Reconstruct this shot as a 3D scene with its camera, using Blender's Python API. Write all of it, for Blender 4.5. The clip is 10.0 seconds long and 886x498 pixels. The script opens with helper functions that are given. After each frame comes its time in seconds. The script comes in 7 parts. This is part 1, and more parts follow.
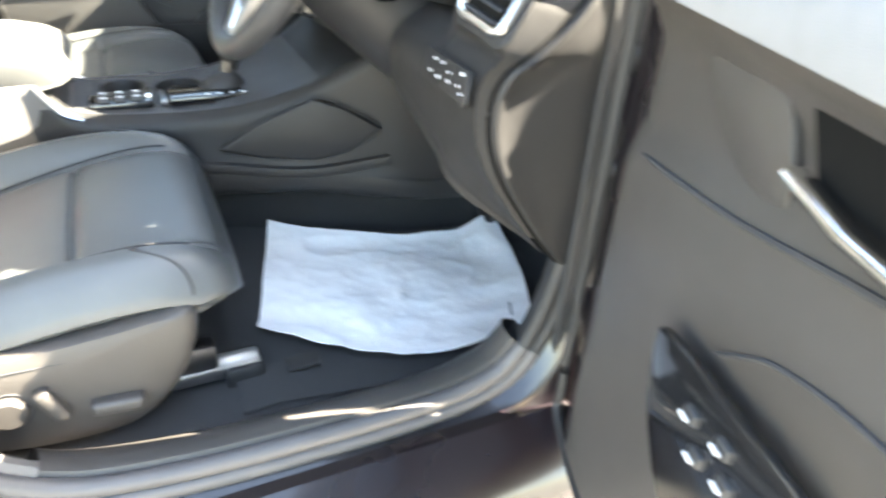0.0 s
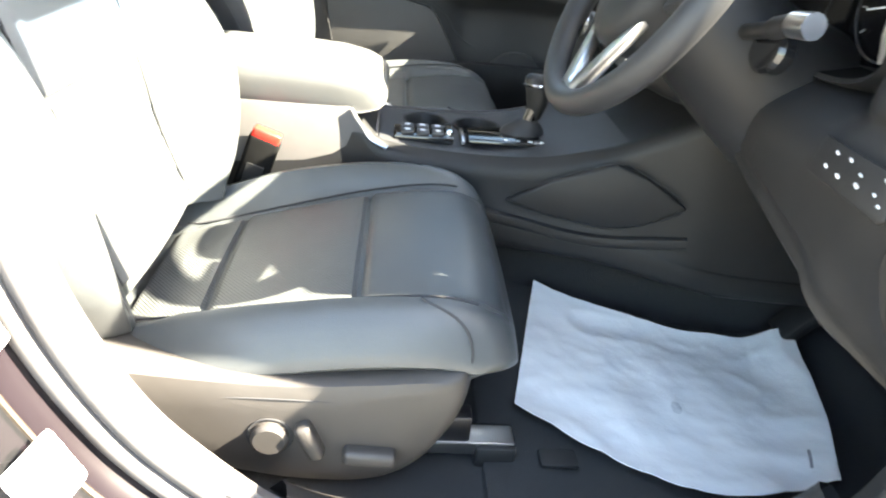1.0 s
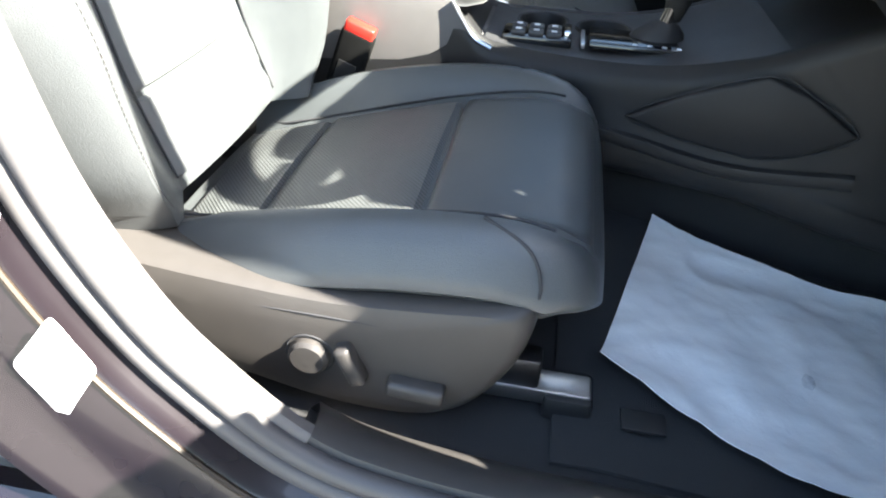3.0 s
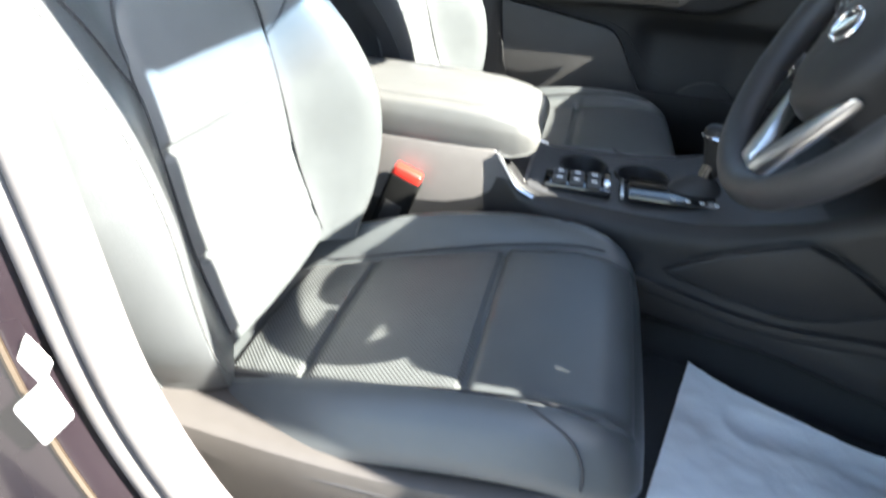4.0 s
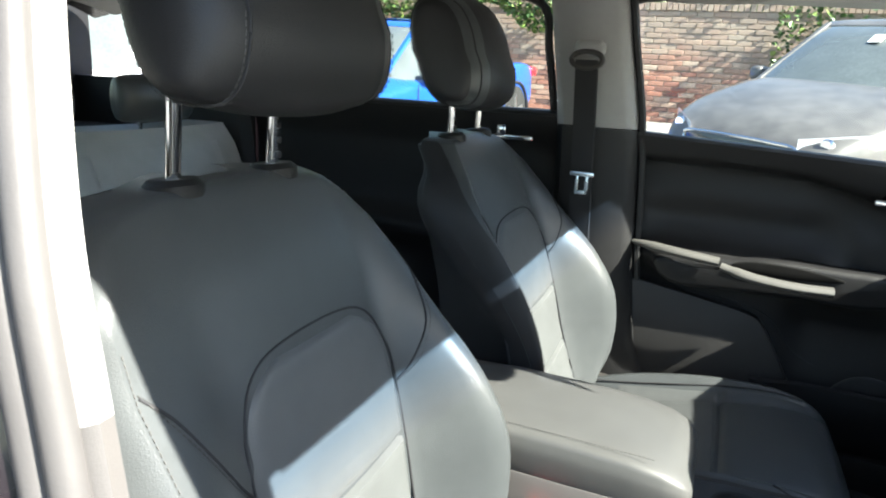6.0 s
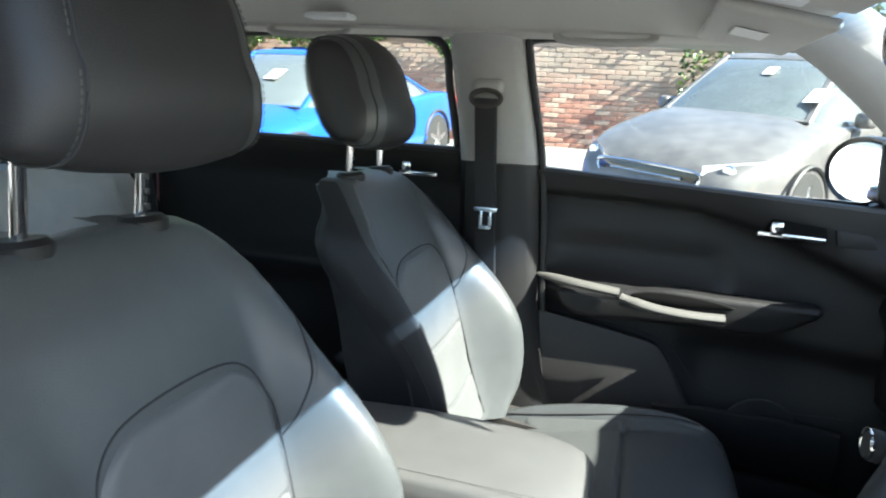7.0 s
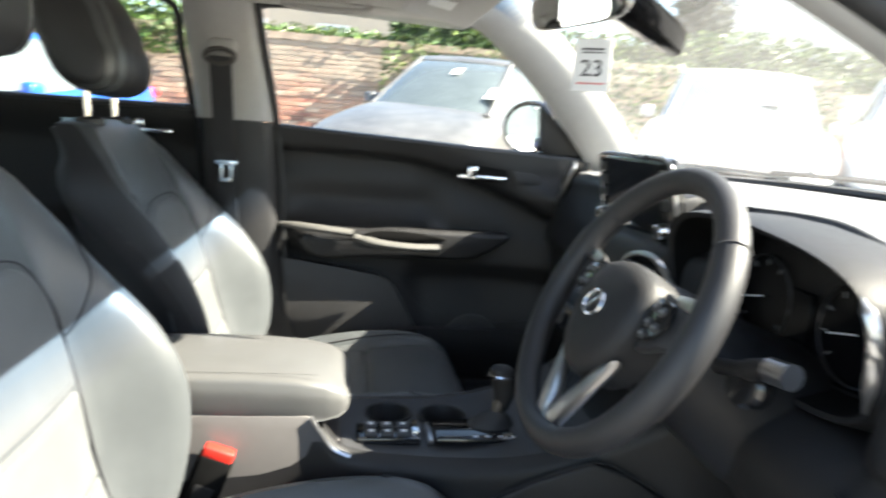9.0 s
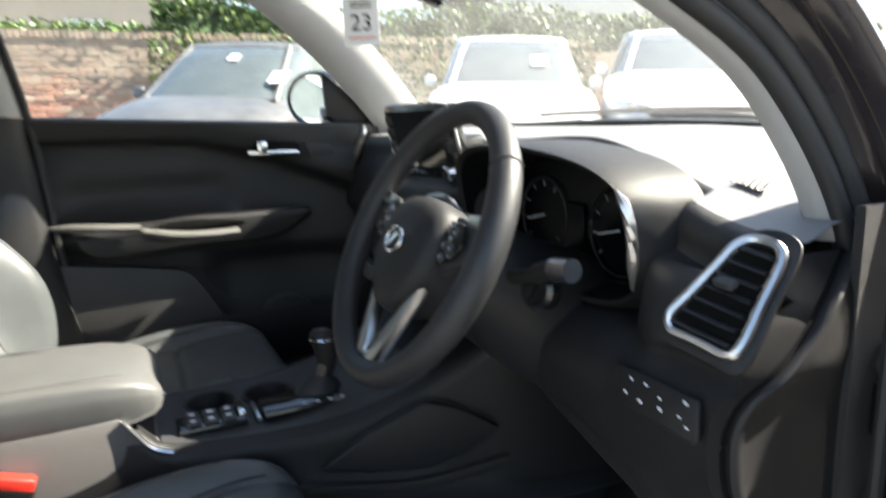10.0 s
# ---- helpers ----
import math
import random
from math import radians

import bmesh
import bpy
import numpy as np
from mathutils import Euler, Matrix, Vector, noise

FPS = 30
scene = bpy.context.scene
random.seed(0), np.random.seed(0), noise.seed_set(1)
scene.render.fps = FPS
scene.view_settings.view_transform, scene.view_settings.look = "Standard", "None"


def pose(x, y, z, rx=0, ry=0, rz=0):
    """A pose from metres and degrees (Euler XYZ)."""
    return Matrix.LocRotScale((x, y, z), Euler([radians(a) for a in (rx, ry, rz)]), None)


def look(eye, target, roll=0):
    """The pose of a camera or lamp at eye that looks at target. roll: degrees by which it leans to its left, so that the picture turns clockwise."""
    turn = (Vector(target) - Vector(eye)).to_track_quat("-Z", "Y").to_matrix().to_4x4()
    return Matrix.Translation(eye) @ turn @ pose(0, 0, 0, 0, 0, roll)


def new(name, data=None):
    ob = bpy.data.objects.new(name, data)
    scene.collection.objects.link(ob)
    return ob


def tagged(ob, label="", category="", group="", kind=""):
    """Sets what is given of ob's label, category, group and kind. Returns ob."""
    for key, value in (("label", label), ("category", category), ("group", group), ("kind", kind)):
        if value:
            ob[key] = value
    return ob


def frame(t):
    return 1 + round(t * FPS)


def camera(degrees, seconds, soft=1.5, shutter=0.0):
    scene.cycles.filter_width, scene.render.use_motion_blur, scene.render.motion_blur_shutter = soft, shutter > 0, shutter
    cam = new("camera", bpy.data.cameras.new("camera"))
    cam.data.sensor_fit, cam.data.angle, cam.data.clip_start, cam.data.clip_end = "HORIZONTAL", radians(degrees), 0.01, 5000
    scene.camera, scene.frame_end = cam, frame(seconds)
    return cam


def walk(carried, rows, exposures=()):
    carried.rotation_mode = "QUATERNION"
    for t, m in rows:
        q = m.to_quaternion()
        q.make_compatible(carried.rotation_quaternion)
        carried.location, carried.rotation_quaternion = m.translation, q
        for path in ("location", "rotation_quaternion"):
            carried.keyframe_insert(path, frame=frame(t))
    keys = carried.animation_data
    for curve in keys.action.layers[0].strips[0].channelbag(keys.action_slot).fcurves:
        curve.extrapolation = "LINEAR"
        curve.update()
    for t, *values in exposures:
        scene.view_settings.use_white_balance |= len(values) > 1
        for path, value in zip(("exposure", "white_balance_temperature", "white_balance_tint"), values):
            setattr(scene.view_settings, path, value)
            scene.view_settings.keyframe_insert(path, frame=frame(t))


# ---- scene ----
cam = camera(67.5, 10.0, soft=2.0, shutter=0.4)

PATH = [
    (0, (0.439, -1.374, 1.045), (1.201, 0.152, 0.002), 3.7),
    (0.2, (0.416, -1.351, 1.036), (1.027, 0.271, 0.038), 4.2),
    (0.5, (0.392, -1.311, 1.035), (0.801, 0.386, 0.059), 4.6),
    (0.7, (0.377, -1.257, 1.032), (0.663, 0.471, 0.067), 5.2),
    (1, (0.355, -1.221, 1.013), (0.532, 0.521, 0.047), 6.1),
    (1.5, (0.358, -1.165, 0.985), (0.382, 0.559, -0.028), 8.2),
    (2, (0.408, -1.12, 0.957), (0.194, 0.505, -0.189), 3.9),
    (2.2, (0.419, -1.11, 0.947), (0.186, 0.487, -0.234), 3.1),
    (3.3, (0.442, -1.124, 0.942), (0.205, 0.479, -0.231), 3.7),
    (3.5, (0.422, -1.095, 1.0), (0.186, 0.481, -0.208), 4.7),
    (4, (0.403, -1.083, 1.049), (0.065, 0.611, 0.04), 4.2),
    (4.5, (0.346, -1.061, 1.133), (-0.124, 0.7, 0.31), 3.2),
    (5, (0.295, -1.007, 1.191), (-0.247, 0.793, 0.508), 4.2),
    (5.2, (0.303, -0.992, 1.208), (-0.34, 0.792, 0.573), 4.5),
    (6.3, (0.321, -0.928, 1.225), (-0.408, 0.867, 0.731), 3.3),
    (6.5, (0.337, -0.917, 1.241), (-0.339, 0.903, 0.762), 2.9),
    (7, (0.361, -0.915, 1.245), (-0.182, 0.962, 0.817), 3.2),
    (7.5, (0.382, -0.911, 1.244), (-0.067, 0.991, 0.82), 3.6),
    (8, (0.386, -0.915, 1.218), (0.01, 0.986, 0.723), 4.2),
    (8.5, (0.393, -0.995, 1.17), (0.115, 0.919, 0.66), 3.6),
    (8.7, (0.369, -1.058, 1.161), (0.252, 0.881, 0.687), 3.7),
    (9, (0.329, -1.125, 1.136), (0.618, 0.82, 0.772), 4.1),
    (9.2, (0.293, -1.17, 1.128), (0.797, 0.741, 0.823), 4.3),
    (9.5, (0.288, -1.196, 1.123), (0.913, 0.688, 0.875), 2.9),
    (9.7, (0.299, -1.192, 1.107), (0.998, 0.667, 0.874), -0.7),
    (10, (0.34, -1.146, 1.093), (1.164, 0.632, 0.693), -1.8),
]
EXPOSURE = [(0, 5.15, 7900, 6), (1, 4.7, 7700, 6), (1.5, 4.2, 7300, 7), (2.0, 3.8, 7100, 7), (3.5, 3.75, 6700, 7), (4.0, 3.75, 6700, 7), (4.5, 3.2, 6800, 6), (5.2, 2.85, 7000, 6), (6.3, 2.55, 6500, 4), (7.0, 2.88, 6450, 4), (7.5, 3.0, 6450, 4), (8.0, 3.08, 6500, 4), (8.5, 2.92, 6550, 5), (9, 3.1, 7100, 8), (9.5, 3.0, 7100, 9), (10, 2.65, 7100, 9)]
walk(cam, [(t, look(eye, target, roll)) for t, eye, target, roll in PATH], EXPOSURE)

# ---------------------------------------------------------------- light
SUN_TO = Vector((0.765, -0.142, 0.652)).normalized()
world = bpy.data.worlds.new("sky")
scene.world = world
world.use_nodes = True
wn = world.node_tree.nodes
sky = wn.new("ShaderNodeTexSky")
sky.sky_type = "NISHITA"
sky.sun_disc = False
sky.sun_elevation = math.asin(SUN_TO.z)
sky.sun_rotation = radians(100)
wn["Background"].inputs["Strength"].default_value = 0.072
world.node_tree.links.new(sky.outputs[0], wn["Background"].inputs["Color"])
sun_data = bpy.data.lights.new("sun", "SUN")
sun_data.energy = 5.0
sun_data.angle = radians(0.5)
sun_data.color = (1.0, 0.96, 0.9)
sun = new("sun", sun_data)
sun.matrix_world = look(SUN_TO * 30, (0, 0, 0))


# ---------------------------------------------------------------- mesh tools
def V(*a):
    return Vector(a)


def part(name, bm, material, parent, label="", smooth=True):
    """Links a bmesh as one mesh object under a thing or under a part; points are in world metres."""
    me = bpy.data.meshes.new(name)
    bmesh.ops.recalc_face_normals(bm, faces=bm.faces)
    bm.to_mesh(me)
    bm.free()
    me.materials.append(material)
    if smooth:
        me.polygons.foreach_set("use_smooth", [True] * len(me.polygons))
        me.set_sharp_from_angle(angle=radians(40))
    ob = new(name, me)
    if parent is not None:
        ob.parent = parent
        if parent.type == "EMPTY":
            ob.matrix_parent_inverse = Matrix.Translation(-parent.location)
    if label:
        ob["label"] = label
    return ob


def thing(name, at, label, category, group="", kind=""):
    ob = new(name)
    ob.location = at
    ob.empty_display_size = 0.05
    return tagged(ob, label, category, group, kind)


def lone(name, bm, material, label, category, group="", kind="", smooth=True):
    return tagged(part(name, bm, material, None, "", smooth), label, category, group, kind)


def curve(pts, n=8, closed=False):
    """A smooth line through points, n steps a span."""
    p = [np.array(q, float) for q in pts]
    m = len(p)
    out = []
    for i in range(m if closed else m - 1):
        if closed:
            a, b, c, d = p[i - 1], p[i], p[(i + 1) % m], p[(i + 2) % m]
        else:
            b, c = p[i], p[i + 1]
            a = p[i - 1] if i else 2 * b - c
            d = p[i + 2] if i + 2 < m else 2 * c - b
        for k in range(n):
            t = k / n
            out.append(0.5 * (2 * b + (c - a) * t + (2 * a - 5 * b + 4 * c - d) * t * t + (3 * b - a - 3 * c + d) * t ** 3))
    if not closed:
        out.append(p[-1])
    return [Vector(q) for q in out]


def lerp_rows(rows, keys, at):
    """Values from a table of rows (key, a, b, ...) at a key, smoothly."""
    ks = [r[0] for r in rows]
    i = max(0, min(len(ks) - 2, int(np.searchsorted(ks, at)) - 1))
    t = min(1, max(0, (at - ks[i]) / (ks[i + 1] - ks[i])))
    r = []
    for j in range(1, len(rows[0])):
        p = [rows[min(max(i + o, 0), len(rows) - 1)][j] for o in (-1, 0, 1, 2)]
        a, b, c, d = p
        r.append(0.5 * (2 * b + (c - a) * t + (2 * a - 5 * b + 4 * c - d) * t * t + (3 * b - a - 3 * c + d) * t ** 3))
    return r[:keys]


def loft(rings, closed=True, caps=True, bm=None, ends=False):
    """Skin over rings of equal length; ends: rings form a loop."""
    bm = bm or bmesh.new()
    vs = [[bm.verts.new(p) for p in r] for r in rings]
    n = len(vs[0])
    pairs = list(zip(vs, vs[1:])) + ([(vs[-1], vs[0])] if ends else [])
    for a, b in pairs:
        for i in range(n if closed else n - 1):
            j = (i + 1) % n
            bm.faces.new((a[i], a[j], b[j], b[i]))
    if caps and closed and not ends:
        bm.faces.new(vs[0][::-1])
        bm.faces.new(vs[-1])
    return bm


def tube(pts, r, n=8, closed=False, bm=None, flat=1.0, up=(0, 0, 1)):
    """A pipe along a line; r: radius or list of radii; flat: height over width."""
    rings = []
    m = len(pts)
    up = Vector(up)
    for i, p in enumerate(pts):
        p = Vector(p)
        if closed:
            d = Vector(pts[(i + 1) % m]) - Vector(pts[i - 1])
        else:
            d = Vector(pts[min(i + 1, m - 1)]) - Vector(pts[max(i - 1, 0)])
        d.normalize()
        s = d.cross(up)
        if s.length < 1e-3:
            s = d.cross(V(1, 0, 0))
        s.normalize()
        u = s.cross(d)
        rr = r[i] if isinstance(r, (list, tuple)) else r
        rings.append([p + s * rr * math.cos(2 * math.pi * k / n) + u * rr * flat * math.sin(2 * math.pi * k / n) for k in range(n)])
    return loft(rings, True, True, bm, closed)


def rbox(c, size, bevel=0.004, seg=2, rot=None, bm=None):
    """A box with rounded edges."""
    out = bmesh.new()
    bmesh.ops.create_cube(out, size=1.0)
    for v in out.verts:
        v.co = V(v.co.x * size[0], v.co.y * size[1], v.co.z * size[2])
    if bevel > 0:
        bmesh.ops.bevel(out, geom=out.edges[:] + out.verts[:], offset=min(bevel, min(size) * 0.45), segments=seg, profile=0.5, affect="EDGES")
    m = Matrix.Translation(c) @ (rot.to_4x4() if rot else Matrix.Identity(4))
    bmesh.ops.transform(out, matrix=m, verts=out.verts)
    return merge(bm, out) if bm else out


def merge(a, b):
    me = bpy.data.meshes.new("tmp")
    b.to_mesh(me)
    b.free()
    a.from_mesh(me)
    bpy.data.meshes.remove(me)
    return a


def prism(pts, depth, bevel=0.003, seg=2):
    """A plate with an outline of 3D points, pushed by the vector depth, with rounded rims."""
    bm = bmesh.new()
    f = bm.faces.new([bm.verts.new(p) for p in pts])
    r = bmesh.ops.extrude_face_region(bm, geom=[f])
    for v in r["geom"]:
        if isinstance(v, bmesh.types.BMVert):
            v.co += Vector(depth)
    if bevel:
        bmesh.ops.recalc_face_normals(bm, faces=bm.faces)
        big = [e for e in bm.edges if len(e.link_faces) == 2 and e.link_faces[0].normal.angle(e.link_faces[1].normal, 0) > 0.6]
        bmesh.ops.bevel(bm, geom=big, offset=bevel, segments=seg, profile=0.5, affect="EDGES")
    return bm


def disc(c, axis, r, depth, n=24, bevel=0.0):
    """A round plate or knob."""
    axis = Vector(axis).normalized()
    s = axis.orthogonal().normalized()
    t = axis.cross(s)
    ring = lambda rr, h: [Vector(c) + axis * h + (s * math.cos(2 * math.pi * k / n) + t * math.sin(2 * math.pi * k / n)) * rr for k in range(n)]
    b = bevel
    return loft([ring(r, 0), ring(r, depth - b), ring(r - b, depth)] if b else [ring(r, 0), ring(r, depth)])


def sheet(fn, nu, nv, thick=None, bm=None):
    """A surface fn(u, v) over the unit square, with a back when thick is a vector."""
    bm = bm or bmesh.new()
    g = [[bm.verts.new(fn(i / nu, j / nv)) for j in range(nv + 1)] for i in range(nu + 1)]
    for i in range(nu):
        for j in range(nv):
            bm.faces.new((g[i][j], g[i + 1][j], g[i + 1][j + 1], g[i][j + 1]))
    if thick is not None:
        t = Vector(thick)
        h = [[bm.verts.new(q.co + t) for q in row] for row in g]
        for i in range(nu):
            for j in range(nv):
                bm.faces.new((h[i][j], h[i][j + 1], h[i + 1][j + 1], h[i + 1][j]))
        for i in range(nu):
            bm.faces.new((g[i][0], h[i][0], h[i + 1][0], g[i + 1][0]))
            bm.faces.new((g[i][nv], g[i + 1][nv], h[i + 1][nv], h[i][nv]))
        for j in range(nv):
            bm.faces.new((g[0][j], g[0][j + 1], h[0][j + 1], h[0][j]))
            bm.faces.new((g[nu][j], h[nu][j], h[nu][j + 1], g[nu][j + 1]))
    return bm


def stitches(line, step=0.006, gap=0.35, r=0.0006):
    """Single stitches along a line, as one mesh."""
    bm = bmesh.new()
    acc, nxt = 0.0, 0.0
    for a, b in zip(line, line[1:]):
        d = b - a
        n = d.length
        if n < 1e-6:
            continue
        d = d / n
        s = d.cross(V(0.3, 0.5, 0.8)).normalized() * r
        u = d.cross(s)
        while nxt < acc + n:
            p = a + d * (nxt - acc)
            q = p + d * step * (1 - gap)
            loft([[p + s, p + u, p - s, p - u], [q + s, q + u, q - s, q - u]], True, True, bm)
            nxt += step
        acc += n
    return bm


def sstep(a, b, x):
    t = min(1, max(0, (x - a) / (b - a)))
    return t * t * (3 - 2 * t)


# ---------------------------------------------------------------- materials
def mat(name, base, rough=0.5, metal=0.0, vary=0.12, scale=40, bump=0.1, grain=400, coat=0.0, dist=0.001, stain=6.0, sheen=0.0, spec=0.5, islands=0.0):
    """A surface with a fine grain and slow wear, in object metres."""
    m = bpy.data.materials.new(name)
    m.use_nodes = True
    nt = m.node_tree
    b = nt.nodes["Principled BSDF"]
    b.inputs["Metallic"].default_value = metal
    b.inputs["Coat Weight"].default_value = coat
    b.inputs["Coat Roughness"].default_value = 0.05
    b.inputs["Sheen Weight"].default_value = sheen
    b.inputs["Specular IOR Level"].default_value = spec
    tc = nt.nodes.new("ShaderNodeTexCoord")
    n1 = nt.nodes.new("ShaderNodeTexNoise")
    n1.inputs["Scale"].default_value = scale
    n1.inputs["Detail"].default_value = 5
    n2 = nt.nodes.new("ShaderNodeTexNoise")
    n2.inputs["Scale"].default_value = stain
    n2.inputs["Detail"].default_value = 3
    for n in (n1, n2):
        nt.links.new(tc.outputs["Object"], n.inputs["Vector"])
    mx = nt.nodes.new("ShaderNodeMath")
    mx.operation = "ADD"
    nt.links.new(n1.outputs["Fac"], mx.inputs[0])
    nt.links.new(n2.outputs["Fac"], mx.inputs[1])
    ramp = nt.nodes.new("ShaderNodeMapRange")
    ramp.inputs["From Min"].default_value = 0.6
    ramp.inputs["From Max"].default_value = 1.4
    ramp.inputs["To Min"].default_value = 1 - vary
    ramp.inputs["To Max"].default_value = 1 + vary
    nt.links.new(mx.outputs[0], ramp.inputs["Value"])
    col = nt.nodes.new("ShaderNodeMix")
    col.data_type = "RGBA"
    col.blend_type = "MULTIPLY"
    col.inputs["Factor"].default_value = 1.0
    col.inputs["A"].default_value = (*base, 1)
    nt.links.new(ramp.outputs[0], col.inputs["B"])
    nt.links.new(col.outputs["Result"], b.inputs["Base Color"])
    rr = nt.nodes.new("ShaderNodeMapRange")
    rr.inputs["From Min"].default_value = 0.3
    rr.inputs["From Max"].default_value = 0.7
    rr.inputs["To Min"].default_value = max(0.02, rough * 0.88)
    rr.inputs["To Max"].default_value = min(1.0, rough * 1.12)
    nt.links.new(n2.outputs["Fac"], rr.inputs["Value"])
    nt.links.new(rr.outputs[0], b.inputs["Roughness"])
    if bump:
        n3 = nt.nodes.new("ShaderNodeTexNoise")
        n3.inputs["Scale"].default_value = grain
        n3.inputs["Detail"].default_value = 3
        nt.links.new(tc.outputs["Object"], n3.inputs["Vector"])
        bp = nt.nodes.new("ShaderNodeBump")
        bp.inputs["Strength"].default_value = bump
        bp.inputs["Distance"].default_value = dist
        nt.links.new(n3.outputs["Fac"], bp.inputs["Height"])
        nt.links.new(bp.outputs[0], b.inputs["Normal"])
    return m


def glass_mat(name, tint=(0.9, 0.95, 0.93), clear=0.9, rough=0.0):
    """Thin pane: lets light straight through, with a real gloss."""
    m = bpy.data.materials.new(name)
    m.use_nodes = True
    nt = m.node_tree
    out = nt.nodes["Material Output"]
    nt.nodes.remove(nt.nodes["Principled BSDF"])
    t = nt.nodes.new("ShaderNodeBsdfTransparent")
    t.inputs["Color"].default_value = (*tint, 1)
    g = nt.nodes.new("ShaderNodeBsdfGlossy")
    g.inputs["Roughness"].default_value = rough
    lw = nt.nodes.new("ShaderNodeLayerWeight")
    lw.inputs["Blend"].default_value = 0.15
    fr = nt.nodes.new("ShaderNodeMapRange")
    fr.inputs["To Min"].default_value = 0.03
    fr.inputs["To Max"].default_value = 0.4
    nt.links.new(lw.outputs["Facing"], fr.inputs["Value"])
    mixn = nt.nodes.new("ShaderNodeMixShader")
    nt.links.new(fr.outputs[0], mixn.inputs[0])
    nt.links.new(t.outputs[0], mixn.inputs[1])
    nt.links.new(g.outputs[0], mixn.inputs[2])
    nt.links.new(mixn.outputs[0], out.inputs["Surface"])
    return m


def dusty(m, weight):
    """A thin film of dust on a pane, which scatters a little of the light that falls on it."""
    nt = m.node_tree
    out = nt.nodes["Material Output"]
    first = out.inputs["Surface"].links[0].from_socket
    tr = nt.nodes.new("ShaderNodeBsdfTranslucent")
    tr.inputs["Color"].default_value = (0.8, 0.8, 0.8, 1)
    mx = nt.nodes.new("ShaderNodeMixShader")
    tc = nt.nodes.new("ShaderNodeTexCoord")
    no = nt.nodes.new("ShaderNodeTexNoise")
    no.inputs["Scale"].default_value = 7
    no.inputs["Detail"].default_value = 6
    mr = nt.nodes.new("ShaderNodeMapRange")
    mr.inputs["From Min"].default_value = 0.3
    mr.inputs["From Max"].default_value = 0.7
    mr.inputs["To Min"].default_value = weight * 0.7
    mr.inputs["To Max"].default_value = weight * 1.3
    nt.links.new(tc.outputs["Object"], no.inputs["Vector"])
    nt.links.new(no.outputs["Fac"], mr.inputs["Value"])
    nt.links.new(mr.outputs[0], mx.inputs[0])
    nt.links.new(first, mx.inputs[1])
    nt.links.new(tr.outputs[0], mx.inputs[2])
    nt.links.new(mx.outputs[0], out.inputs["Surface"])
    return m


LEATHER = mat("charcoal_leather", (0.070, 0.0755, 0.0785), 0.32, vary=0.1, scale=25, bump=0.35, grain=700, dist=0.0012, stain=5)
# Kept darker than the back panels: the cushion's shade is in this colour
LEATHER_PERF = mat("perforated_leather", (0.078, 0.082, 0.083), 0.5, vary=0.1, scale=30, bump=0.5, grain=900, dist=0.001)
wv = LEATHER_PERF.node_tree.nodes.new("ShaderNodeTexWave")
wv.wave_type, wv.bands_direction = "BANDS", "DIAGONAL"
wv.inputs["Scale"].default_value = 95
wv.inputs["Distortion"].default_value = 0.3
bm_ = next(n for n in LEATHER_PERF.node_tree.nodes if n.bl_idname == "ShaderNodeBump")
bm_.inputs["Strength"].default_value = 0.35
bm_.inputs["Distance"].default_value = 0.0016
LEATHER_PERF.node_tree.links.new(next(n for n in LEATHER_PERF.node_tree.nodes if n.bl_idname == "ShaderNodeTexCoord").outputs["Object"], wv.inputs["Vector"])
LEATHER_PERF.node_tree.links.new(wv.outputs["Fac"], bm_.inputs["Height"])
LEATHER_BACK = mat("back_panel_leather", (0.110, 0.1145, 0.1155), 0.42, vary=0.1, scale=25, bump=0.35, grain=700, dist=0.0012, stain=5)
LEATHER_LID = mat("armrest_leather", (0.086, 0.086, 0.085), 0.45, vary=0.08, scale=25, bump=0.3, grain=700, dist=0.001)
# Far paler than the front leather: daylight on the bench is in the colour
LEATHER_REAR = mat("rear_seat_leather", (0.42, 0.42, 0.39), 0.5, vary=0.1, scale=20, bump=0.3, grain=600)
THREAD = mat("grey_thread", (0.075, 0.073, 0.072), 0.8, vary=0.2, bump=0.2)
# Dark line for seams and joints; on creases it paints their shade
SEAM = mat("seam_shadow_thread", (0.03, 0.03, 0.033), 0.8)
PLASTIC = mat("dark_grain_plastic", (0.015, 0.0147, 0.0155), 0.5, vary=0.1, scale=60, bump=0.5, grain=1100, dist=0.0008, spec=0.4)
PLASTIC_SOFT = mat("soft_touch_plastic", (0.036, 0.036, 0.038), 0.42, vary=0.08, scale=60, bump=0.45, grain=900, dist=0.0008)
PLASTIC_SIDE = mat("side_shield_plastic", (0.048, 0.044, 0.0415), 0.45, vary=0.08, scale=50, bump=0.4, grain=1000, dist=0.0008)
PLASTIC_MID = mat("door_pocket_plastic", (0.030, 0.029, 0.029), 0.5, vary=0.08, scale=50, bump=0.4, grain=1000, dist=0.0008)
PLASTIC_GLOSS = mat("gloss_black_plastic", (0.012, 0.012, 0.013), 0.12, vary=0.1, bump=0.0, coat=0.5)
PLASTIC_GREY = mat("pillar_trim_plastic", (0.36, 0.355, 0.345), 0.6, vary=0.05, scale=50, bump=0.35, grain=900, dist=0.0008)
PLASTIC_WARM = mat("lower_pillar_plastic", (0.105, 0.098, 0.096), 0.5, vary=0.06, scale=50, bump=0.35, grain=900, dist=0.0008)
HEADLINER = mat("headliner_fabric", (0.42, 0.41, 0.39), 0.95, vary=0.06, scale=300, bump=0.4, grain=1500, sheen=0.2)
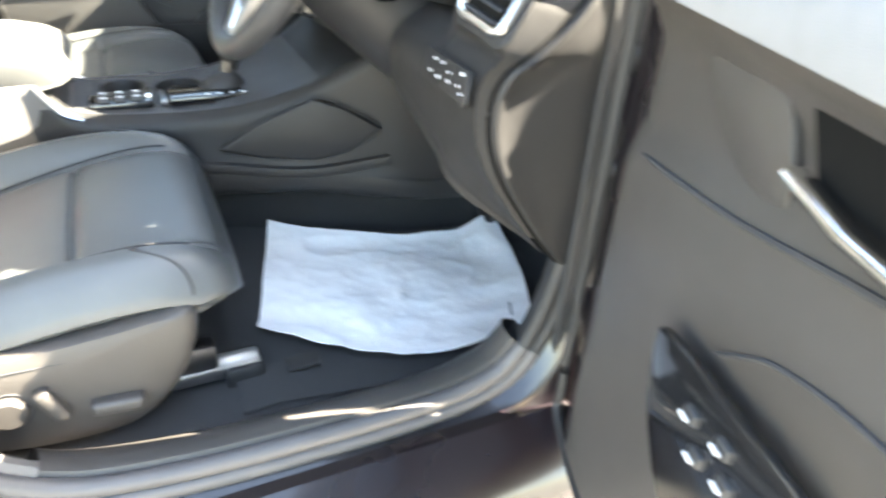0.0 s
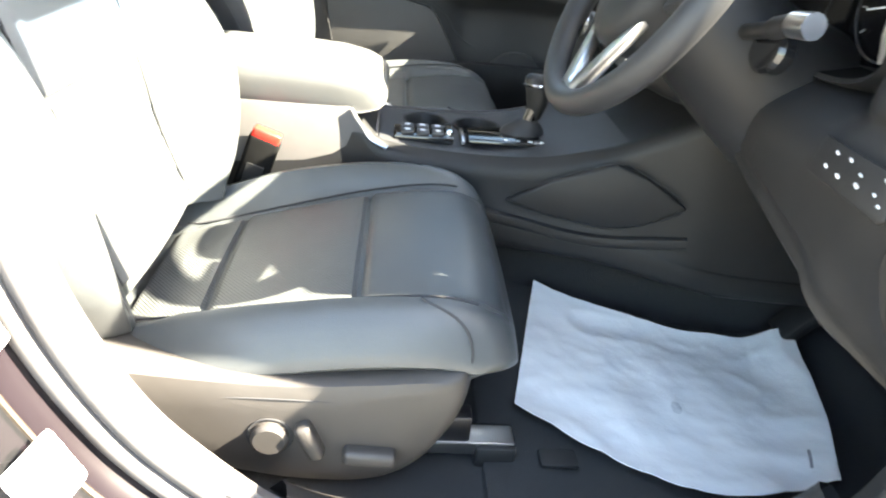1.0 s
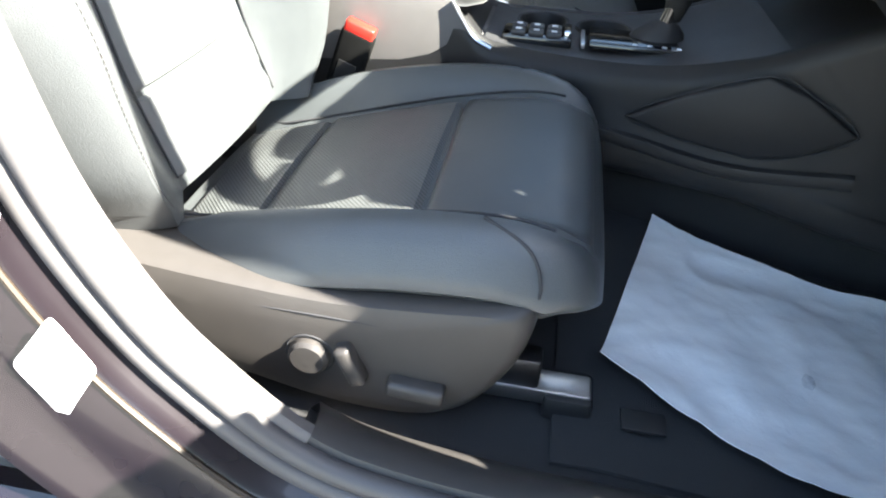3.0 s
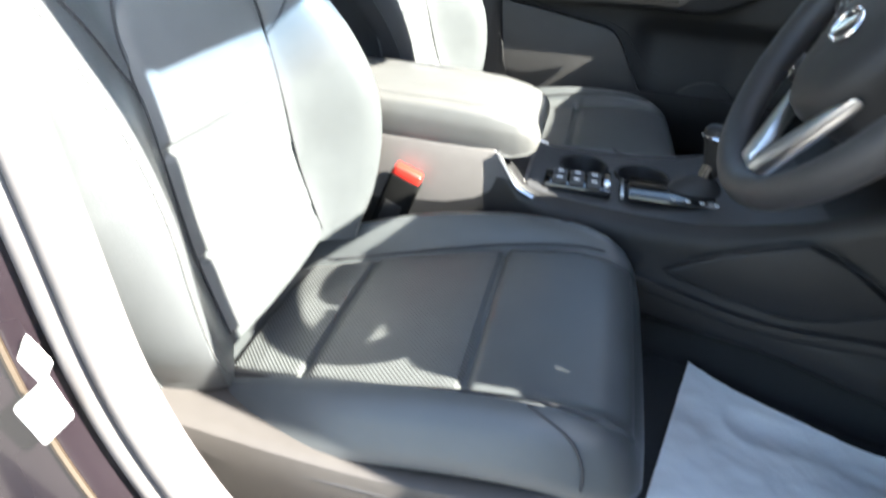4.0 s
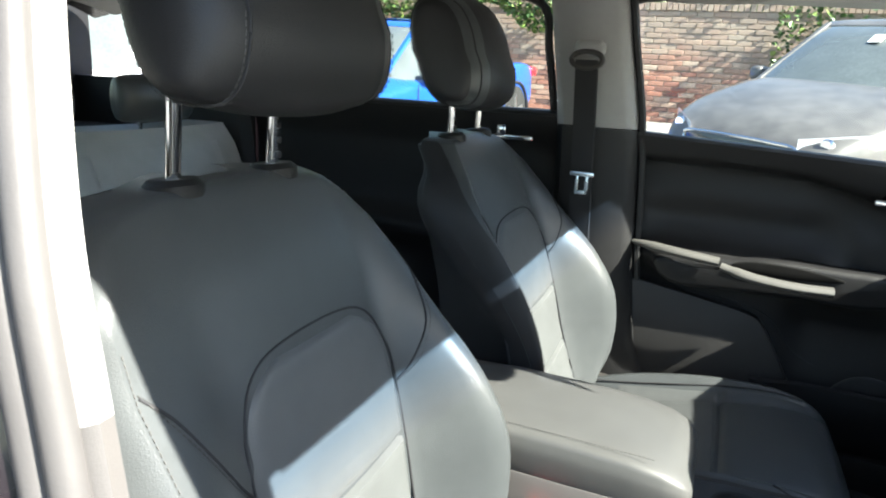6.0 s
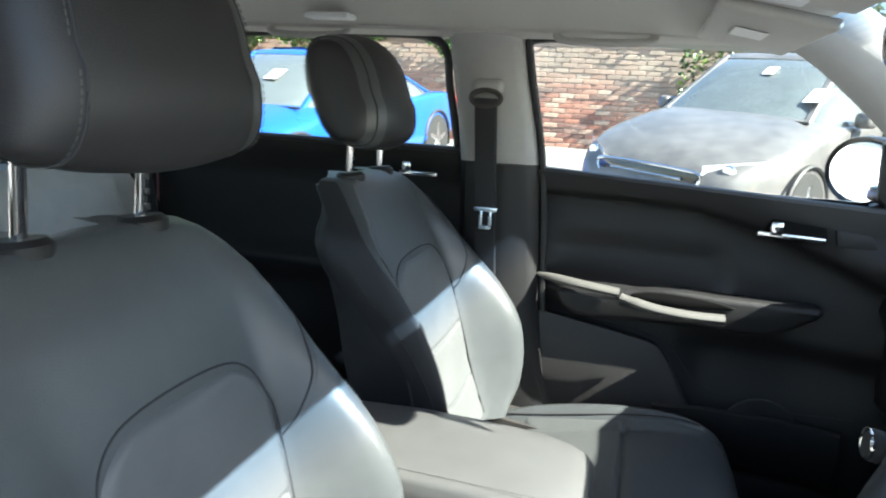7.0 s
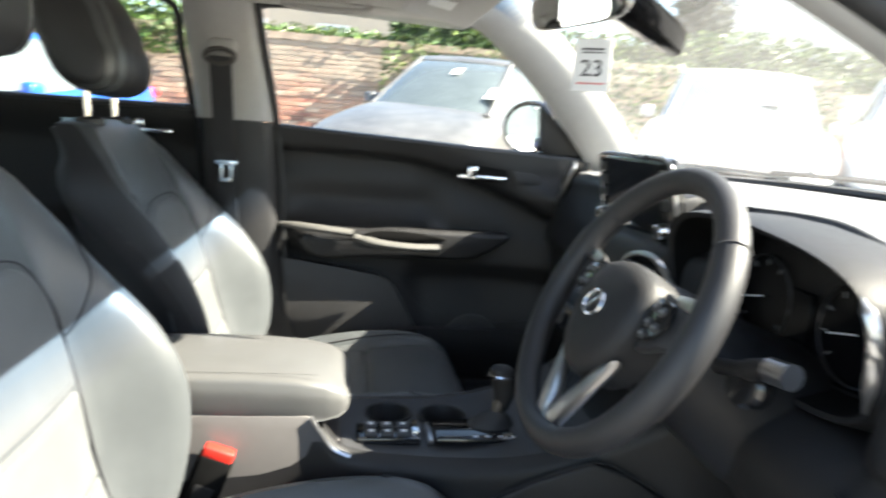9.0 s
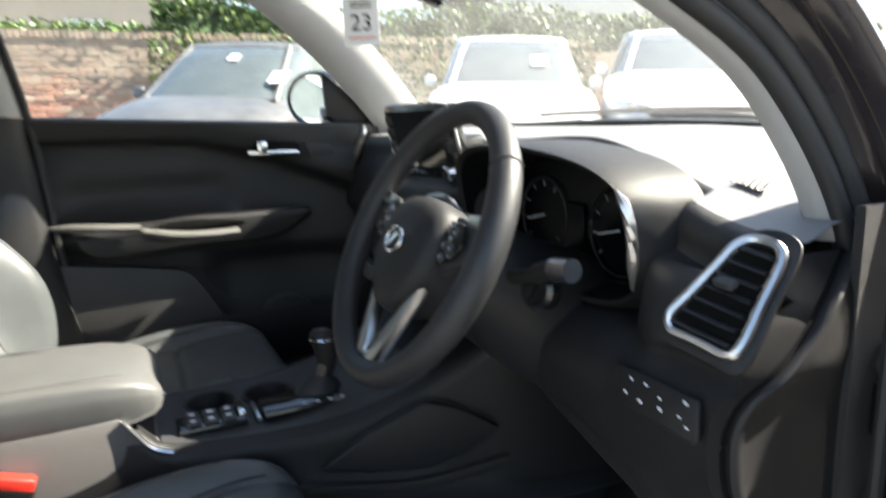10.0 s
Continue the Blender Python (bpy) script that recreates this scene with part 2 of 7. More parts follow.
CARPET = mat("black_carpet", (0.010, 0.010, 0.0115), 0.95, vary=0.35, scale=500, bump=1.0, grain=1400, dist=0.003, sheen=0.1)
SEAL = mat("sunlit_seal_rubber", (0.085, 0.08, 0.08), 0.5, vary=0.12, scale=30, bump=0.2, grain=300)
RUBBER = mat("black_rubber", (0.02, 0.02, 0.021), 0.6, vary=0.15, bump=0.2)
CHROME = mat("chrome", (0.75, 0.76, 0.78), 0.12, 1.0, vary=0.04, bump=0.0)
SILVER = mat("satin_silver", (0.55, 0.55, 0.56), 0.3, 1.0, vary=0.04, bump=0.05)
STEEL = mat("dark_steel", (0.10, 0.10, 0.11), 0.4, 1.0, vary=0.15, bump=0.2)
PAINT_BLACK = mat("black_car_paint", (0.009, 0.006, 0.008), 0.28, vary=0.1, bump=0.0, coat=0.45)
PAPER = mat("crumpled_paper", (0.90, 0.905, 0.91), 0.8, vary=0.03, scale=14, bump=0.3, grain=45, dist=0.004, stain=3)
STICKER = mat("white_sticker", (0.8, 0.8, 0.79), 0.5, vary=0.03, bump=0.0)
RED = mat("red_button", (0.65, 0.03, 0.02), 0.35, vary=0.05, bump=0.0)
BELT = mat("black_webbing", (0.018, 0.018, 0.02), 0.75, vary=0.15, scale=300, bump=0.6, grain=900)
BLUE_STEEL = mat("bright_steel", (0.62, 0.72, 0.80), 0.25, 1.0, vary=0.05, bump=0.0)
INK = mat("black_ink", (0.02, 0.02, 0.02), 0.6, vary=0.05, bump=0.0)
INK_WHITE = mat("white_legend", (0.75, 0.77, 0.8), 0.5, vary=0.03, bump=0.0)
INK_GREY = mat("grey_legend", (0.28, 0.28, 0.29), 0.5, vary=0.03, bump=0.0)
SCREEN = mat("display_glass", (0.012, 0.014, 0.018), 0.08, vary=0.05, bump=0.0, coat=1.0)
DISPLAY = mat("matt_instrument_glass", (0.004, 0.004, 0.005), 0.25, vary=0.05, bump=0.0, spec=0.15)
LEATHER_DARK = mat("dark_head_restraint_leather", (0.021, 0.021, 0.023), 0.5, vary=0.1, scale=25, bump=0.35, grain=700, dist=0.0012, stain=5)
# Black dash skin with the sun's glare put into a pale base
DASH_SUNLIT = mat("sunlit_grained_skin", (0.20, 0.20, 0.205), 0.5, vary=0.08, scale=60, bump=0.45, grain=900, dist=0.0008)
ARM_GREY = mat("grey_armrest_plastic", (0.11, 0.107, 0.10), 0.45, vary=0.06, scale=50, bump=0.3, grain=900, dist=0.0006)
# Near-black for openings built flush: their inner shade is put into the colour
MATT_BLACK = mat("matt_black_shade", (0.006, 0.006, 0.006), 0.9, vary=0.2, bump=0.0, spec=0.1)
GLASS = glass_mat("window_glass", (0.86, 0.9, 0.88))
GLASS_FRONT = dusty(glass_mat("windscreen_glass", (0.88, 0.9, 0.88)), 0.035)
MIRROR = mat("mirror_silver", (0.85, 0.87, 0.88), 0.02, 1.0, vary=0.01, bump=0.0)

# ---------------------------------------------------------------- front seats
CUSH = [  # x, centre top, bolster top, bottom, half width
    (0.00, 0.462, 0.500, 0.42, 0.205),
    (0.06, 0.477, 0.530, 0.42, 0.225),
    (0.16, 0.506, 0.562, 0.42, 0.240),
    (0.26, 0.534, 0.583, 0.42, 0.246),
    (0.34, 0.553, 0.594, 0.42, 0.246),
    (0.42, 0.566, 0.595, 0.455, 0.243),
    (0.47, 0.566, 0.584, 0.482, 0.239),
    (0.505, 0.552, 0.562, 0.492, 0.228),
    (0.525, 0.528, 0.532, 0.500, 0.205),
    (0.53, 0.512, 0.514, 0.503, 0.185),
]
BACK = [  # z, front of the middle, bolster forward, half width, depth
    (0.53, 0.045, 0.045, 0.208, 0.13),
    (0.60, 0.024, 0.084, 0.236, 0.14),
    (0.68, 0.002, 0.114, 0.250, 0.14),
    (0.76, -0.012, 0.118, 0.252, 0.14),
    (0.84, -0.030, 0.094, 0.248, 0.13),
    (0.92, -0.055, 0.048, 0.243, 0.12),
    (0.98, -0.080, 0.022, 0.239, 0.11),
    (1.03, -0.104, 0.008, 0.223, 0.10),
    (1.065, -0.126, 0.000, 0.202, 0.085),
    (1.082, -0.138, 0.000, 0.179, 0.07),
    (1.094, -0.148, 0.000, 0.143, 0.045),
    (1.100, -0.158, 0.000, 0.080, 0.02),
]


def cush_top(x, v):
    zt, zb, _, w = lerp_rows(CUSH, 4, x)
    a = abs(v)
    s = sstep(0.158, w - 0.042, a)
    edge = max(0.0, (a - (w - 0.042)) / 0.042)
    return zt + (zb - zt) * s + 0.006 * (1 - (a / 0.16) ** 2 if a < 0.16 else 0) - 0.045 * (0.25 + 0.75 * min(1.0, max(0.0, (0.53 - x) / 0.06))) * edge ** 2.2


def back_front(z, v, f=1.0, e=0.045):
    xf, b, w, _ = lerp_rows(BACK, 4, z)
    b *= f
    a = abs(v)
    s = sstep(0.13, w - e, a)
    edge = max(0.0, (a - (w - e)) / e)
    return xf + b * s + 0.006 * (1 - (a / 0.14) ** 2 if a < 0.14 else 0) - (0.045 + 0.02 * s) * min(edge, 1.0) ** 2.2


def pad(fn, nrm, u0, u1, nu, nv, puff, bm=None):
    """A stuffed panel over a surface: its rim sinks into the seams."""
    su, sv = 14.0, 14.0
    def q(u, v):
        e = min(1.0, min(u * su, (1 - u) * su, v * sv, (1 - v) * sv))
        return fn(u0 + (u1 - u0) * u, v) + nrm * (-0.006 + (puff + 0.001) * math.sqrt(max(0.0, e * (2 - e))))
    return sheet(q, nu, nv, None, bm)


def front_seat(yc, out, label, powered, lean=0.0, hx=-0.112, hw=0.145, inner=1.0, outer=0.65, crest=0.045, rim=0.022, stretch=1.0, side=1.02, hz=1.279):
    """out: -1 when the door is on the right side, 1 when on the left."""
    s = thing("front_seat", (0.2, yc, 0.36), label, "car seat", "front seats")
    P = lambda x, v, z: V(x + (stretch - 1) * max(0.0, x - 0.08) + lean * (0.95 - max(z, 0.6)) / 0.35, yc + v, z)
    def grow(v):
        a = abs(v)
        if v * out > 0:
            a = a if a < 0.13 else 0.13 + (a - 0.13) * 1.23
        elif side < 1:
            a = 1.2 * a if a < 0.1365 else 0.1638 + (a - 0.1365) * side
        else:
            a = a if a < 0.13 else 0.13 + (a - 0.13) * side
        return math.copysign(a, v)
    Pb = lambda x, v, z: P(x, grow(v) * (1 - 0.26 * sstep(0.93, 1.09, z) ** 2 if side < 1 and v * out < 0 else 1.0), z)
    bf = lambda z, v: back_front(z, v, outer, rim) if v * out > 0 else back_front(z, v, inner, crest)
    # cushion
    rings = []
    for x in list(np.linspace(0, 0.47, 20)) + [0.485, 0.5, 0.512, 0.521, 0.527, 0.53]:
        zt, zb, bot, w = lerp_rows(CUSH, 4, x)
        top = [P(x, v, cush_top(x, v) - (0.004 if abs(v) < (0.190 if v * out > 0 else 0.172) and 0.02 < x < 0.50 else 0.0)) for v in np.linspace(-w, w, 45)]
        ze = cush_top(x, w)
        tuck = min(1.0, max(0.0, (0.53 - x) / 0.05))
        dp = max(0.0, min(1.0, (ze - bot) / 0.06))
        roll = [(w + 0.004 * tuck, ze - 0.008 * dp), (w + 0.005 * tuck, ze - 0.018 * dp), (w - 0.002 * tuck, ze - 0.027 * dp), (w - 0.014 * tuck, ze - 0.031 * dp), (w - 0.034 * tuck, ze - 0.036 * dp), (w * 0.86, ze - 0.06 * dp), (w * 0.5, min(bot, ze - 0.06 * dp))]
        low = [P(x, v, z) for v, z in roll] + [P(x, 0, bot - 0.012)] + [P(x, -v, z) for v, z in roll[::-1]]
        rings.append(top + low)
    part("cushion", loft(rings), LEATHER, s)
    cz = lambda lo, hi: (lambda x, v: P(x, lo + (hi - lo) * v, cush_top(x, lo + (hi - lo) * v)))
    up = V(0, 0, 1)
    wide = lambda a: (-a - 0.018, a) if out < 0 else (-a, a + 0.018)
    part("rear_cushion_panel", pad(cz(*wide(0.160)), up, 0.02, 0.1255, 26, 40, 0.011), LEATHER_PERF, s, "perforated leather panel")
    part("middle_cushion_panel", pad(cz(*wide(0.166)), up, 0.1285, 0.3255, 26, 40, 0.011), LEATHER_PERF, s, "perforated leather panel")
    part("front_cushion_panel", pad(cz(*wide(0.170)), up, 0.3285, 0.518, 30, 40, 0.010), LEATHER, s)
    for sg in (-1, 1):
        sv = 0.180 if sg == out else 0.162
        part("cushion_seam", tube([P(x, sg * (sv + 0.025 * x), cush_top(x, sg * (sv + 0.025 * x)) + 0.001) for x in np.linspace(0.03, 0.47, 24)], 0.0017, 6), SEAM, s)
        # bolster piping along the outer edge and the front corner patch
        part("bolster_piping", tube(curve([P(x, sg * (lerp_rows(CUSH, 4, x)[3] + 0.001), cush_top(x, sg * lerp_rows(CUSH, 4, x)[3]) + dz) for x, dz in ((0.05, 0.0), (0.2, -0.012), (0.35, -0.018), (0.46, -0.014))], 6), 0.0022, 6), SEAM, s)
        part("corner_seam", tube(curve([P(0.40, sg * 0.205, cush_top(0.40, 0.205) + 0.002), P(0.447, sg * 0.223, cush_top(0.447, 0.223) + 0.001), P(0.463, sg * 0.239, 0.545), P(0.452, sg * 0.243, 0.50)], 6), 0.0018, 6), SEAM, s)
    # backrest
    rings = []
    for z in list(np.linspace(0.53, 1.03, 22)) + [1.045, 1.06, 1.072, 1.082, 1.09, 1.096, 1.10]:
        xf, b, w, d = lerp_rows(BACK, 4, z)
        front = [Pb(bf(z, v) - (0.004 if abs(v) < (0.136 if z < 0.85 else 0.136 - 1.3 * (z - 0.85)) and z < 0.93 else 0.0), v, z) for v in np.linspace(-w, w, 45)]
        xe = bf(z, w)
        xs = float(np.interp(z, (0.53, 0.60, 0.70, 0.83, 0.935, 1.0, 1.045, 1.08, 1.092), (-0.02, -0.02, -0.035, -0.13, -0.180, -0.192, -0.190, -0.184, -0.178)))
        if not powered:
            xs += 0.05 * (1 - sstep(0.80, 1.0, z))
        xs = min(xs, xe - 0.02)
        k = sstep(0.96, 1.09, z)
        half = [(xe - (xe - xs) * 0.35, w * (1.012 - 0.05 * k)), (xe - (xe - xs) * 0.7, w * (1.005 - 0.18 * k)), (xs + 0.008, w * (0.97 - 0.30 * k)), (xs - 0.004, w * (0.90 - 0.34 * k)), (xf - d - 0.004, w * (0.6 - 0.2 * k))]
        back = [Pb(x, v, z) for x, v in half] + [Pb(xf - d - 0.008, 0, z)] + [Pb(x, -v, z) for x, v in half[::-1]]
        rings.append(front + back)
    part("backrest", loft(rings), LEATHER, s)
    # Inner bolster side turned from the sun: dark leather paints its shade
    if not powered:
        strips = []
        for r in rings[1:-2]:
            mid = sum(r, V(0, 0, 0)) / len(r)
            reach = 2.4 - 1.4 * sstep(0.84, 1.05, mid.z)
            spots = [-5 + (5 + reach) * k / 13 for k in range(14)]
            line = [r[math.floor(q)].lerp(r[(math.floor(q) + 1) % len(r)], q - math.floor(q)) for q in spots]
            strips.append([p + (p - mid).normalized() * 0.003 for p in line])
        part("shaded_side_panel", loft(strips, False, False), LEATHER_DARK, s, "inner side of the bolster up to its seam, shade in the dark colour")
    fw = V(1, 0, 0.2).normalized()
    bz = lambda lo, hi: (lambda z, v: Pb(bf(z, lo + (hi - lo) * v), lo + (hi - lo) * v, z))
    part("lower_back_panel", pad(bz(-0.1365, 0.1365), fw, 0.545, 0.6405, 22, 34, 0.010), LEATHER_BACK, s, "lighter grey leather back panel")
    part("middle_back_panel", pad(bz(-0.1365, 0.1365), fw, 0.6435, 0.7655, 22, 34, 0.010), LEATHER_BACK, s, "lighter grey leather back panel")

    def arch(z, v):
        t = (z - 0.77) / 0.175
        w = 0.1365 * math.sqrt(max(0.02, 1 - max(0.0, (t - 0.55) / 0.47) ** 2.6))
        vv = -w + 2 * w * v
        return Pb(bf(z, vv), vv, z)
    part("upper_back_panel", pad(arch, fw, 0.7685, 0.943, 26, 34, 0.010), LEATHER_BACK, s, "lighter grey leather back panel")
    U = [(0.137, z) for z in (0.55, 0.65, 0.75, 0.86)] + [(0.131, 0.895), (0.112, 0.928), (0.075, 0.946), (0.0, 0.952), (-0.075, 0.946), (-0.112, 0.928), (-0.131, 0.895)] + [(-0.137, z) for z in (0.86, 0.75, 0.65, 0.55)]
    part("back_seam", tube(curve([Pb(bf(z, v) + 0.0005, v, z) for v, z in U], 4), 0.0014, 6), SEAM, s)
    for sg in (-1, 1):
        L = [(0.138, 0.835), (0.155, 0.86), (0.178, 0.905), (0.196, 0.945), (0.213, 0.97)]
        part("shoulder_seam", tube(curve([Pb(bf(z, sg * v) + 0.0005, sg * v, z) for v, z in L], 5), 0.0016, 6), SEAM, s)
        L = [(lerp_rows(BACK, 4, z)[2] - 0.024, z) for z in np.linspace(0.56, 1.0, 14)]
        part("edge_stitching", stitches([Pb(bf(z, sg * v) + 0.0012, sg * v, z) for v, z in L]), THREAD, s)
        L = [(v + 0.006, z + 0.004) for v, z in [(0.138, 0.835), (0.155, 0.86), (0.178, 0.905), (0.196, 0.945), (0.208, 0.97)]]
        part("shoulder_stitching", stitches(curve([Pb(bf(z, sg * v) + 0.0012, sg * v, z) for v, z in L], 6)), THREAD, s)
    # head restraint
    Ph = lambda x, v, z: P(x, v + out * 0.006, z)
    def hring(v, n=32, sc=1.0):
        r = max(0.02, math.sqrt(max(0.0, 1 - (v / hw) ** 2))) ** 0.5
        ring = []
        for j in range(n):
            b = 2 * math.pi * j / n
            ex = math.copysign(abs(math.cos(b)) ** 0.75, math.cos(b))
            ez = math.copysign(abs(math.sin(b)) ** 0.78, math.sin(b))
            top = 0.012 * (1 - (v / hw) ** 2)
            ring.append(Ph(hx + ex * 0.082 * r * sc - 0.018 * ez + (0.006 if ez < 0 else 0), v * (1 - 0.06 * ez), hz + ez * (0.1 + top) * (0.72 + 0.28 * r) * sc))
        return ring
    rings = [hring(-math.cos(math.pi * k / 28) * hw) for k in range(29)]
    h = part("head_restraint", loft(rings), LEATHER_DARK, s, "dark padded leather head restraint")
    for sg in (-1, 1):
        # Inner gusset only: light on this facet is put into a paler leather
        if sg == -out:
            part("gusset", loft([[hring(sg * hw * f, 40, 1.006)[j % 40] for j in range(-11, 12)] for f in np.linspace(0.60, 0.93, 10)], False, False), LEATHER, h, "gusset band, the light on its facet in the colour")
        ring = hring(sg * hw * 0.79, 40, 1.008)
        part("piping", tube(ring, 0.0016, 6, True), SEAM, h)
        for dv in (-0.006, 0.006):
            part("stitching", stitches([p + V(0, dv, 0) + (p - Ph(hx, sg * hw * 0.79, hz)).normalized() * 0.0004 for p in ring], 0.007), THREAD, h)
    for sg in (-1, 1):
        v = sg * 0.077
        part("post", tube([P(-0.172, v, 1.06), P(-0.168, v, 1.12), P(-0.162, v, 1.2)], 0.0074, 14), CHROME, s, "chrome post")
        g = part("post_guide", disc(P(-0.168, v, 1.087), (-0.1, 0, 1), 0.029, 0.018, 24, 0.006), PLASTIC, s)
        if sg == -out:
            for k in range(4):
                part("notch", rbox(P(-0.1605, v, 1.115 + 0.017 * k), (0.005, 0.008, 0.007), 0.001, 1), STEEL, s)
    # outer side shield with the adjusters
    ys = out * 0.236
    line = [(-0.08, 0.545), (0.02, 0.532), (0.14, 0.520), (0.26, 0.514), (0.36, 0.520), (0.44, 0.528), (0.462, 0.522), (0.463, 0.495), (0.452, 0.455), (0.425, 0.405), (0.388, 0.372), (0.34, 0.358), (0.25, 0.362), (0.15, 0.385), (0.05, 0.41), (-0.05, 0.43), (-0.095, 0.47)]
    oc = curve([(x, 0, z) for x, z in line], 4, True)
    rings = []
    cx, cz0 = 0.2, 0.45
    for k, (sc, dy) in enumerate(((1.0, -0.07), (1.0, 0.0), (0.99, 0.012), (0.965, 0.021), (0.92, 0.026), (0.7, 0.030), (0.35, 0.031))):
        rings.append([P(cx + (p.x - cx) * sc, ys + out * dy, cz0 + (p.z - cz0) * sc) for p in oc])
    sh = part("side_shield", loft(rings), PLASTIC_SIDE, s, "warm grey plastic side shield")
    yf = yc + ys + out * 0.030
    if powered:
        k = part("lumbar_knob", disc(V(0.237, yf, 0.439), (0, out, 0), 0.022, 0.012, 28, 0.004), PLASTIC_SIDE, sh, "round lumbar switch")
        part("recline_switch", rbox(V(0.283, yf + out * 0.006, 0.440), (0.019, 0.022, 0.052), 0.006, 3, Euler((0, radians(-22), 0)).to_matrix()), PLASTIC_SIDE, sh)
        part("slide_switch", rbox(V(0.352, yf + out * 0.006, 0.417), (0.062, 0.022, 0.020), 0.006, 3, Euler((0, radians(5), 0)).to_matrix()), PLASTIC_SIDE, sh)
        part("switch_recess_rim", tube([V(0.237 + 0.026 * math.cos(a), yf + out * 0.001, 0.439 + 0.026 * math.sin(a)) for a in np.linspace(0, 2 * math.pi, 28, endpoint=False)], 0.0012, 6, True), SEAM, sh)
        part("shield_crease", tube(curve([V(0.13, yf - out * 0.002, 0.492), V(0.25, yf, 0.494), V(0.36, yf - out * 0.002, 0.487), V(0.425, yf - out * 0.006, 0.470)], 6), 0.0011, 6), SEAM, sh)
    # runner and mount on the floor
    for sg in (-1, 1):
        yr = yc + sg * 0.195
        part("seat_rail", rbox(V(0.28, yr, 0.372), (0.52, 0.036, 0.022), 0.004), SILVER, s, "bare steel seat runner")
        part("rail_end_cap", rbox(V(0.515, yr, 0.360), (0.055, 0.052, 0.04), 0.006), PLASTIC, s)
        part("rail_support", rbox(V(0.30, yr, 0.40), (0.36, 0.03, 0.045), 0.005), STEEL, s)
    part("seat_frame", rbox(V(0.24, yc, 0.415), (0.40, 0.38, 0.03), 0.01), STEEL, s)
    return s


front_seat(-0.385, -1, "charcoal leather driver's seat with powered switches in the side", True)
front_seat(0.353, 1, "charcoal leather front passenger seat beside the armrest", False, 0.03, -0.17, 0.131, 0.5, 1.0, 0.024, 0.045, 1.13, 0.40, 1.257)

# ---------------------------------------------------------------- the car's shell
car = thing("car", (0, 0, 0), "black compact car with its driver's door open, parked on asphalt", "car")


def floor_z(x):
    return float(np.interp(x, (-1.2, -0.5, 0.40, 0.55, 1.0, 1.15, 1.25, 1.40, 1.46), (0.40, 0.345, 0.345, 0.352, 0.295, 0.285, 0.32, 0.55, 0.80)))


part("floor_pan", sheet(lambda u, v: V(-1.2 + 2.66 * u, -0.73 + 1.46 * v, floor_z(-1.2 + 2.66 * u)), 60, 6, (0, 0, -0.04)), CARPET, car, "black carpeted floor")
# Unseen kick panel, added to stop a sun leak into the footwell
part("right_kick_panel", sheet(lambda u, v: V(0.93 + 0.55 * u, -0.765, 0.28 + 0.72 * v), 2, 2, (0, -0.01, 0)), CARPET, car)
part("firewall", sheet(lambda u, v: V(1.44, -0.79 + 1.58 * u, 0.3 + 0.76 * v), 2, 2, (0.05, 0, 0)), CARPET, car)
# Unseen cowl panel, added to close a sun leak under the windscreen
part("cowl_panel", rbox(V(1.36, 0, 1.005), (0.30, 1.50, 0.03), 0.004, 1), MATT_BLACK, car)

# door opening of the driver's side: x, y, z round the frame
RING = [(-0.13, -0.610, 1.385), (0.10, -0.605, 1.405), (0.30, -0.625, 1.392), (0.45, -0.650, 1.335), (0.60, -0.668, 1.272), (0.76, -0.690, 1.188), (0.875, -0.708, 1.106), (0.952, -0.735, 0.96), (0.945, -0.748, 0.80),
        (0.930, -0.752, 0.58), (0.885, -0.752, 0.43), (0.79, -0.752, 0.372), (0.55, -0.755, 0.368), (0.36, -0.752, 0.380), (0.26, -0.748, 0.408), (0.176, -0.745, 0.482), (0.119, -0.74, 0.552), (0.07, -0.735, 0.66),
        (0.034, -0.725, 0.80), (-0.020, -0.705, 1.0), (-0.052, -0.69, 1.12), (-0.103, -0.645, 1.28)]
SEG = 12
ring = curve(RING, SEG, True)
NR = len(ring)


def ring_out(i):
    """The way out of the opening, in the plane of the frame."""
    d = ring[(i + 1) % NR] - ring[i - 1]
    n = V(-d.z, 0, d.x).normalized()
    return n if n.dot(ring[i] - V(0.45, 0, 0.88)) > 0 else -n


def frame_strip(name, a, b, rows, material, label="", side=1, end=None):
    """A strip along the frame from control point a to b; rows of (outwards, sideways), blending into end."""
    idx = [k % NR for k in range(a * SEG, b * SEG + 1)]
    bm = bmesh.new()
    g = []
    for k, i in enumerate(idx):
        n = ring_out(i)
        f = k / (len(idx) - 1)
        mix = [(o + (o2 - o) * f, s + (s2 - s) * f) for (o, s), (o2, s2) in zip(rows, end or rows)]
        g.append([bm.verts.new(V(ring[i].x + n.x * o, side * (ring[i].y + s), ring[i].z + n.z * o)) for o, s in mix])
    for p, q in zip(g, g[1:]):
        for j in range(len(rows) - 1):
            bm.faces.new((p[j], q[j], q[j + 1], p[j + 1]))
    return part(name, bm, material, car, label)


TRIM = [(0.004, 0.004), (-0.020, 0.010), (-0.024, 0.028), (-0.010, 0.05), (0.03, 0.062), (0.09, 0.066), (0.13, 0.068), (0.13, 0.04), (0.004, 0.004)]
PILLAR = [(0.006, 0.002), (-0.010, 0.004), (-0.016, 0.010), (-0.014, 0.022), (0.002, 0.034), (0.04, 0.042), (0.09, 0.046), (0.16, 0.048), (0.16, 0.02), (0.006, 0.002)]
SILLT = [(0.010, -0.002), (-0.012, 0.010), (-0.014, 0.026), (-0.004, 0.05), (0.012, 0.07), (0.05, 0.085), (0.05, 0.03), (0.010, -0.010)]
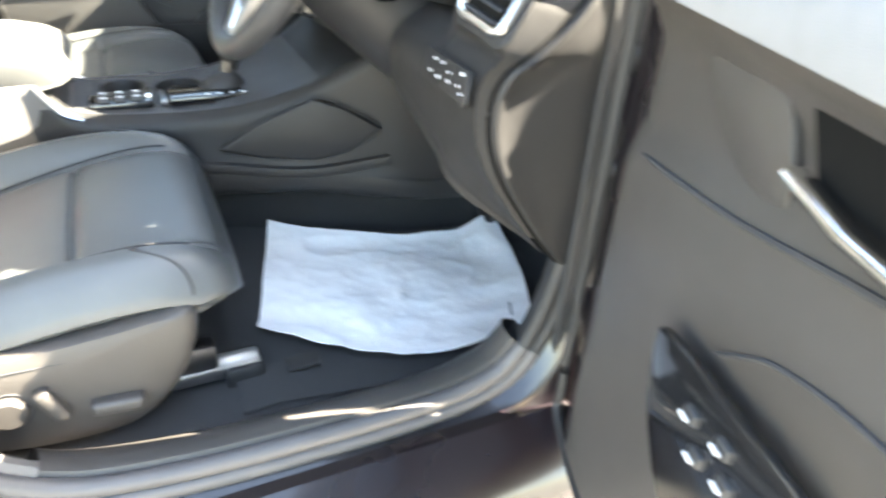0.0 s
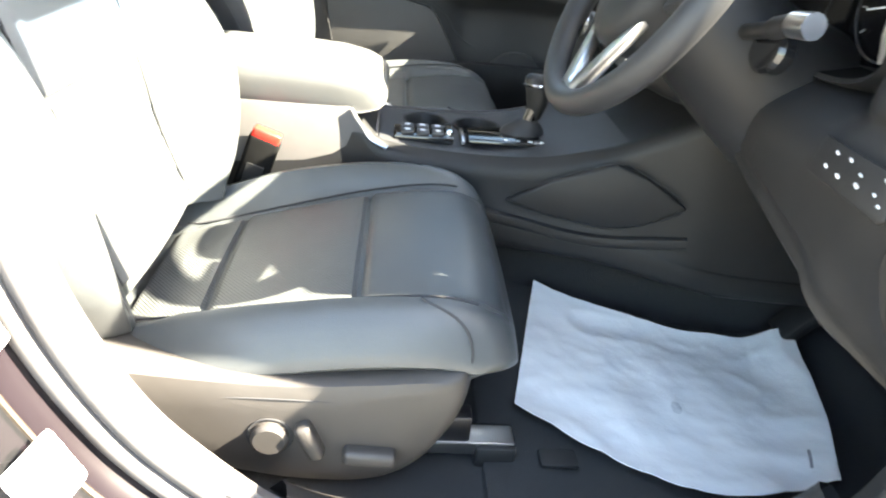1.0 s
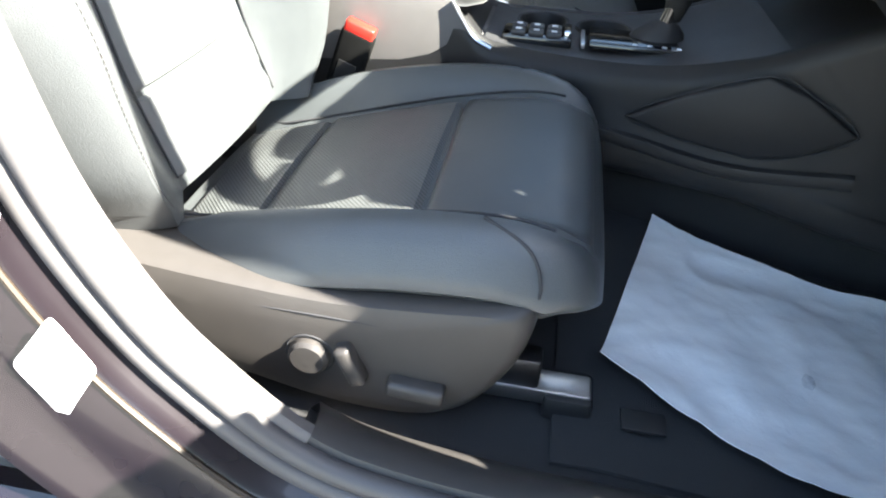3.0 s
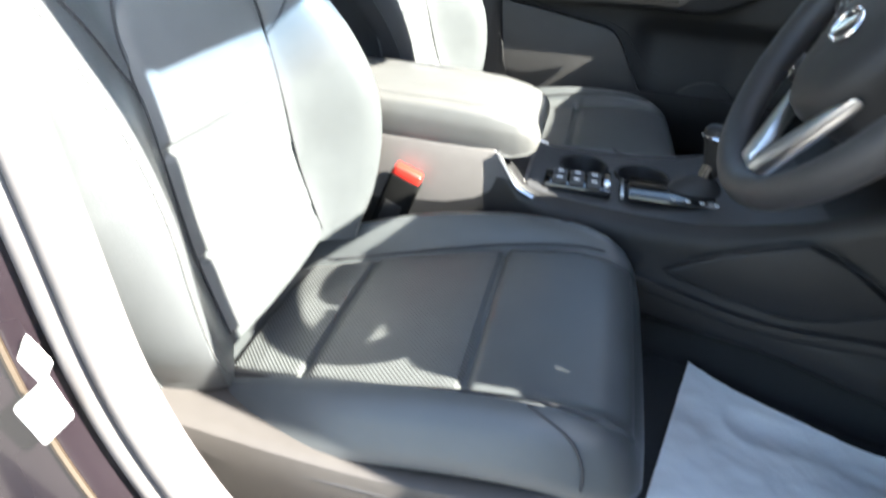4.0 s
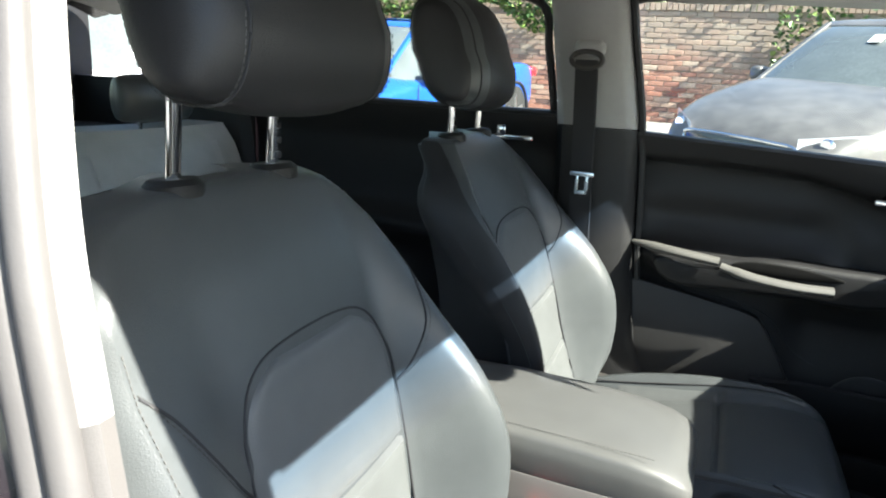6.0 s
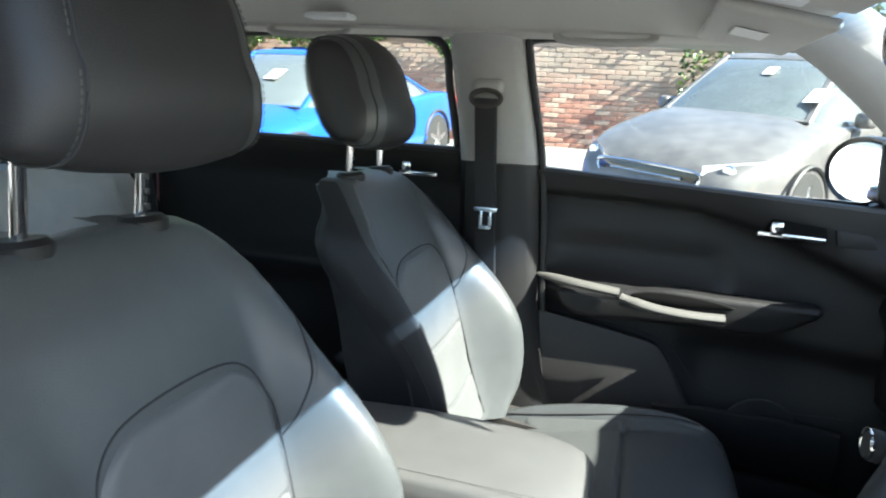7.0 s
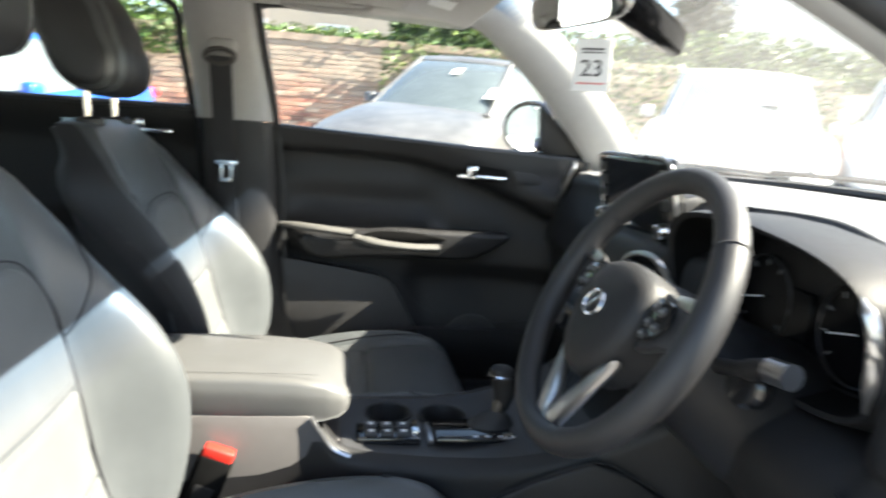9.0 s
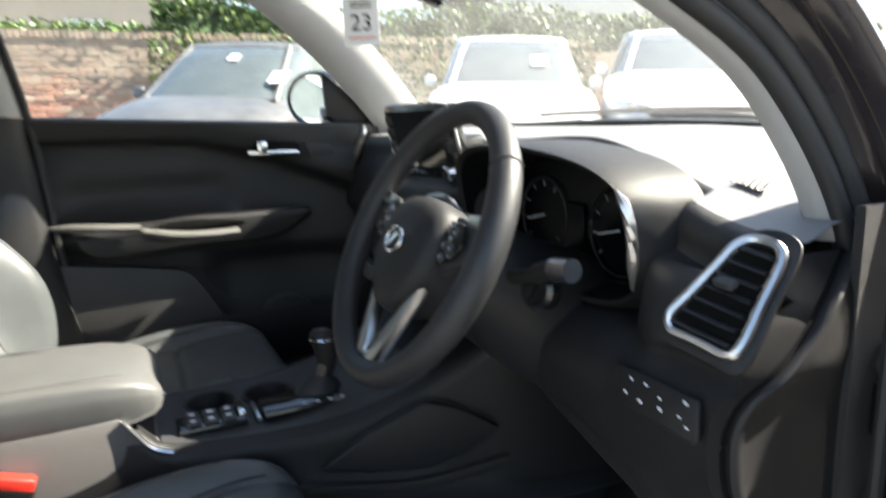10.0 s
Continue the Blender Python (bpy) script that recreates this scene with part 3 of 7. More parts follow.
frame_strip("roof_rail_trim", 0, 2, TRIM, HEADLINER)
frame_strip("roof_rail_trim", 2, 3, [(0.010, -0.014), (-0.010, -0.006), (-0.014, 0.006), (-0.004, 0.020), (0.020, 0.026), (0.06, 0.024), (0.06, 0.0), (0.010, -0.014)], HEADLINER)
SLIM_TRIM = [(0.010, -0.006), (-0.002, 0.002), (-0.006, 0.012), (-0.006, 0.024), (0.006, 0.036), (0.034, 0.044), (0.075, 0.042), (0.088, -0.01), (0.010, -0.006)]
frame_strip("windscreen_pillar_trim", 3, 7, SLIM_TRIM, PLASTIC_GREY, "pale grey pillar trim")
frame_strip("kick_trim", 7, 10, [(0.010, -0.006), (0.0, 0.006), (0.004, 0.026), (0.022, 0.036), (0.06, 0.045), (0.12, 0.05), (0.12, 0.02), (0.010, -0.006)], PLASTIC)
frame_strip("sill_trim", 10, 14, SILLT, PLASTIC_SIDE, "scuffed dark plastic sill cover")
# Paler than the passenger-side pillar foot: sunlight is put into this colour
frame_strip("lower_centre_pillar_trim", 14, 19, PILLAR, PLASTIC_WARM, "plastic lower pillar trim, sunlight in its colour")
frame_strip("upper_centre_pillar_trim", 19, 22, PILLAR, PLASTIC_GREY, "pale grey upper pillar trim")
# seals and painted jamb
for o_, r_ in ((0.026, 0.0135), (0.004, 0.0125)):
    line = []
    for i in range(NR):
        n = ring_out(i)
        far = o_ + 0.006 * sstep(3.5, 4.5, i / SEG) * (1 - sstep(8.5, 9.5, i / SEG))
        line.append(V(ring[i].x + n.x * far, ring[i].y - 0.004 + 0.1 * (0.026 - o_), ring[i].z + n.z * far))
    # One seal in two runs: the sunlit run's light is in its paler rubber
    part("door_seal", tube(line[10 * SEG:] + line[:4 * SEG + 1], r_, 10, up=(0, 1, 0)), SEAL, car, "dark rubber door seal, sunlight in its grey")
    part("pillar_seal", tube(line[4 * SEG:10 * SEG + 1], r_ * 0.9, 10, up=(0, 1, 0)), RUBBER, car, "black rubber door seal")
JAMB = [(0.030, 0.0), (0.036, -0.006), (0.044, -0.020), (0.052, -0.030), (0.060, -0.036), (0.11, -0.045), (0.15, -0.052), (0.165, -0.066), (0.19, -0.068)]
SLIM = [(0.030, 0.0), (0.036, -0.006), (0.044, -0.020), (0.052, -0.030), (0.060, -0.036), (0.075, -0.040), (0.090, -0.045)]
frame_strip("painted_jamb", 0, 4, JAMB[:7], PAINT_BLACK, "glossy black painted door jamb")
frame_strip("painted_pillar_jamb", 4, 8, SLIM, PAINT_BLACK, "glossy black painted door jamb")
frame_strip("painted_jamb", 8, 22, JAMB, PAINT_BLACK, "glossy black painted door jamb")
seal2 = []
for i in range(NR):
    n = ring_out(i)
    seal2.append(V(ring[i].x + n.x * 0.056, ring[i].y - 0.035, ring[i].z + n.z * 0.056))
part("outer_seal", tube(seal2, 0.0032, 6, True, up=(0, 1, 0)), mat("brown_seal_lip", (0.03, 0.021, 0.013), 0.5, vary=0.2), car)
frame_strip("front_pillar_skin", 2, 9, [(0.050, -0.028), (0.056, -0.042), (0.064, -0.054), (0.074, -0.057), (0.084, -0.052), (0.090, -0.040), (0.090, -0.02)], PAINT_BLACK)
for x_, z_ in ((0.976, 0.848), (0.98, 0.706), (1.02, 0.70)):
    part("bump_stop", disc(V(x_, -0.770, z_), (-0.2, -1, 0), 0.016, 0.020, 20, 0.005), RUBBER, car, "black rubber bump stop")
part("hinge_bolt", disc(V(1.02, -0.775, 0.475), (-0.3, -1, 0), 0.013, 0.014, 6, 0.002), STEEL, car)
# outer sill skin and the flank behind and ahead of the opening
part("sill_skin", sheet(lambda u, v: V(-0.2 + 1.35 * u, -0.80 - 0.085 * math.sin(v * 2.2), 0.335 - 0.17 * v), 10, 8, (0, 0.02, 0)), PAINT_BLACK, car)
part("rear_flank", sheet(lambda u, v: V(-0.155 - 1.5 * u, -0.80 - 0.03 * math.sin(v * 3), 1.08 - 0.78 * v), 14, 10, (0, 0.02, 0)), PAINT_BLACK, car)
part("front_wing", sheet(lambda u, v: V(1.10 + 0.95 * u, -0.80 - 0.03 * math.sin(v * 3) + 0.08 * u * u, 1.02 - 0.12 * u - 0.70 * v), 14, 10, (0, 0.02, 0)), PAINT_BLACK, car)
part("left_sill_trim", rbox(V(0.45, 0.72, 0.34), (1.7, 0.09, 0.15), 0.02), PLASTIC, car)
part("bonnet", sheet(lambda u, v: V(1.40 + 0.85 * u, -0.80 + 1.60 * v, 0.985 - 0.14 * u * u - 0.05 * (2 * v - 1) ** 4), 10, 10, (0, 0, -0.02)), PAINT_BLACK, car)
part("left_wing", sheet(lambda u, v: V(1.05 + 1.0 * u, 0.80 - 0.05 * u * u, 1.0 - 0.12 * u - 0.68 * v), 8, 6, (0, -0.02, 0)), PAINT_BLACK, car)
part("left_sill", rbox(V(0.2, 0.75, 0.30), (1.7, 0.12, 0.16), 0.02), PAINT_BLACK, car)

# roof
roof_edge = lambda v: 1 - abs(2 * v - 1) ** 3.5
part("headliner", sheet(lambda u, v: V(-1.45 + (2.10 - 0.05 * abs(2 * v - 1) ** 2) * u, -0.625 + 1.25 * v, 1.392 + 0.045 * roof_edge(v) - 0.012 * max(0, u - 0.8) / 0.2 - 0.06 * max(0, 0.2 - u) / 0.2), 40, 48, (0, 0, 0.02)), HEADLINER, car, "pale grey fabric headliner")
part("roof_skin", sheet(lambda u, v: V(-1.55 + (2.22 - 0.065 * abs(2 * v - 1) ** 2) * u, -0.64 + 1.28 * v, 1.412 + 0.075 * roof_edge(v) - 0.03 * max(0, u - 0.8) / 0.2 - 0.09 * max(0, 0.2 - u) / 0.2), 24, 48, (0, 0, 0.012)), PAINT_BLACK, car)


# windscreen
def screen_pt(u, v):
    y = -0.72 + 1.44 * u
    s = 2 * u - 1
    base = V(1.37 - 0.17 * s * s, y * 0.97, 1.062 - 0.02 * s * s)
    top = V(0.665 - 0.03 * s * s, y * 0.92, 1.440 - 0.012 * s * s)
    p = base.lerp(top, v)
    return p + V(0.012, 0, 0.016) * math.sin(math.pi * v)


part("windscreen", sheet(lambda u, v: screen_pt(u, v * 0.878), 16, 12), GLASS_FRONT, car, "dusty laminated windscreen")
BANDS = 6
for k in range(BANDS):
    f = ((k + 0.5) / BANDS) ** 0.9
    tint = tuple(0.88 + (c_ - 0.88) * f for c_ in (0.24, 0.40, 0.60))
    part("shade_band", sheet(lambda u, v: screen_pt(u, 0.878 + 0.122 * (k + v) / BANDS), 16, 2), glass_mat("blue_shade_band", tint), car, "graded blue tint at the top of the windscreen")
for u_ in (1,):
    part("windscreen_edge", tube([screen_pt(u_, v) for v in np.linspace(0, 1, 14)], 0.008, 6, flat=0.5), MATT_BLACK, car)
part("scuttle", tube([screen_pt(u, -0.01) for u in np.linspace(0, 1, 20)], 0.018, 8, flat=0.7), RUBBER, car, "black scuttle strip")
part("wiper", tube([screen_pt(u, 0.03) + V(0.02, 0, 0.012) for u in np.linspace(0.15, 0.75, 14)], 0.007, 6), RUBBER, car, "black wiper blade")

# pillars of the passenger's side
E1 = [V(0.56, 0.575, 1.395), V(0.64, 0.585, 1.372), V(0.787, 0.625, 1.262), V(0.90, 0.645, 1.150), V(0.985, 0.665, 1.055), V(1.06, 0.685, 0.96)]


def pillar_ring(p, w=1.0):
    return [p, p + V(0.012, -0.022, 0.008) * w, p + V(0.035, -0.046, 0.030) * w, p + V(0.068, -0.052, 0.058) * w, p + V(0.085, -0.044, 0.072) * w, p + V(0.098, -0.01, 0.08) * w, p + V(0.03, 0.03, 0.02) * w]


part("windscreen_pillar_trim", loft([pillar_ring(p, 1.1) for p in curve(E1, 6)]), PLASTIC_GREY, car, "pale grey pillar trim in sunlight")
part("roof_rail_trim", loft([[V(x, 0.60, 1.40), V(x, 0.575, 1.392), V(x, 0.545, 1.402), V(x, 0.54, 1.425), V(x, 0.60, 1.43)] for x in np.linspace(-1.1, 0.58, 12)]), HEADLINER, car)
BP = [(1.41, -0.085, 0.085, 0.575), (1.30, -0.075, 0.100, 0.610), (1.20, -0.065, 0.118, 0.635), (1.115, -0.060, 0.130, 0.655)]
part("upper_centre_pillar_trim", loft([[V(a, y, z), V(a + 0.02, y - 0.022, z), V((a + b) / 2, y - 0.03, z), V(b - 0.03, y - 0.02, z), V(b - 0.008, y - 0.005, z), V(b, y + 0.02, z), V(b, y + 0.05, z), V(a, y + 0.05, z)] for z, a, b, y in BP]), PLASTIC_GREY, car, "grey upper centre pillar trim")
BL = [(1.113, -0.060, 0.130, 0.652), (0.95, -0.055, 0.145, 0.662), (0.80, -0.05, 0.155, 0.665), (0.60, -0.05, 0.185, 0.675), (0.45, -0.06, 0.25, 0.685), (0.37, -0.1, 0.32, 0.69)]
part("lower_centre_pillar_trim", loft([[V(a, y, z), V(a + 0.02, y - 0.028, z), V((a + b) / 2, y - 0.036, z), V(b - 0.03, y - 0.025, z), V(b - 0.006, y - 0.005, z), V(b, y + 0.02, z), V(b, y + 0.05, z), V(a, y + 0.05, z)] for z, a, b, y in BL]), PLASTIC, car, "black lower centre pillar trim")
part("door_seal", tube(curve([V(b + 0.008, y + 0.012, z) for z, a, b, y in BP + BL[1:]], 5), 0.008, 6, up=(0, 1, 0)), RUBBER, car)
# rear body inside
part("left_rear_side_trim", sheet(lambda u, v: V(-0.98 - 0.62 * u, 0.66 - 0.1 * u, 0.4 + 0.75 * v), 4, 4, (0, 0.03, 0)), PLASTIC, car)
part("left_rear_pillar", loft([[V(x0, 0.60, z), V(x0 - 0.02, 0.57, z), V(x0 - 0.35, 0.52, z), V(x0 - 0.35, 0.60, z)] for z, x0 in ((1.12, -0.90), (1.2, -0.88), (1.3, -0.85), (1.40, -0.80))]), HEADLINER, car)
part("right_rear_side", sheet(lambda u, v: V(-0.98 - 0.62 * u, -0.66 + 0.1 * u, 0.4 + 1.02 * v), 4, 4, (0, -0.03, 0)), PLASTIC, car)
part("tailgate_lower", sheet(lambda u, v: V(-1.62, -0.62 + 1.24 * u, 0.4 + 0.72 * v), 4, 4, (-0.05, 0, 0)), PLASTIC, car)
rw = [(math.cos(a), math.sin(a)) for a in np.linspace(0, 2 * math.pi, 40, endpoint=False)]
hole = [V(-1.58, 0.50 * (abs(c) ** 0.5) * (1 if c > 0 else -1), 1.225 + 0.105 * (abs(s_) ** 0.6) * (1 if s_ > 0 else -1)) for c, s_ in rw]
big = [V(-1.60, 0.66 * (abs(c) ** 0.2) * (1 if c > 0 else -1), 1.235 + 0.19 * (abs(s_) ** 0.2) * (1 if s_ > 0 else -1)) for c, s_ in rw]
part("tailgate_frame", loft([hole, [p + V(0.03, 0, 0) + (p - V(-1.58, 0, 1.225)) * 0.06 for p in hole], big], True, False), PLASTIC, car, "black tailgate window surround")
part("rear_window", loft([[p + V(-0.005, 0, 0) for p in hole], [p + V(-0.012, 0, 0) for p in hole]]), GLASS, car)
# right rear door, closed, seen edge on
part("right_rear_door_inner", sheet(lambda u, v: V(-0.16 - 0.82 * u, -0.70, 0.36 + 0.74 * v), 4, 4, (0, -0.04, 0)), PLASTIC, car)

# stickers on the jamb of the centre pillar
def sticker(corners):
    q = [V(x, y, z) for x, y, z in corners]
    ol = curve([q[k].lerp(q[(k + 1) % 4], t) for k in range(4) for t in (0.08, 0.35, 0.65, 0.92)], 3, True)
    lone("sticker", prism(ol, (0, -0.0012, 0), 0.0), STICKER, "plain white paper sticker on the black door jamb", "sticker", "jamb stickers")


sticker(((0.077, -0.7835, 0.574), (0.101, -0.7815, 0.515), (0.052, -0.786, 0.444), (0.024, -0.788, 0.511)))
sticker(((0.050, -0.7775, 0.700), (0.062, -0.776, 0.662), (0.030, -0.781, 0.625), (0.012, -0.7825, 0.660)))
sticker(((0.018, -0.7575, 0.716), (0.031, -0.7535, 0.690), (0.019, -0.757, 0.664), (0.006, -0.7615, 0.690)))


# ---------------------------------------------------------------- doors
def crease_z(x):
    return float(np.interp(x, (0.15, 0.35, 0.50, 0.613, 0.70, 0.80, 0.90, 0.98), (1.048, 1.046, 1.036, 1.008, 0.978, 0.940, 0.895, 0.86)))


def door_y(x, z):
    """Inner face of the front passenger door."""
    arm = sstep(0.12, 0.24, x) * (1 - sstep(0.53, 0.62, x))
    cz = crease_z(x)
    y = 0.708 - 0.040 * sstep(cz - 0.010, cz + 0.014, z) - 0.012 * sstep(cz, cz + 0.08, z) + 0.012 * math.exp(-((z - cz + 0.03) / 0.05) ** 2)
    y -= 0.07 * arm * math.exp(-((z - 0.822) / 0.032) ** 2)
    y += 0.018 * math.exp(-((z - 0.92) / 0.04) ** 2) * arm
    y -= 0.02 * (1 - sstep(0.55, 0.70, z))
    y -= 0.05 * sstep(0.72, 0.95, x) * (1 - sstep(0.95, 1.02, z))
    y += 0.022 * sstep(0.47, 0.56, x) * (1 - sstep(0.70, 0.76, z))
    return y


sill_z = lambda x: 1.104 - 0.035 * (x - 0.13) / 0.75
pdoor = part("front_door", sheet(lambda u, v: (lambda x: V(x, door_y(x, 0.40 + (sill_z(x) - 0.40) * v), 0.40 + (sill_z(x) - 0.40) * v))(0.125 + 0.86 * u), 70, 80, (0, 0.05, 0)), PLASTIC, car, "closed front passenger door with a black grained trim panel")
lowp = curve([V(x, 0.672, z) for x, z in ((0.132, 0.762), (0.207, 0.752), (0.33, 0.733), (0.43, 0.714), (0.462, 0.690), (0.486, 0.652), (0.515, 0.60), (0.57, 0.50), (0.60, 0.43))], 5) + [V(0.60, 0.672, 0.41), V(0.132, 0.672, 0.41)]
part("lower_panel", prism(lowp, (0, 0.03, 0), 0.005), PLASTIC_MID, pdoor, "dark grey lower door panel")
part("window_ledge", tube([V(x, 0.675, sill_z(x)) for x in np.linspace(0.125, 0.985, 14)], 0.014, 8, flat=0.7), PLASTIC_SOFT, pdoor)
part("ledge_seam", tube([V(x, door_y(x, crease_z(x) - 0.006) - 0.001, crease_z(x) - 0.006) for x in np.linspace(0.13, 0.95, 30)], 0.0018, 6), SEAM, pdoor)
part("armrest_seam", tube(curve([V(x, door_y(x, z) - 0.001, z) for x, z in ((0.13, 0.745), (0.25, 0.742), (0.40, 0.728), (0.48, 0.70), (0.55, 0.62), (0.70, 0.58), (0.88, 0.60))], 6), 0.0018, 6), SEAM, pdoor)
pull = curve([V(0.150, 0.665, 0.852), V(0.25, 0.622, 0.850), V(0.345, 0.616, 0.842)], 6)
part("armrest_cap", tube(pull, [0.008, 0.012, 0.015] + [0.017] * 10, 12, flat=0.6), ARM_GREY, pdoor, "pale grey armrest cap")
pull = curve([V(0.350, 0.618, 0.832), V(0.42, 0.608, 0.818), V(0.50, 0.606, 0.812), V(0.575, 0.612, 0.812)], 6)
part("grab_bar", tube(pull, [0.013] * 3 + [0.016] * 16, 12, flat=0.7), ARM_GREY, pdoor, "grey pull bar")
spear = curve([V(x, 0.640, z) for x, z in ((0.365, 0.845), (0.461, 0.856), (0.575, 0.854), (0.686, 0.853), (0.784, 0.847), (0.675, 0.778), (0.520, 0.774), (0.379, 0.770), (0.244, 0.768), (0.203, 0.830))], 3, True)
part("armrest_body", prism(spear, (0, 0.06, 0), 0.014, 3), PLASTIC, pdoor, "long black armrest tapering forwards")
# Black plate on the armrest stands for the hand recess's shade
part("pull_shadow", prism(curve([V(x, 0.634, z) for x, z in ((0.372, 0.834), (0.42, 0.848), (0.52, 0.846), (0.60, 0.832), (0.52, 0.822), (0.42, 0.822))], 4, True), (0, 0.012, 0), 0.003), MATT_BLACK, pdoor, "flat black patch for the shade of the hand recess")
# Black plate behind the lever paints the shade of its well
part("lever_shadow", prism([V(x, 0.6475, z) for x, z in ((0.632, 1.012), (0.648, 1.040), (0.752, 1.030), (0.760, 1.000), (0.70, 0.994))], (0, 0.010, 0), 0.002), MATT_BLACK, pdoor)
part("inner_handle", rbox(V(0.685, 0.640, 1.006), (0.135, 0.010, 0.014), 0.004, 2, Euler((0, radians(2), 0)).to_matrix()), CHROME, pdoor, "chrome release lever")
part("lock_tab", rbox(V(0.655, 0.637, 1.022), (0.026, 0.014, 0.03), 0.005), CHROME, pdoor)
part("tweeter_grille", prism([V(x, 0.6475, z) for x, z in ((0.772, 1.028), (0.838, 1.022), (0.858, 0.992), (0.780, 0.995))], (0, 0.010, 0), 0.001), RUBBER, pdoor)
part("speaker_grille", disc(V(0.70, door_y(0.7, 0.52) - 0.002, 0.52), (0, -1, 0), 0.085, 0.006, 32, 0.003), PLASTIC_SOFT, pdoor)
part("map_pocket", loft([[V(0.45 + 0.4 * u, door_y(0.45 + 0.4 * u, 0.5) - d, z) for u in np.linspace(0, 1, 12)] for z, d in ((0.42, 0.02), (0.5, 0.05), (0.57, 0.045), (0.575, 0.035))], False, False), PLASTIC, pdoor)
part("window_glass", sheet(lambda u, v: V(0.12 + 0.84 * u, 0.715 - 0.13 * v, 1.09 + 0.30 * v), 6, 6), GLASS, pdoor, "clear side window")
frame_pts = [V(0.135, 0.690, 1.10), V(0.112, 0.650, 1.25), V(0.092, 0.615, 1.36), V(0.115, 0.600, 1.392), V(0.30, 0.594, 1.397), V(0.50, 0.605, 1.405), V(0.68, 0.625, 1.375), V(0.85, 0.66, 1.265), V(0.96, 0.685, 1.16), V(1.02, 0.70, 1.09)]
part("window_frame", tube(curve(frame_pts, 5), 0.009, 8, flat=0.8), RUBBER, pdoor, "black rubber window channel")
part("sail_panel", prism([V(0.865, 0.70, 1.08), V(0.845, 0.695, 1.10), V(0.835, 0.69, 1.215), V(1.02, 0.705, 1.06), V(0.96, 0.705, 1.055)], (0, -0.02, 0), 0.004), PLASTIC, pdoor, "black sail panel beside the mirror")
# outside mirror of that door, turned towards the driver
MO, MTURN = V(0.842, 0.795, 1.146), Matrix.Rotation(radians(27), 3, "Z")
mring = lambda dx, ry, rz: [MO + MTURN @ V(dx, ry * math.cos(a), rz * math.sin(a)) for a in np.linspace(0, 2 * math.pi, 36, endpoint=False)]
part("mirror_housing", loft([mring(0.10 * dx, 0.106 * w, 0.074 * w) for dx, w in ((0.02, 0.93), (-0.06, 1.06), (0.05, 1.10), (0.25, 1.08), (0.6, 0.85), (0.9, 0.5), (1.0, 0.15))]), PAINT_BLACK, pdoor, "black door mirror housing")
part("mirror_glass", loft([mring(-0.002, 0.1, 0.068), mring(-0.004, 0.098, 0.066)]), MIRROR, pdoor, "silvered mirror glass")
part("mirror_foot", rbox(V(0.87, 0.715, 1.105), (0.06, 0.07, 0.035), 0.01), PAINT_BLACK, pdoor)

rdoor = part("rear_door", sheet(lambda u, v: V(-0.98 + 0.915 * u, 0.70 - 0.04 * sstep(0.85, 1, v) - 0.05 * math.exp(-((v - 0.55) / 0.06) ** 2) * sstep(0, 0.2, u), 0.40 + 0.735 * v), 24, 50, (0, 0.05, 0)), PLASTIC, car, "closed rear door with a black trim panel")
part("window_ledge", tube([V(x, 0.668, 1.136) for x in np.linspace(-0.98, -0.065, 8)], 0.013, 8, flat=0.7), PLASTIC_SOFT, rdoor)
part("inner_handle", rbox(V(-0.16, 0.628, 1.075), (0.10, 0.010, 0.013), 0.004), CHROME, rdoor)
part("lock_tab", rbox(V(-0.19, 0.628, 1.09), (0.024, 0.014, 0.028), 0.005), CHROME, rdoor)
part("window_glass", sheet(lambda u, v: V(-0.92 + 0.86 * u, 0.705 - 0.12 * v, 1.12 + 0.28 * v), 4, 4), GLASS, rdoor, "clear side window")
part("window_frame", tube(curve([V(-0.075, 0.68, 1.135), V(-0.09, 0.63, 1.28), V(-0.115, 0.598, 1.385), V(-0.3, 0.592, 1.398), V(-0.6, 0.594, 1.392), V(-0.80, 0.60, 1.375), V(-0.86, 0.62, 1.28), V(-0.90, 0.675, 1.14)], 5), 0.010, 8), RUBBER, rdoor)

# the driver's door, swung open on its front hinges
HINGE, SWING = V(0.955, -0.805, 0.0), 72.0


def dd(a, b, z):
    """a metres from the hinge edge, b metres out of the panel towards the cabin."""
    t = radians(SWING)
    along, inn = V(-math.cos(t), -math.sin(t), 0), V(-math.sin(t), math.cos(t), 0)
    return V(HINGE.x, HINGE.y, z) + along * a + inn * b


def dd_face(a, z):
    b = 0.045 + 0.035 * sstep(0.925, 0.965, z) + 0.012 * math.exp(-((z - 0.74 - 0.12 * a) / 0.05) ** 2) * sstep(0.1, 0.3, a)
    b -= 0.03 * (1 - sstep(0.068, 0.11, a)) + 0.012 * sstep(0.80, 0.84, z - 0.2 * (a - 0.17)) * (1 - sstep(0.90, 0.93, z))
    return b


# Trim paler than the closed doors': the open door's daylight is in the colour
ddoor = part("driver_door", sheet(lambda u, v: dd(0.072 + 0.948 * u, dd_face(0.072 + 0.948 * u, 0.36 + 0.62 * v), 0.36 + 0.62 * v), 60, 60), PLASTIC_SIDE, car, "driver's door standing wide open, daylight in its warm grey trim colour")
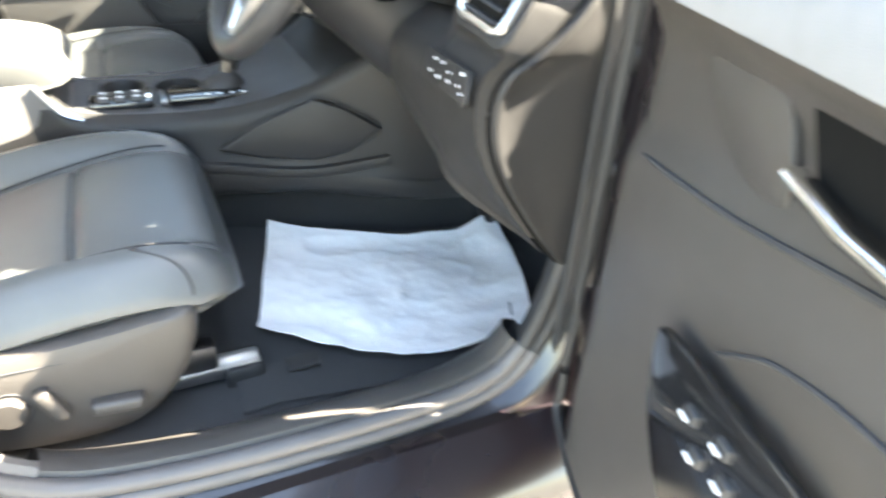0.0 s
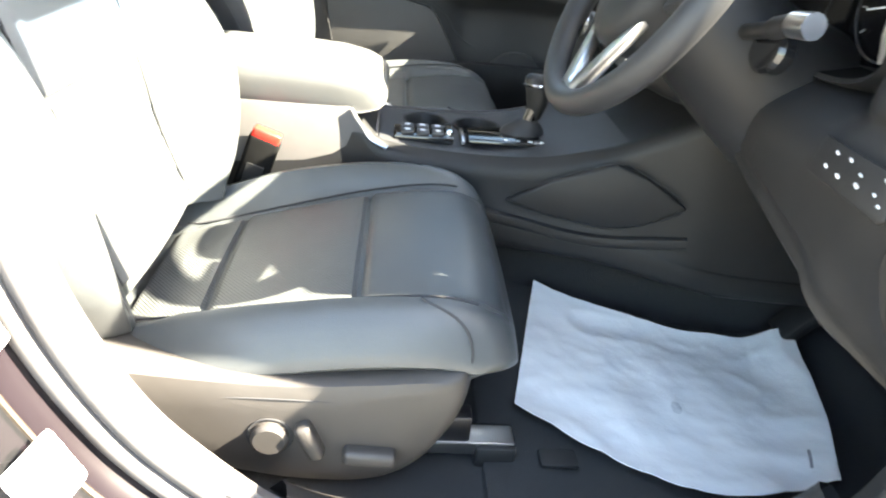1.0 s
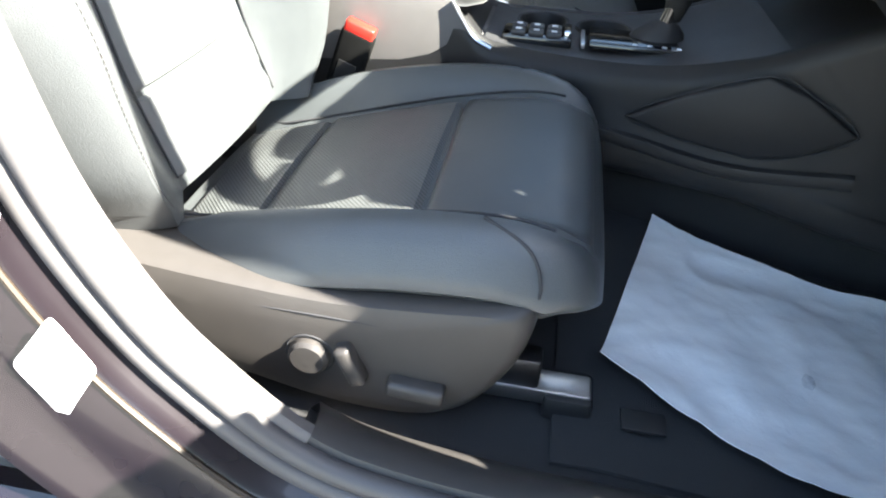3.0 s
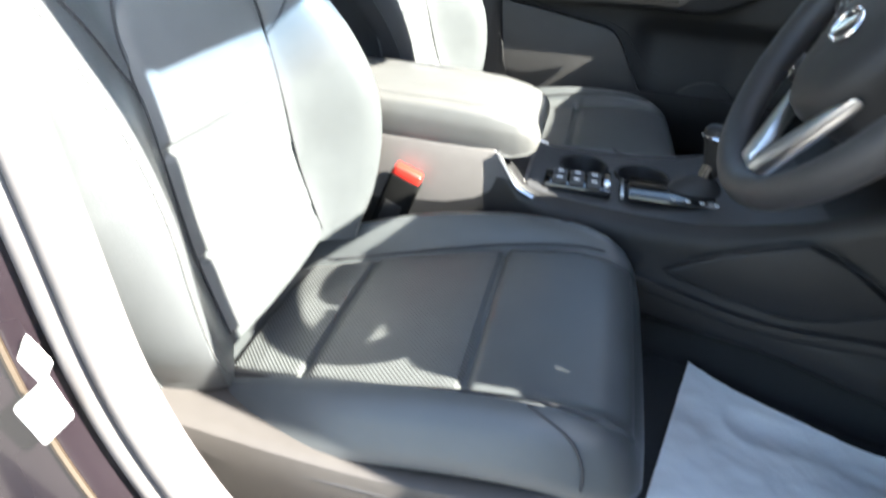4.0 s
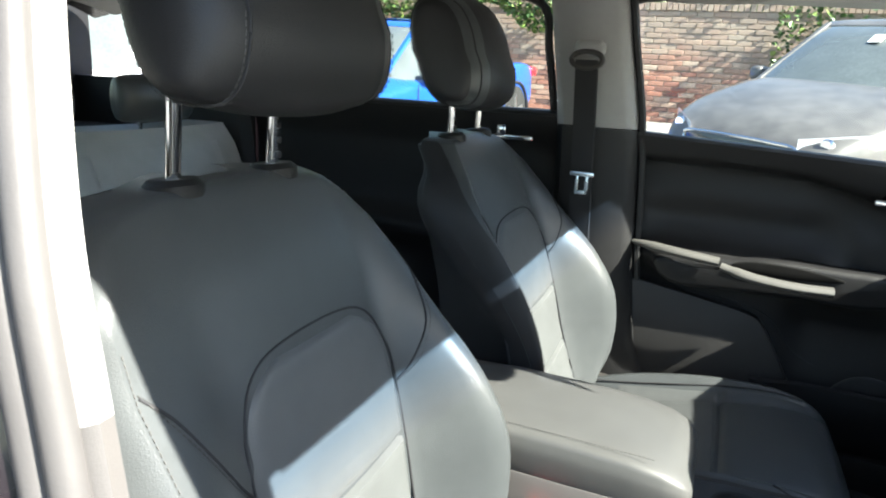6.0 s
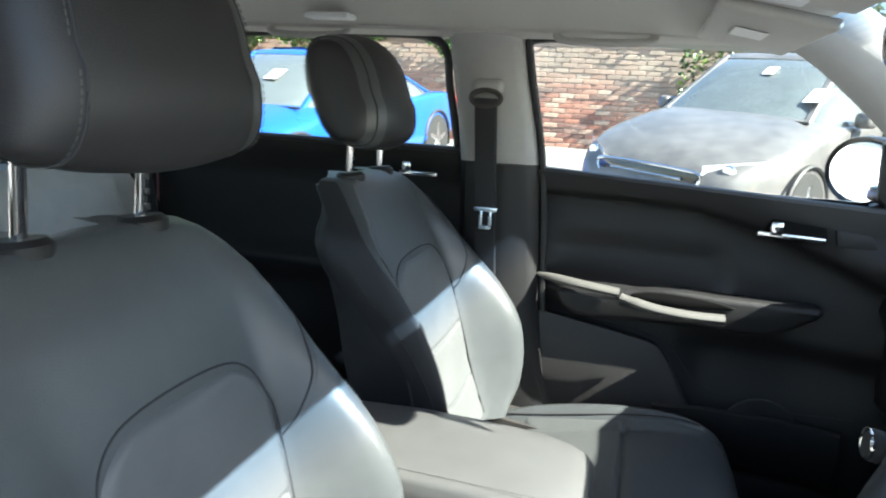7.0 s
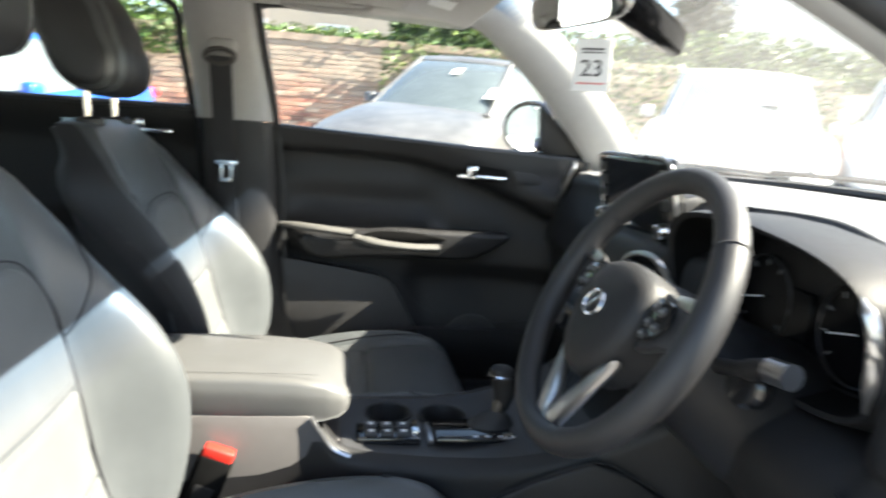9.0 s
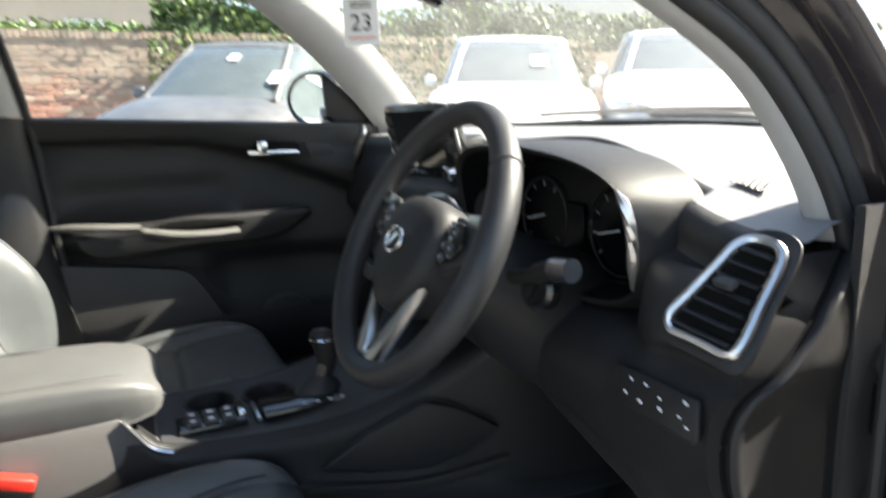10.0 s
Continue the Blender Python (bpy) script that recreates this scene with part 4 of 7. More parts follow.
# Ledge wears the pale skin: its sunlight is in the colour
part("window_ledge", loft([[dd(a, b, z) for b, z in ((0.08, 0.955), (0.082, 0.99), (0.06, 1.02), (0.0, 1.035), (-0.04, 1.03), (-0.04, 0.95))] for a in (0.09, 0.4, 0.8, 1.04)]), DASH_SUNLIT, ddoor, "upper ledge of the door, sunlight in its pale colour")
part("outer_skin", sheet(lambda u, v: dd(0.0 + 1.08 * u, -0.05 - 0.02 * math.sin(3 * v), 0.30 + 0.74 * v), 12, 12, tuple(dd(0, 0.02, 0) - dd(0, 0, 0))), PAINT_BLACK, ddoor)
part("door_end", loft([[dd(0.0, -0.06, z), dd(0.0, 0.006, z), dd(0.02, 0.014, z), dd(0.085, 0.014, z), dd(0.10, -0.06, z)] for z in (0.30, 0.6, 1.03)]), PAINT_BLACK, ddoor)
part("door_seal", tube(curve([dd(0.012, 0.024, z) for z in (1.0, 0.8, 0.5, 0.38)] + [dd(0.05, 0.03, 0.335), dd(0.3, 0.035, 0.325), dd(1.0, 0.035, 0.33)], 6), 0.007, 8), RUBBER, ddoor)
out_ = lambda d: tuple(dd(0, d, 0) - dd(0, 0, 0))
podp = curve([dd(a, 0.060, z) for a, z in ((0.290, 0.705), (0.316, 0.722), (0.41, 0.732), (0.50, 0.738), (0.56, 0.70), (0.50, 0.60), (0.40, 0.565), (0.315, 0.625))], 3, True)
part("switch_pod", prism(podp, out_(0.010), 0.004), PLASTIC_GLOSS, ddoor, "gloss black window switch pod")
for a, z in ((0.372, 0.694), (0.392, 0.672), (0.415, 0.706), (0.428, 0.684)):
    part("window_switch", rbox(dd(a, 0.071, z), (0.008, 0.018, 0.012), 0.003, 2, Euler((0, 0, radians(SWING - 90))).to_matrix()), PLASTIC_SOFT, ddoor)
    part("legend", rbox(dd(a, 0.0785, z), (0.002, 0.010, 0.003), 0.0, 1, Euler((0, 0, radians(SWING - 90))).to_matrix()), INK_WHITE, ddoor)
part("handle_bowl", prism(curve([dd(a, 0.034, z) for a, z in ((0.212, 0.914), (0.262, 0.868), (0.30, 0.852), (0.352, 0.856), (0.318, 0.920), (0.26, 0.919))], 3, True), out_(0.008), 0.003), PLASTIC_SIDE, ddoor, "grey inset panel")
# Flat black plate paints the shade round the release lever
part("handle_shadow", prism([dd(a, 0.034, z) for a, z in ((0.346, 0.924), (0.386, 0.862), (0.56, 0.876), (0.58, 0.935))], out_(0.010), 0.003), MATT_BLACK, ddoor)
part("inner_handle", tube([dd(0.362, 0.052, 0.886), dd(0.43, 0.060, 0.880), dd(0.53, 0.058, 0.876)], 0.009, 10, flat=0.6), CHROME, ddoor, "chrome release lever")
part("panel_seam", tube(curve([dd(a, dd_face(a, z) + 0.001, z) for a, z in ((0.09, 0.794), (0.177, 0.808), (0.319, 0.829), (0.457, 0.857), (0.7, 0.90))], 6), 0.003, 6), SEAM, ddoor)
part("armrest_crease", tube(curve([dd(a, dd_face(a, z) + 0.001, z) for a, z in ((0.347, 0.731), (0.384, 0.759), (0.419, 0.780), (0.50, 0.801), (0.7, 0.82))], 6), 0.0022, 6), SEAM, ddoor)
for z in (0.50, 0.80):
    part("hinge", rbox(V(0.985, -0.80, z), (0.05, 0.05, 0.06), 0.008), PAINT_BLACK, ddoor)

# ---------------------------------------------------------------- dashboard
DASH = [  # y, glass edge x, z, rear lip x, z, face x at 0.93, face x at 0.72
    (-0.748, 1.02, 0.980, 0.872, 0.966, 0.838, 0.786),
    (-0.68, 1.10, 1.00, 0.868, 0.974, 0.838, 0.781),
    (-0.62, 1.19, 1.025, 0.864, 0.993, 0.828, 0.780),
    (-0.50, 1.26, 1.045, 0.868, 1.030, 0.835, 0.785),
    (-0.385, 1.31, 1.054, 0.870, 1.055, 0.85, 0.80),
    (-0.20, 1.35, 1.056, 0.880, 1.050, 0.86, 0.82),
    (0.0, 1.365, 1.054, 0.890, 1.042, 0.865, 0.845),
    (0.3, 1.33, 1.052, 0.905, 1.046, 0.880, 0.88),
    (0.55, 1.24, 1.045, 0.905, 1.042, 0.885, 0.90),
    (0.69, 1.10, 1.03, 0.915, 1.033, 0.90, 0.91),
]


EDGE = curve([V(0.945, -0.748, 0.953), V(0.900, -0.764, 0.915), V(0.866, -0.769, 0.882), V(0.832, -0.769, 0.854), V(0.812, -0.760, 0.836), V(0.802, -0.753, 0.812), V(0.799, -0.751, 0.784), V(0.804, -0.752, 0.744), V(0.823, -0.754, 0.700), V(0.852, -0.755, 0.655), V(0.885, -0.756, 0.610), V(0.921, -0.757, 0.566)], 5)
END_X = lambda z: float(np.interp(z, [p.z for p in EDGE[::-1]], [p.x for p in EDGE[::-1]]))
END_Y = lambda z: float(np.interp(z, [p.z for p in EDGE[::-1]], [p.y for p in EDGE[::-1]])) + 0.006


def dash_ring(y):
    xf, zf, xe, ze, xm, xl = lerp_rows(DASH, 6, y)
    cut = sstep(-0.615, -0.595, y) * (1 - sstep(-0.205, -0.185, y))
    xk = xm - 0.010 - 0.026 * sstep(0.60, 0.66, -y)
    xe, xm = xe + (0.918 - xe) * cut, xm + (0.925 - xm) * cut
    zb = float(np.interp(y, (-0.748, -0.71, -0.65, -0.53, -0.35, -0.20, 0.0, 0.3, 0.69), (0.572, 0.63, 0.685, 0.712, 0.745, 0.74, 0.69, 0.66, 0.64)))
    pts = [(xf + 0.05, zf - 0.06), (xf, zf - 0.01), (xf - 0.03, zf), ((xf + xe) / 2, (zf + ze) / 2 + 0.008), (xe + 0.035, ze + 0.001), (xe + 0.01, ze - 0.006), (xe, ze - 0.022),
           (xe - 0.002, ze - 0.05), (xm, 0.93), (xk + 0.07 * cut, 0.872), (xk, 0.852), (xl - 0.004, 0.815), (xl, (0.80 + zb) / 2), (xl + 0.004, zb + 0.03), (xl + 0.03, zb), (xl + 0.25, zb + 0.02)]
    e = sstep(0.66, 0.748, -y)
    out = []
    for p in curve([(x, 0, z) for x, z in pts], 4):
        dx = e * max(0.0, END_X(p.z) - 0.799) if p.z < 0.76 else 0.0
        out.append(V(p.x + dx, y + e * (END_Y(p.z) + 0.748), p.z))
    return out


dash = thing("dashboard", (0.95, 0, 0.66), "black soft-touch dashboard, sun glare in the colour of its top", "dashboard")
ys = list(np.linspace(-0.748, -0.18, 56)) + list(np.linspace(-0.165, 0.69, 36))
# Top split off at the lip; sunlight is painted by its paler skin
TOP_N = 17
part("top_moulding", loft([dash_ring(y)[:TOP_N + 1] for y in ys], False, False), DASH_SUNLIT, dash, "grained dash top, sun glare in its pale colour")
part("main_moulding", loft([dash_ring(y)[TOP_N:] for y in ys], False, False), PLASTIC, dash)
# side cover on the driver's end
rings = []
for p in EDGE:
    back = V(0.962, -0.768, p.z + 0.012)
    d = back - p
    nrm = V(d.y, -d.x, 0).normalized()
    nrm = nrm if nrm.y < 0 else -nrm
    rings.append([p + V(0.012, 0.016, 0), p + d.normalized() * 0.001 - nrm * 0.004, p + nrm * 0.005 + d.normalized() * 0.001, p + nrm * 0.009 + d.normalized() * 0.005, p + nrm * 0.009 + d.normalized() * 0.010, p + nrm * 0.005 + d.normalized() * 0.016, p + d * 0.35 + nrm * 0.004, p + d * 0.7 + nrm * 0.004, back])
part("side_cover", loft(rings, False, False), PLASTIC, dash, "plastic end cover beside the door frame")
END_Z = [0.955 - 0.385 * k / 30 for k in range(31)]
last = sorted(((p.z, p.x, p.y) for p in dash_ring(-0.748)[8:]), key=lambda q: q[0])
part("end_panel", loft([[V(float(np.interp(z, [q[0] for q in last], [q[1] for q in last])), END_Y(z) + 0.001, z), V(END_X(z) + 0.004, END_Y(z) - 0.004, z), V(END_X(z) + 0.03, END_Y(z) + 0.012, z)] for z in END_Z], False, False), PLASTIC, dash)
part("cover_gap", tube([p + V(0.0, 0.004, 0) for p in EDGE], 0.0035, 6), MATT_BLACK, dash)
# instrument hood
def oval(cy, cz, hy, hz, n=48, p=0.62, skew=0.0):
    out = []
    for k in range(n):
        a = 2 * math.pi * k / n
        c, s_ = math.cos(a), math.sin(a)
        yy = abs(c) ** p * (1 if c > 0 else -1) * hy
        zz = abs(s_) ** p * (1 if s_ > 0 else -1) * hz
        out.append((cy + yy * (1 - skew * (0 if zz > 0 else zz / hz * -0.12)), cz + zz))
    return out


hood = []
for x, hy, hz, dz, tilt in ((0.905, 0.209, 0.104, -0.004, 0.0), (0.855, 0.205, 0.102, 0.0, 0.05), (0.822, 0.201, 0.099, 0.002, 0.16), (0.812, 0.197, 0.096, 0.002, 0.2), (0.818, 0.191, 0.090, 0.001, 0.2), (0.86, 0.184, 0.083, -0.002, 0.1), (0.90, 0.178, 0.078, -0.004, 0.0)):
    hood.append([V(x - tilt * (z - 0.945), y, z + dz + 0.085 * min(0.0, y + 0.40) * max(0.0, (z - 0.952) / 0.1)) for y, z in oval(-0.405, 0.952, hy + 0.006, hz, p=0.56)])
part("instrument_hood", loft(hood[:5], True, False), PLASTIC, dash, "deep hood round the instruments")
part("hood_lining", loft(hood[4:], True, False), MATT_BLACK, dash, "matt black hood lining")
part("instrument_face", prism([V(0.898, y, z) for y, z in oval(-0.402, 0.948, 0.184, 0.08)], (0.01, 0, 0), 0.0), DISPLAY, dash, "black instrument display")
for cy in (-0.487, -0.317):
    part("dial_rim", tube([V(0.893, cy + 0.058 * math.cos(a), 0.938 + 0.058 * math.sin(a)) for a in np.linspace(0, 2 * math.pi, 36, endpoint=False)], 0.0016, 6, True), STEEL, dash)
    for k in range(9):
        a = radians(-40 + 32.5 * k)
        part("dial_tick", rbox(V(0.894, cy + 0.049 * math.cos(a), 0.938 + 0.049 * math.sin(a)), (0.001, 0.008, 0.0016), 0, 1, Euler((a, 0, 0)).to_matrix()), INK_GREY, dash)
    part("needle", rbox(V(0.8925, cy + 0.02, 0.935), (0.001, 0.045, 0.002), 0, 1, Euler((radians(-14), 0, 0)).to_matrix()), INK_WHITE, dash)
part("trip_display", rbox(V(0.894, -0.385, 0.93), (0.002, 0.055, 0.07), 0.001, 1), DISPLAY, dash)
for dy, dz, w, h in ((-0.535, 0.925, 0.012, 0.032), (-0.528, 0.893, 0.02, 0.006), (-0.532, 0.96, 0.018, 0.004), (-0.525, 0.872, 0.012, 0.008)):
    part("legend", rbox(V(0.893, dy, dz), (0.001, w, h), 0, 1), INK_GREY, dash)
# bright rim at the door side of the hood
part("hood_rim", tube(curve([V(0.800, -0.592, 1.008), V(0.802, -0.608, 0.985), V(0.807, -0.611, 0.95), V(0.814, -0.605, 0.900)], 6), [0.002, 0.003, 0.0045] + [0.0065] * 13 + [0.0045, 0.003, 0.002], 8), SILVER, dash, "satin silver hood edge")
# driver's end vent: frame, slats, thumb tab
vc = [V(0.792, -0.681, 0.884), V(0.803, -0.757, 0.872), V(0.856, -0.759, 0.963), V(0.851, -0.722, 0.970)]
vn = ((vc[1] - vc[0]).cross(vc[3] - vc[0])).normalized()
if vn.x > 0:
    vn = -vn
ol = curve([vc[0].lerp(vc[1], t) for t in (0.13, 0.35, 0.65, 0.88)] + [vc[1].lerp(vc[2], t) for t in (0.12, 0.5, 0.88)] + [vc[2].lerp(vc[3], t) for t in (0.22, 0.78)] + [vc[3].lerp(vc[0], t) + vn * 0.004 for t in (0.12, 0.35, 0.65, 0.88)], 4, True)
part("vent_frame", tube([p + vn * 0.009 for p in ol], 0.0052, 8, True, up=tuple(vn)), SILVER, dash, "satin silver vent frame")
# Flat black plate paints the shade between the slats
part("vent_shadow", prism([p + vn * 0.0075 for p in ol], tuple(vn * -0.02), 0.0), MATT_BLACK, dash)
part("vent_surround", prism([vc[0].lerp(vc[2], 0.5) + (p - vc[0].lerp(vc[2], 0.5)) * 1.27 - vn * 0.003 for p in ol], tuple(vn * 0.006), 0.003), PLASTIC, dash)
for k in range(7):
    t = (k + 0.6) / 7.4
    a, b = vc[0].lerp(vc[3], t), vc[1].lerp(vc[2], t)
    part("vent_slat", tube([a.lerp(b, 0.08) + vn * 0.0105, a.lerp(b, 0.89) + vn * 0.0105], 0.0066, 8, flat=0.3), PLASTIC, dash)
m = vc[0].lerp(vc[2], 0.55) + vn * 0.016
part("vent_tab", rbox(m, (0.012, 0.024, 0.009), 0.003, 2, Euler((0, radians(-28), radians(-8))).to_matrix()), PLASTIC_SOFT, dash)
# switch plate low on the driver's side
sp = [V(0.782, -0.627, 0.833), V(0.782, -0.740, 0.833), V(0.775, -0.747, 0.799), V(0.773, -0.742, 0.793), V(0.773, -0.629, 0.797)]
sn = (sp[1] - sp[0]).cross(sp[3] - sp[0]).normalized()
sn = -sn if sn.x > 0 else sn
plate = part("switch_plate", prism([p + sn * 0.002 for p in sp], tuple(sn * 0.006), 0.002), PLASTIC, dash, "switch plate with white legends")
for u, v, w in ((0.25, 0.76, 0.006), (0.43, 0.78, 0.006), (0.20, 0.34, 0.006), (0.38, 0.28, 0.007), (0.60, 0.60, 0.005), (0.61, 0.33, 0.007), (0.88, 0.80, 0.007), (0.82, 0.38, 0.005), (0.90, 0.2, 0.005)):
    p = sp[4].lerp(sp[2], u).lerp(sp[0].lerp(sp[1], u), v) + sn * 0.0088
    part("legend", rbox(p, (0.0012, w * 0.95, w * 0.4), 0.0004, 1, Euler((radians(18), radians(15), 0)).to_matrix()), INK_WHITE, plate)
# defroster grille on the top: a black sheet paints its openings' shade
def top_z(x, y):
    r = [(p.x, p.z) for p in dash_ring(y)[:TOP_N + 1]]
    r.sort()
    return float(np.interp(x, [a for a, b in r], [b for a, b in r]))


GRILLE = [(0.945, -0.612), (0.952, -0.648), (1.046, -0.612), (1.042, -0.588)]


def gcy(u, v):
    w = ((1 - u) * (1 - v), u * (1 - v), u * v, (1 - u) * v)
    return sum(k * q[0] for k, q in zip(w, GRILLE)), sum(k * q[1] for k, q in zip(w, GRILLE))


part("defroster_shadow", sheet(lambda u, v: (lambda q: V(q[0], q[1], top_z(*q) + 0.0035))(gcy(u, v)), 8, 8), MATT_BLACK, dash)
# Bars share the pale skin, sunlight included in the colour
for k in range(6):
    part("grille_bar", tube([(lambda q: V(q[0], q[1], top_z(*q) + 0.0042))(gcy(k / 5, v)) for v in np.linspace(0, 1, 8)], 0.0019, 6, flat=0.5), DASH_SUNLIT, dash)
# centre stack standing proud of the dash: screen with knobs, vents, heater panel
STACK_Y = -0.02
stack = []
for u in np.linspace(-1, 1, 25):
    e = 0.05 * abs(u) ** 5
    w = 0.215
    prof = [(0.93, 1.000), (0.87, 0.992), (0.822, 0.975), (0.806, 0.955), (0.800, 0.905), (0.790, 0.855), (0.768, 0.828), (0.756, 0.790), (0.760, 0.755), (0.80, 0.735), (0.90, 0.72)]
    stack.append([V(p.x + e, STACK_Y + w * u, p.z) for p in curve([(x, 0, z) for x, z in prof], 4)])
part("centre_moulding", loft(stack, False, False), PLASTIC, dash, "dark centre stack between the vents")
rot = Euler((0, radians(-12), radians(3))).to_matrix()
SC = V(0.832, -0.026, 1.037)
scr = part("infotainment_screen", rbox(SC, (0.024, 0.268, 0.150), 0.010, 3, rot), PLASTIC_GLOSS, dash, "glossy black touch screen")
part("screen_mount", rbox(SC + V(0.04, 0, -0.03), (0.07, 0.20, 0.09), 0.01, 2, rot), PLASTIC, scr)
part("display", rbox(SC + rot @ V(-0.0122, 0, 0.016), (0.003, 0.190, 0.104), 0.001, 1, rot), SCREEN, scr, "dark display glass")
part("screen_rim", tube([SC + rot @ V(-0.008, y, z) for y, z in oval(0.0, 0.0, 0.136, 0.077, 40, 0.25)], 0.0028, 6, True), SILVER, scr)
for sg in (-1, 1):
    part("knob", disc(SC + rot @ V(-0.012, sg * 0.112, -0.040), tuple(rot @ V(-1, 0, 0)), 0.0145, 0.020, 24, 0.003), CHROME, scr, "chrome rotary knob")
    for k in range(3):
        part("screen_button", rbox(SC + rot @ V(-0.0125, sg * 0.114, 0.050 - 0.024 * k), (0.004, 0.026, 0.017), 0.002, 1, rot), PLASTIC_SOFT, scr)
for sg in (-1, 1):
    inner, wide = 0.072, 0.125
    quad = [(inner, 0.945), (inner + wide * 0.62, 0.957), (inner + wide, 0.902), (inner + wide * 0.92, 0.858), (inner + 0.02, 0.862), (inner - 0.004, 0.90)]
    face = lambda y, z: V(float(np.interp(z, (0.85, 0.905, 0.955), (0.786, 0.796, 0.802))) + 0.05 * (abs(y - STACK_Y) / 0.215) ** 5, y, z)
    pts = curve([face(STACK_Y + sg * y, z) for y, z in quad], 5, True)
    part("vent_frame", tube([p + V(-0.006, 0, 0) for p in pts], 0.0052, 8, True), SILVER, dash, "satin silver vent frame")
    # Black plate set flush: the vent's inner shade by colour
    part("vent_shadow", prism([p + V(-0.004, 0, 0) for p in pts], (0.012, 0, 0), 0.0), MATT_BLACK, dash)
    for k in range(5):
        z = 0.872 + 0.017 * k
        part("vent_slat", tube([face(STACK_Y + sg * (inner + 0.006), z) + V(-0.008, 0, 0), face(STACK_Y + sg * (inner + wide * (0.90 if z < 0.93 else 0.70)), z) + V(-0.008, 0, 0)], 0.005, 6, flat=0.35), PLASTIC_SOFT, dash)
heat = part("heater_panel", rbox(V(0.752, STACK_Y, 0.795), (0.03, 0.32, 0.058), 0.010, 3, Euler((0, radians(14), 0)).to_matrix()), PLASTIC_GLOSS, dash)
part("heater_display", rbox(V(0.7365, STACK_Y, 0.797), (0.003, 0.10, 0.030), 0.001, 1, Euler((0, radians(14), 0)).to_matrix()), SCREEN, heat)
for sg in (-1, 1):
    y = STACK_Y + sg * 0.132
    part("heater_knob", disc(V(0.739, y, 0.794), (-1, 0, 0.2), 0.024, 0.020, 28, 0.004), PLASTIC_SOFT, heat)
    part("knob_ring", tube([V(0.7195, y + 0.0225 * math.cos(a), 0.798 + 0.0225 * math.sin(a)) for a in np.linspace(0, 2 * math.pi, 28, endpoint=False)], 0.0024, 6, True), CHROME, heat)
    for k in range(2):
        part("heater_button", rbox(V(0.736, STACK_Y + sg * (0.066 + 0.026 * k), 0.797), (0.006, 0.020, 0.026), 0.002, 2, Euler((0, radians(14), 0)).to_matrix()), PLASTIC_SOFT, heat)
# passenger end vent and stitched lettering band
pv = [V(0.905, 0.655, 0.955), V(0.893, 0.60, 0.965), V(0.905, 0.545, 1.05), V(0.918, 0.60, 1.058)]
po = curve(pv, 6, True)
part("vent_frame", tube(po, 0.005, 8, True), SILVER, dash, "satin silver vent frame")
# Another flush black plate, for this vent's inner shade
part("vent_shadow", prism([p + V(0.001, 0, 0) for p in po], (0.02, 0, 0), 0.0), MATT_BLACK, dash)
for k in range(4):
    t = (k + 1) / 5
    part("vent_slat", tube([pv[0].lerp(pv[3], t), pv[1].lerp(pv[2], t)], 0.004, 6, flat=0.4), PLASTIC, dash)
part("glovebox_lid", sheet(lambda u, v: V(0.885 + 0.03 * u - 0.012 * math.sin(v * 3.1), 0.24 + 0.40 * u, 0.66 + 0.20 * v), 12, 10, (0.03, 0, 0)), PLASTIC, dash)

# ---------------------------------------------------------------- steering wheel
WC, WT, WY = V(0.647, -0.402, 0.942), radians(28.3), radians(-0.5)
wn_ = V(-math.cos(WT) * math.cos(WY), math.sin(WY), math.sin(WT)).normalized()
wr = V(0, 0, 1).cross(wn_).normalized()
wu = wn_.cross(wr)
W = lambda r, u, n=0.0: WC + wr * r + wu * u + wn_ * n
HB = -0.012
wheel = thing("steering_wheel", tuple(WC), "dark leather steering wheel with satin silver spokes", "steering wheel")
rimr = 0.172
part("rim", tube([W(rimr * math.cos(a), rimr * math.sin(a)) for a in np.linspace(0, 2 * math.pi, 64, endpoint=False)], [0.0172 + 0.0015 * math.cos(2 * a) for a in np.linspace(0, 2 * math.pi, 64, endpoint=False)], 14, True, up=tuple(wn_)), LEATHER_DARK, wheel, "leather-wrapped rim")
for a0 in (radians(38), radians(142)):
    part("rim_seam", tube([W((rimr + 0.0178 * math.cos(b)) * math.cos(a0), (rimr + 0.0178 * math.cos(b)) * math.sin(a0), 0.0178 * math.sin(b)) for b in np.linspace(0, 2 * math.pi, 16, endpoint=False)], 0.0012, 5, True), SEAM, wheel)
padl = [(-0.062, 0.052), (-0.03, 0.066), (0.0, 0.069), (0.03, 0.066), (0.062, 0.052), (0.074, 0.02), (0.07, -0.02), (0.05, -0.058), (0.022, -0.078), (0, -0.082), (-0.022, -0.078), (-0.05, -0.058), (-0.07, -0.02), (-0.074, 0.02)]
pc = curve([(r, u, 0) for r, u in padl], 4, True)
part("airbag_pad", loft([[W(p.x * s_, p.y * s_ + HB, n) for p in pc] for s_, n in ((0.96, -0.045), (1.0, -0.012), (0.99, 0.0), (0.93, 0.011), (0.8, 0.018), (0.5, 0.023), (0.15, 0.025))]), PLASTIC, wheel, "grained airbag cover")
em = [W(0.021 * math.cos(a), HB + 0.002 + 0.0155 * math.sin(a), 0.0265) for a in np.linspace(0, 2 * math.pi, 28, endpoint=False)]
part("emblem_ring", tube(em, 0.0024, 8, True, up=tuple(wn_)), CHROME, wheel, "chrome oval emblem")
part("emblem_bar", tube([W(-0.009, HB - 0.008, 0.027), W(0.009, HB + 0.012, 0.027)], 0.0032, 8), CHROME, wheel)
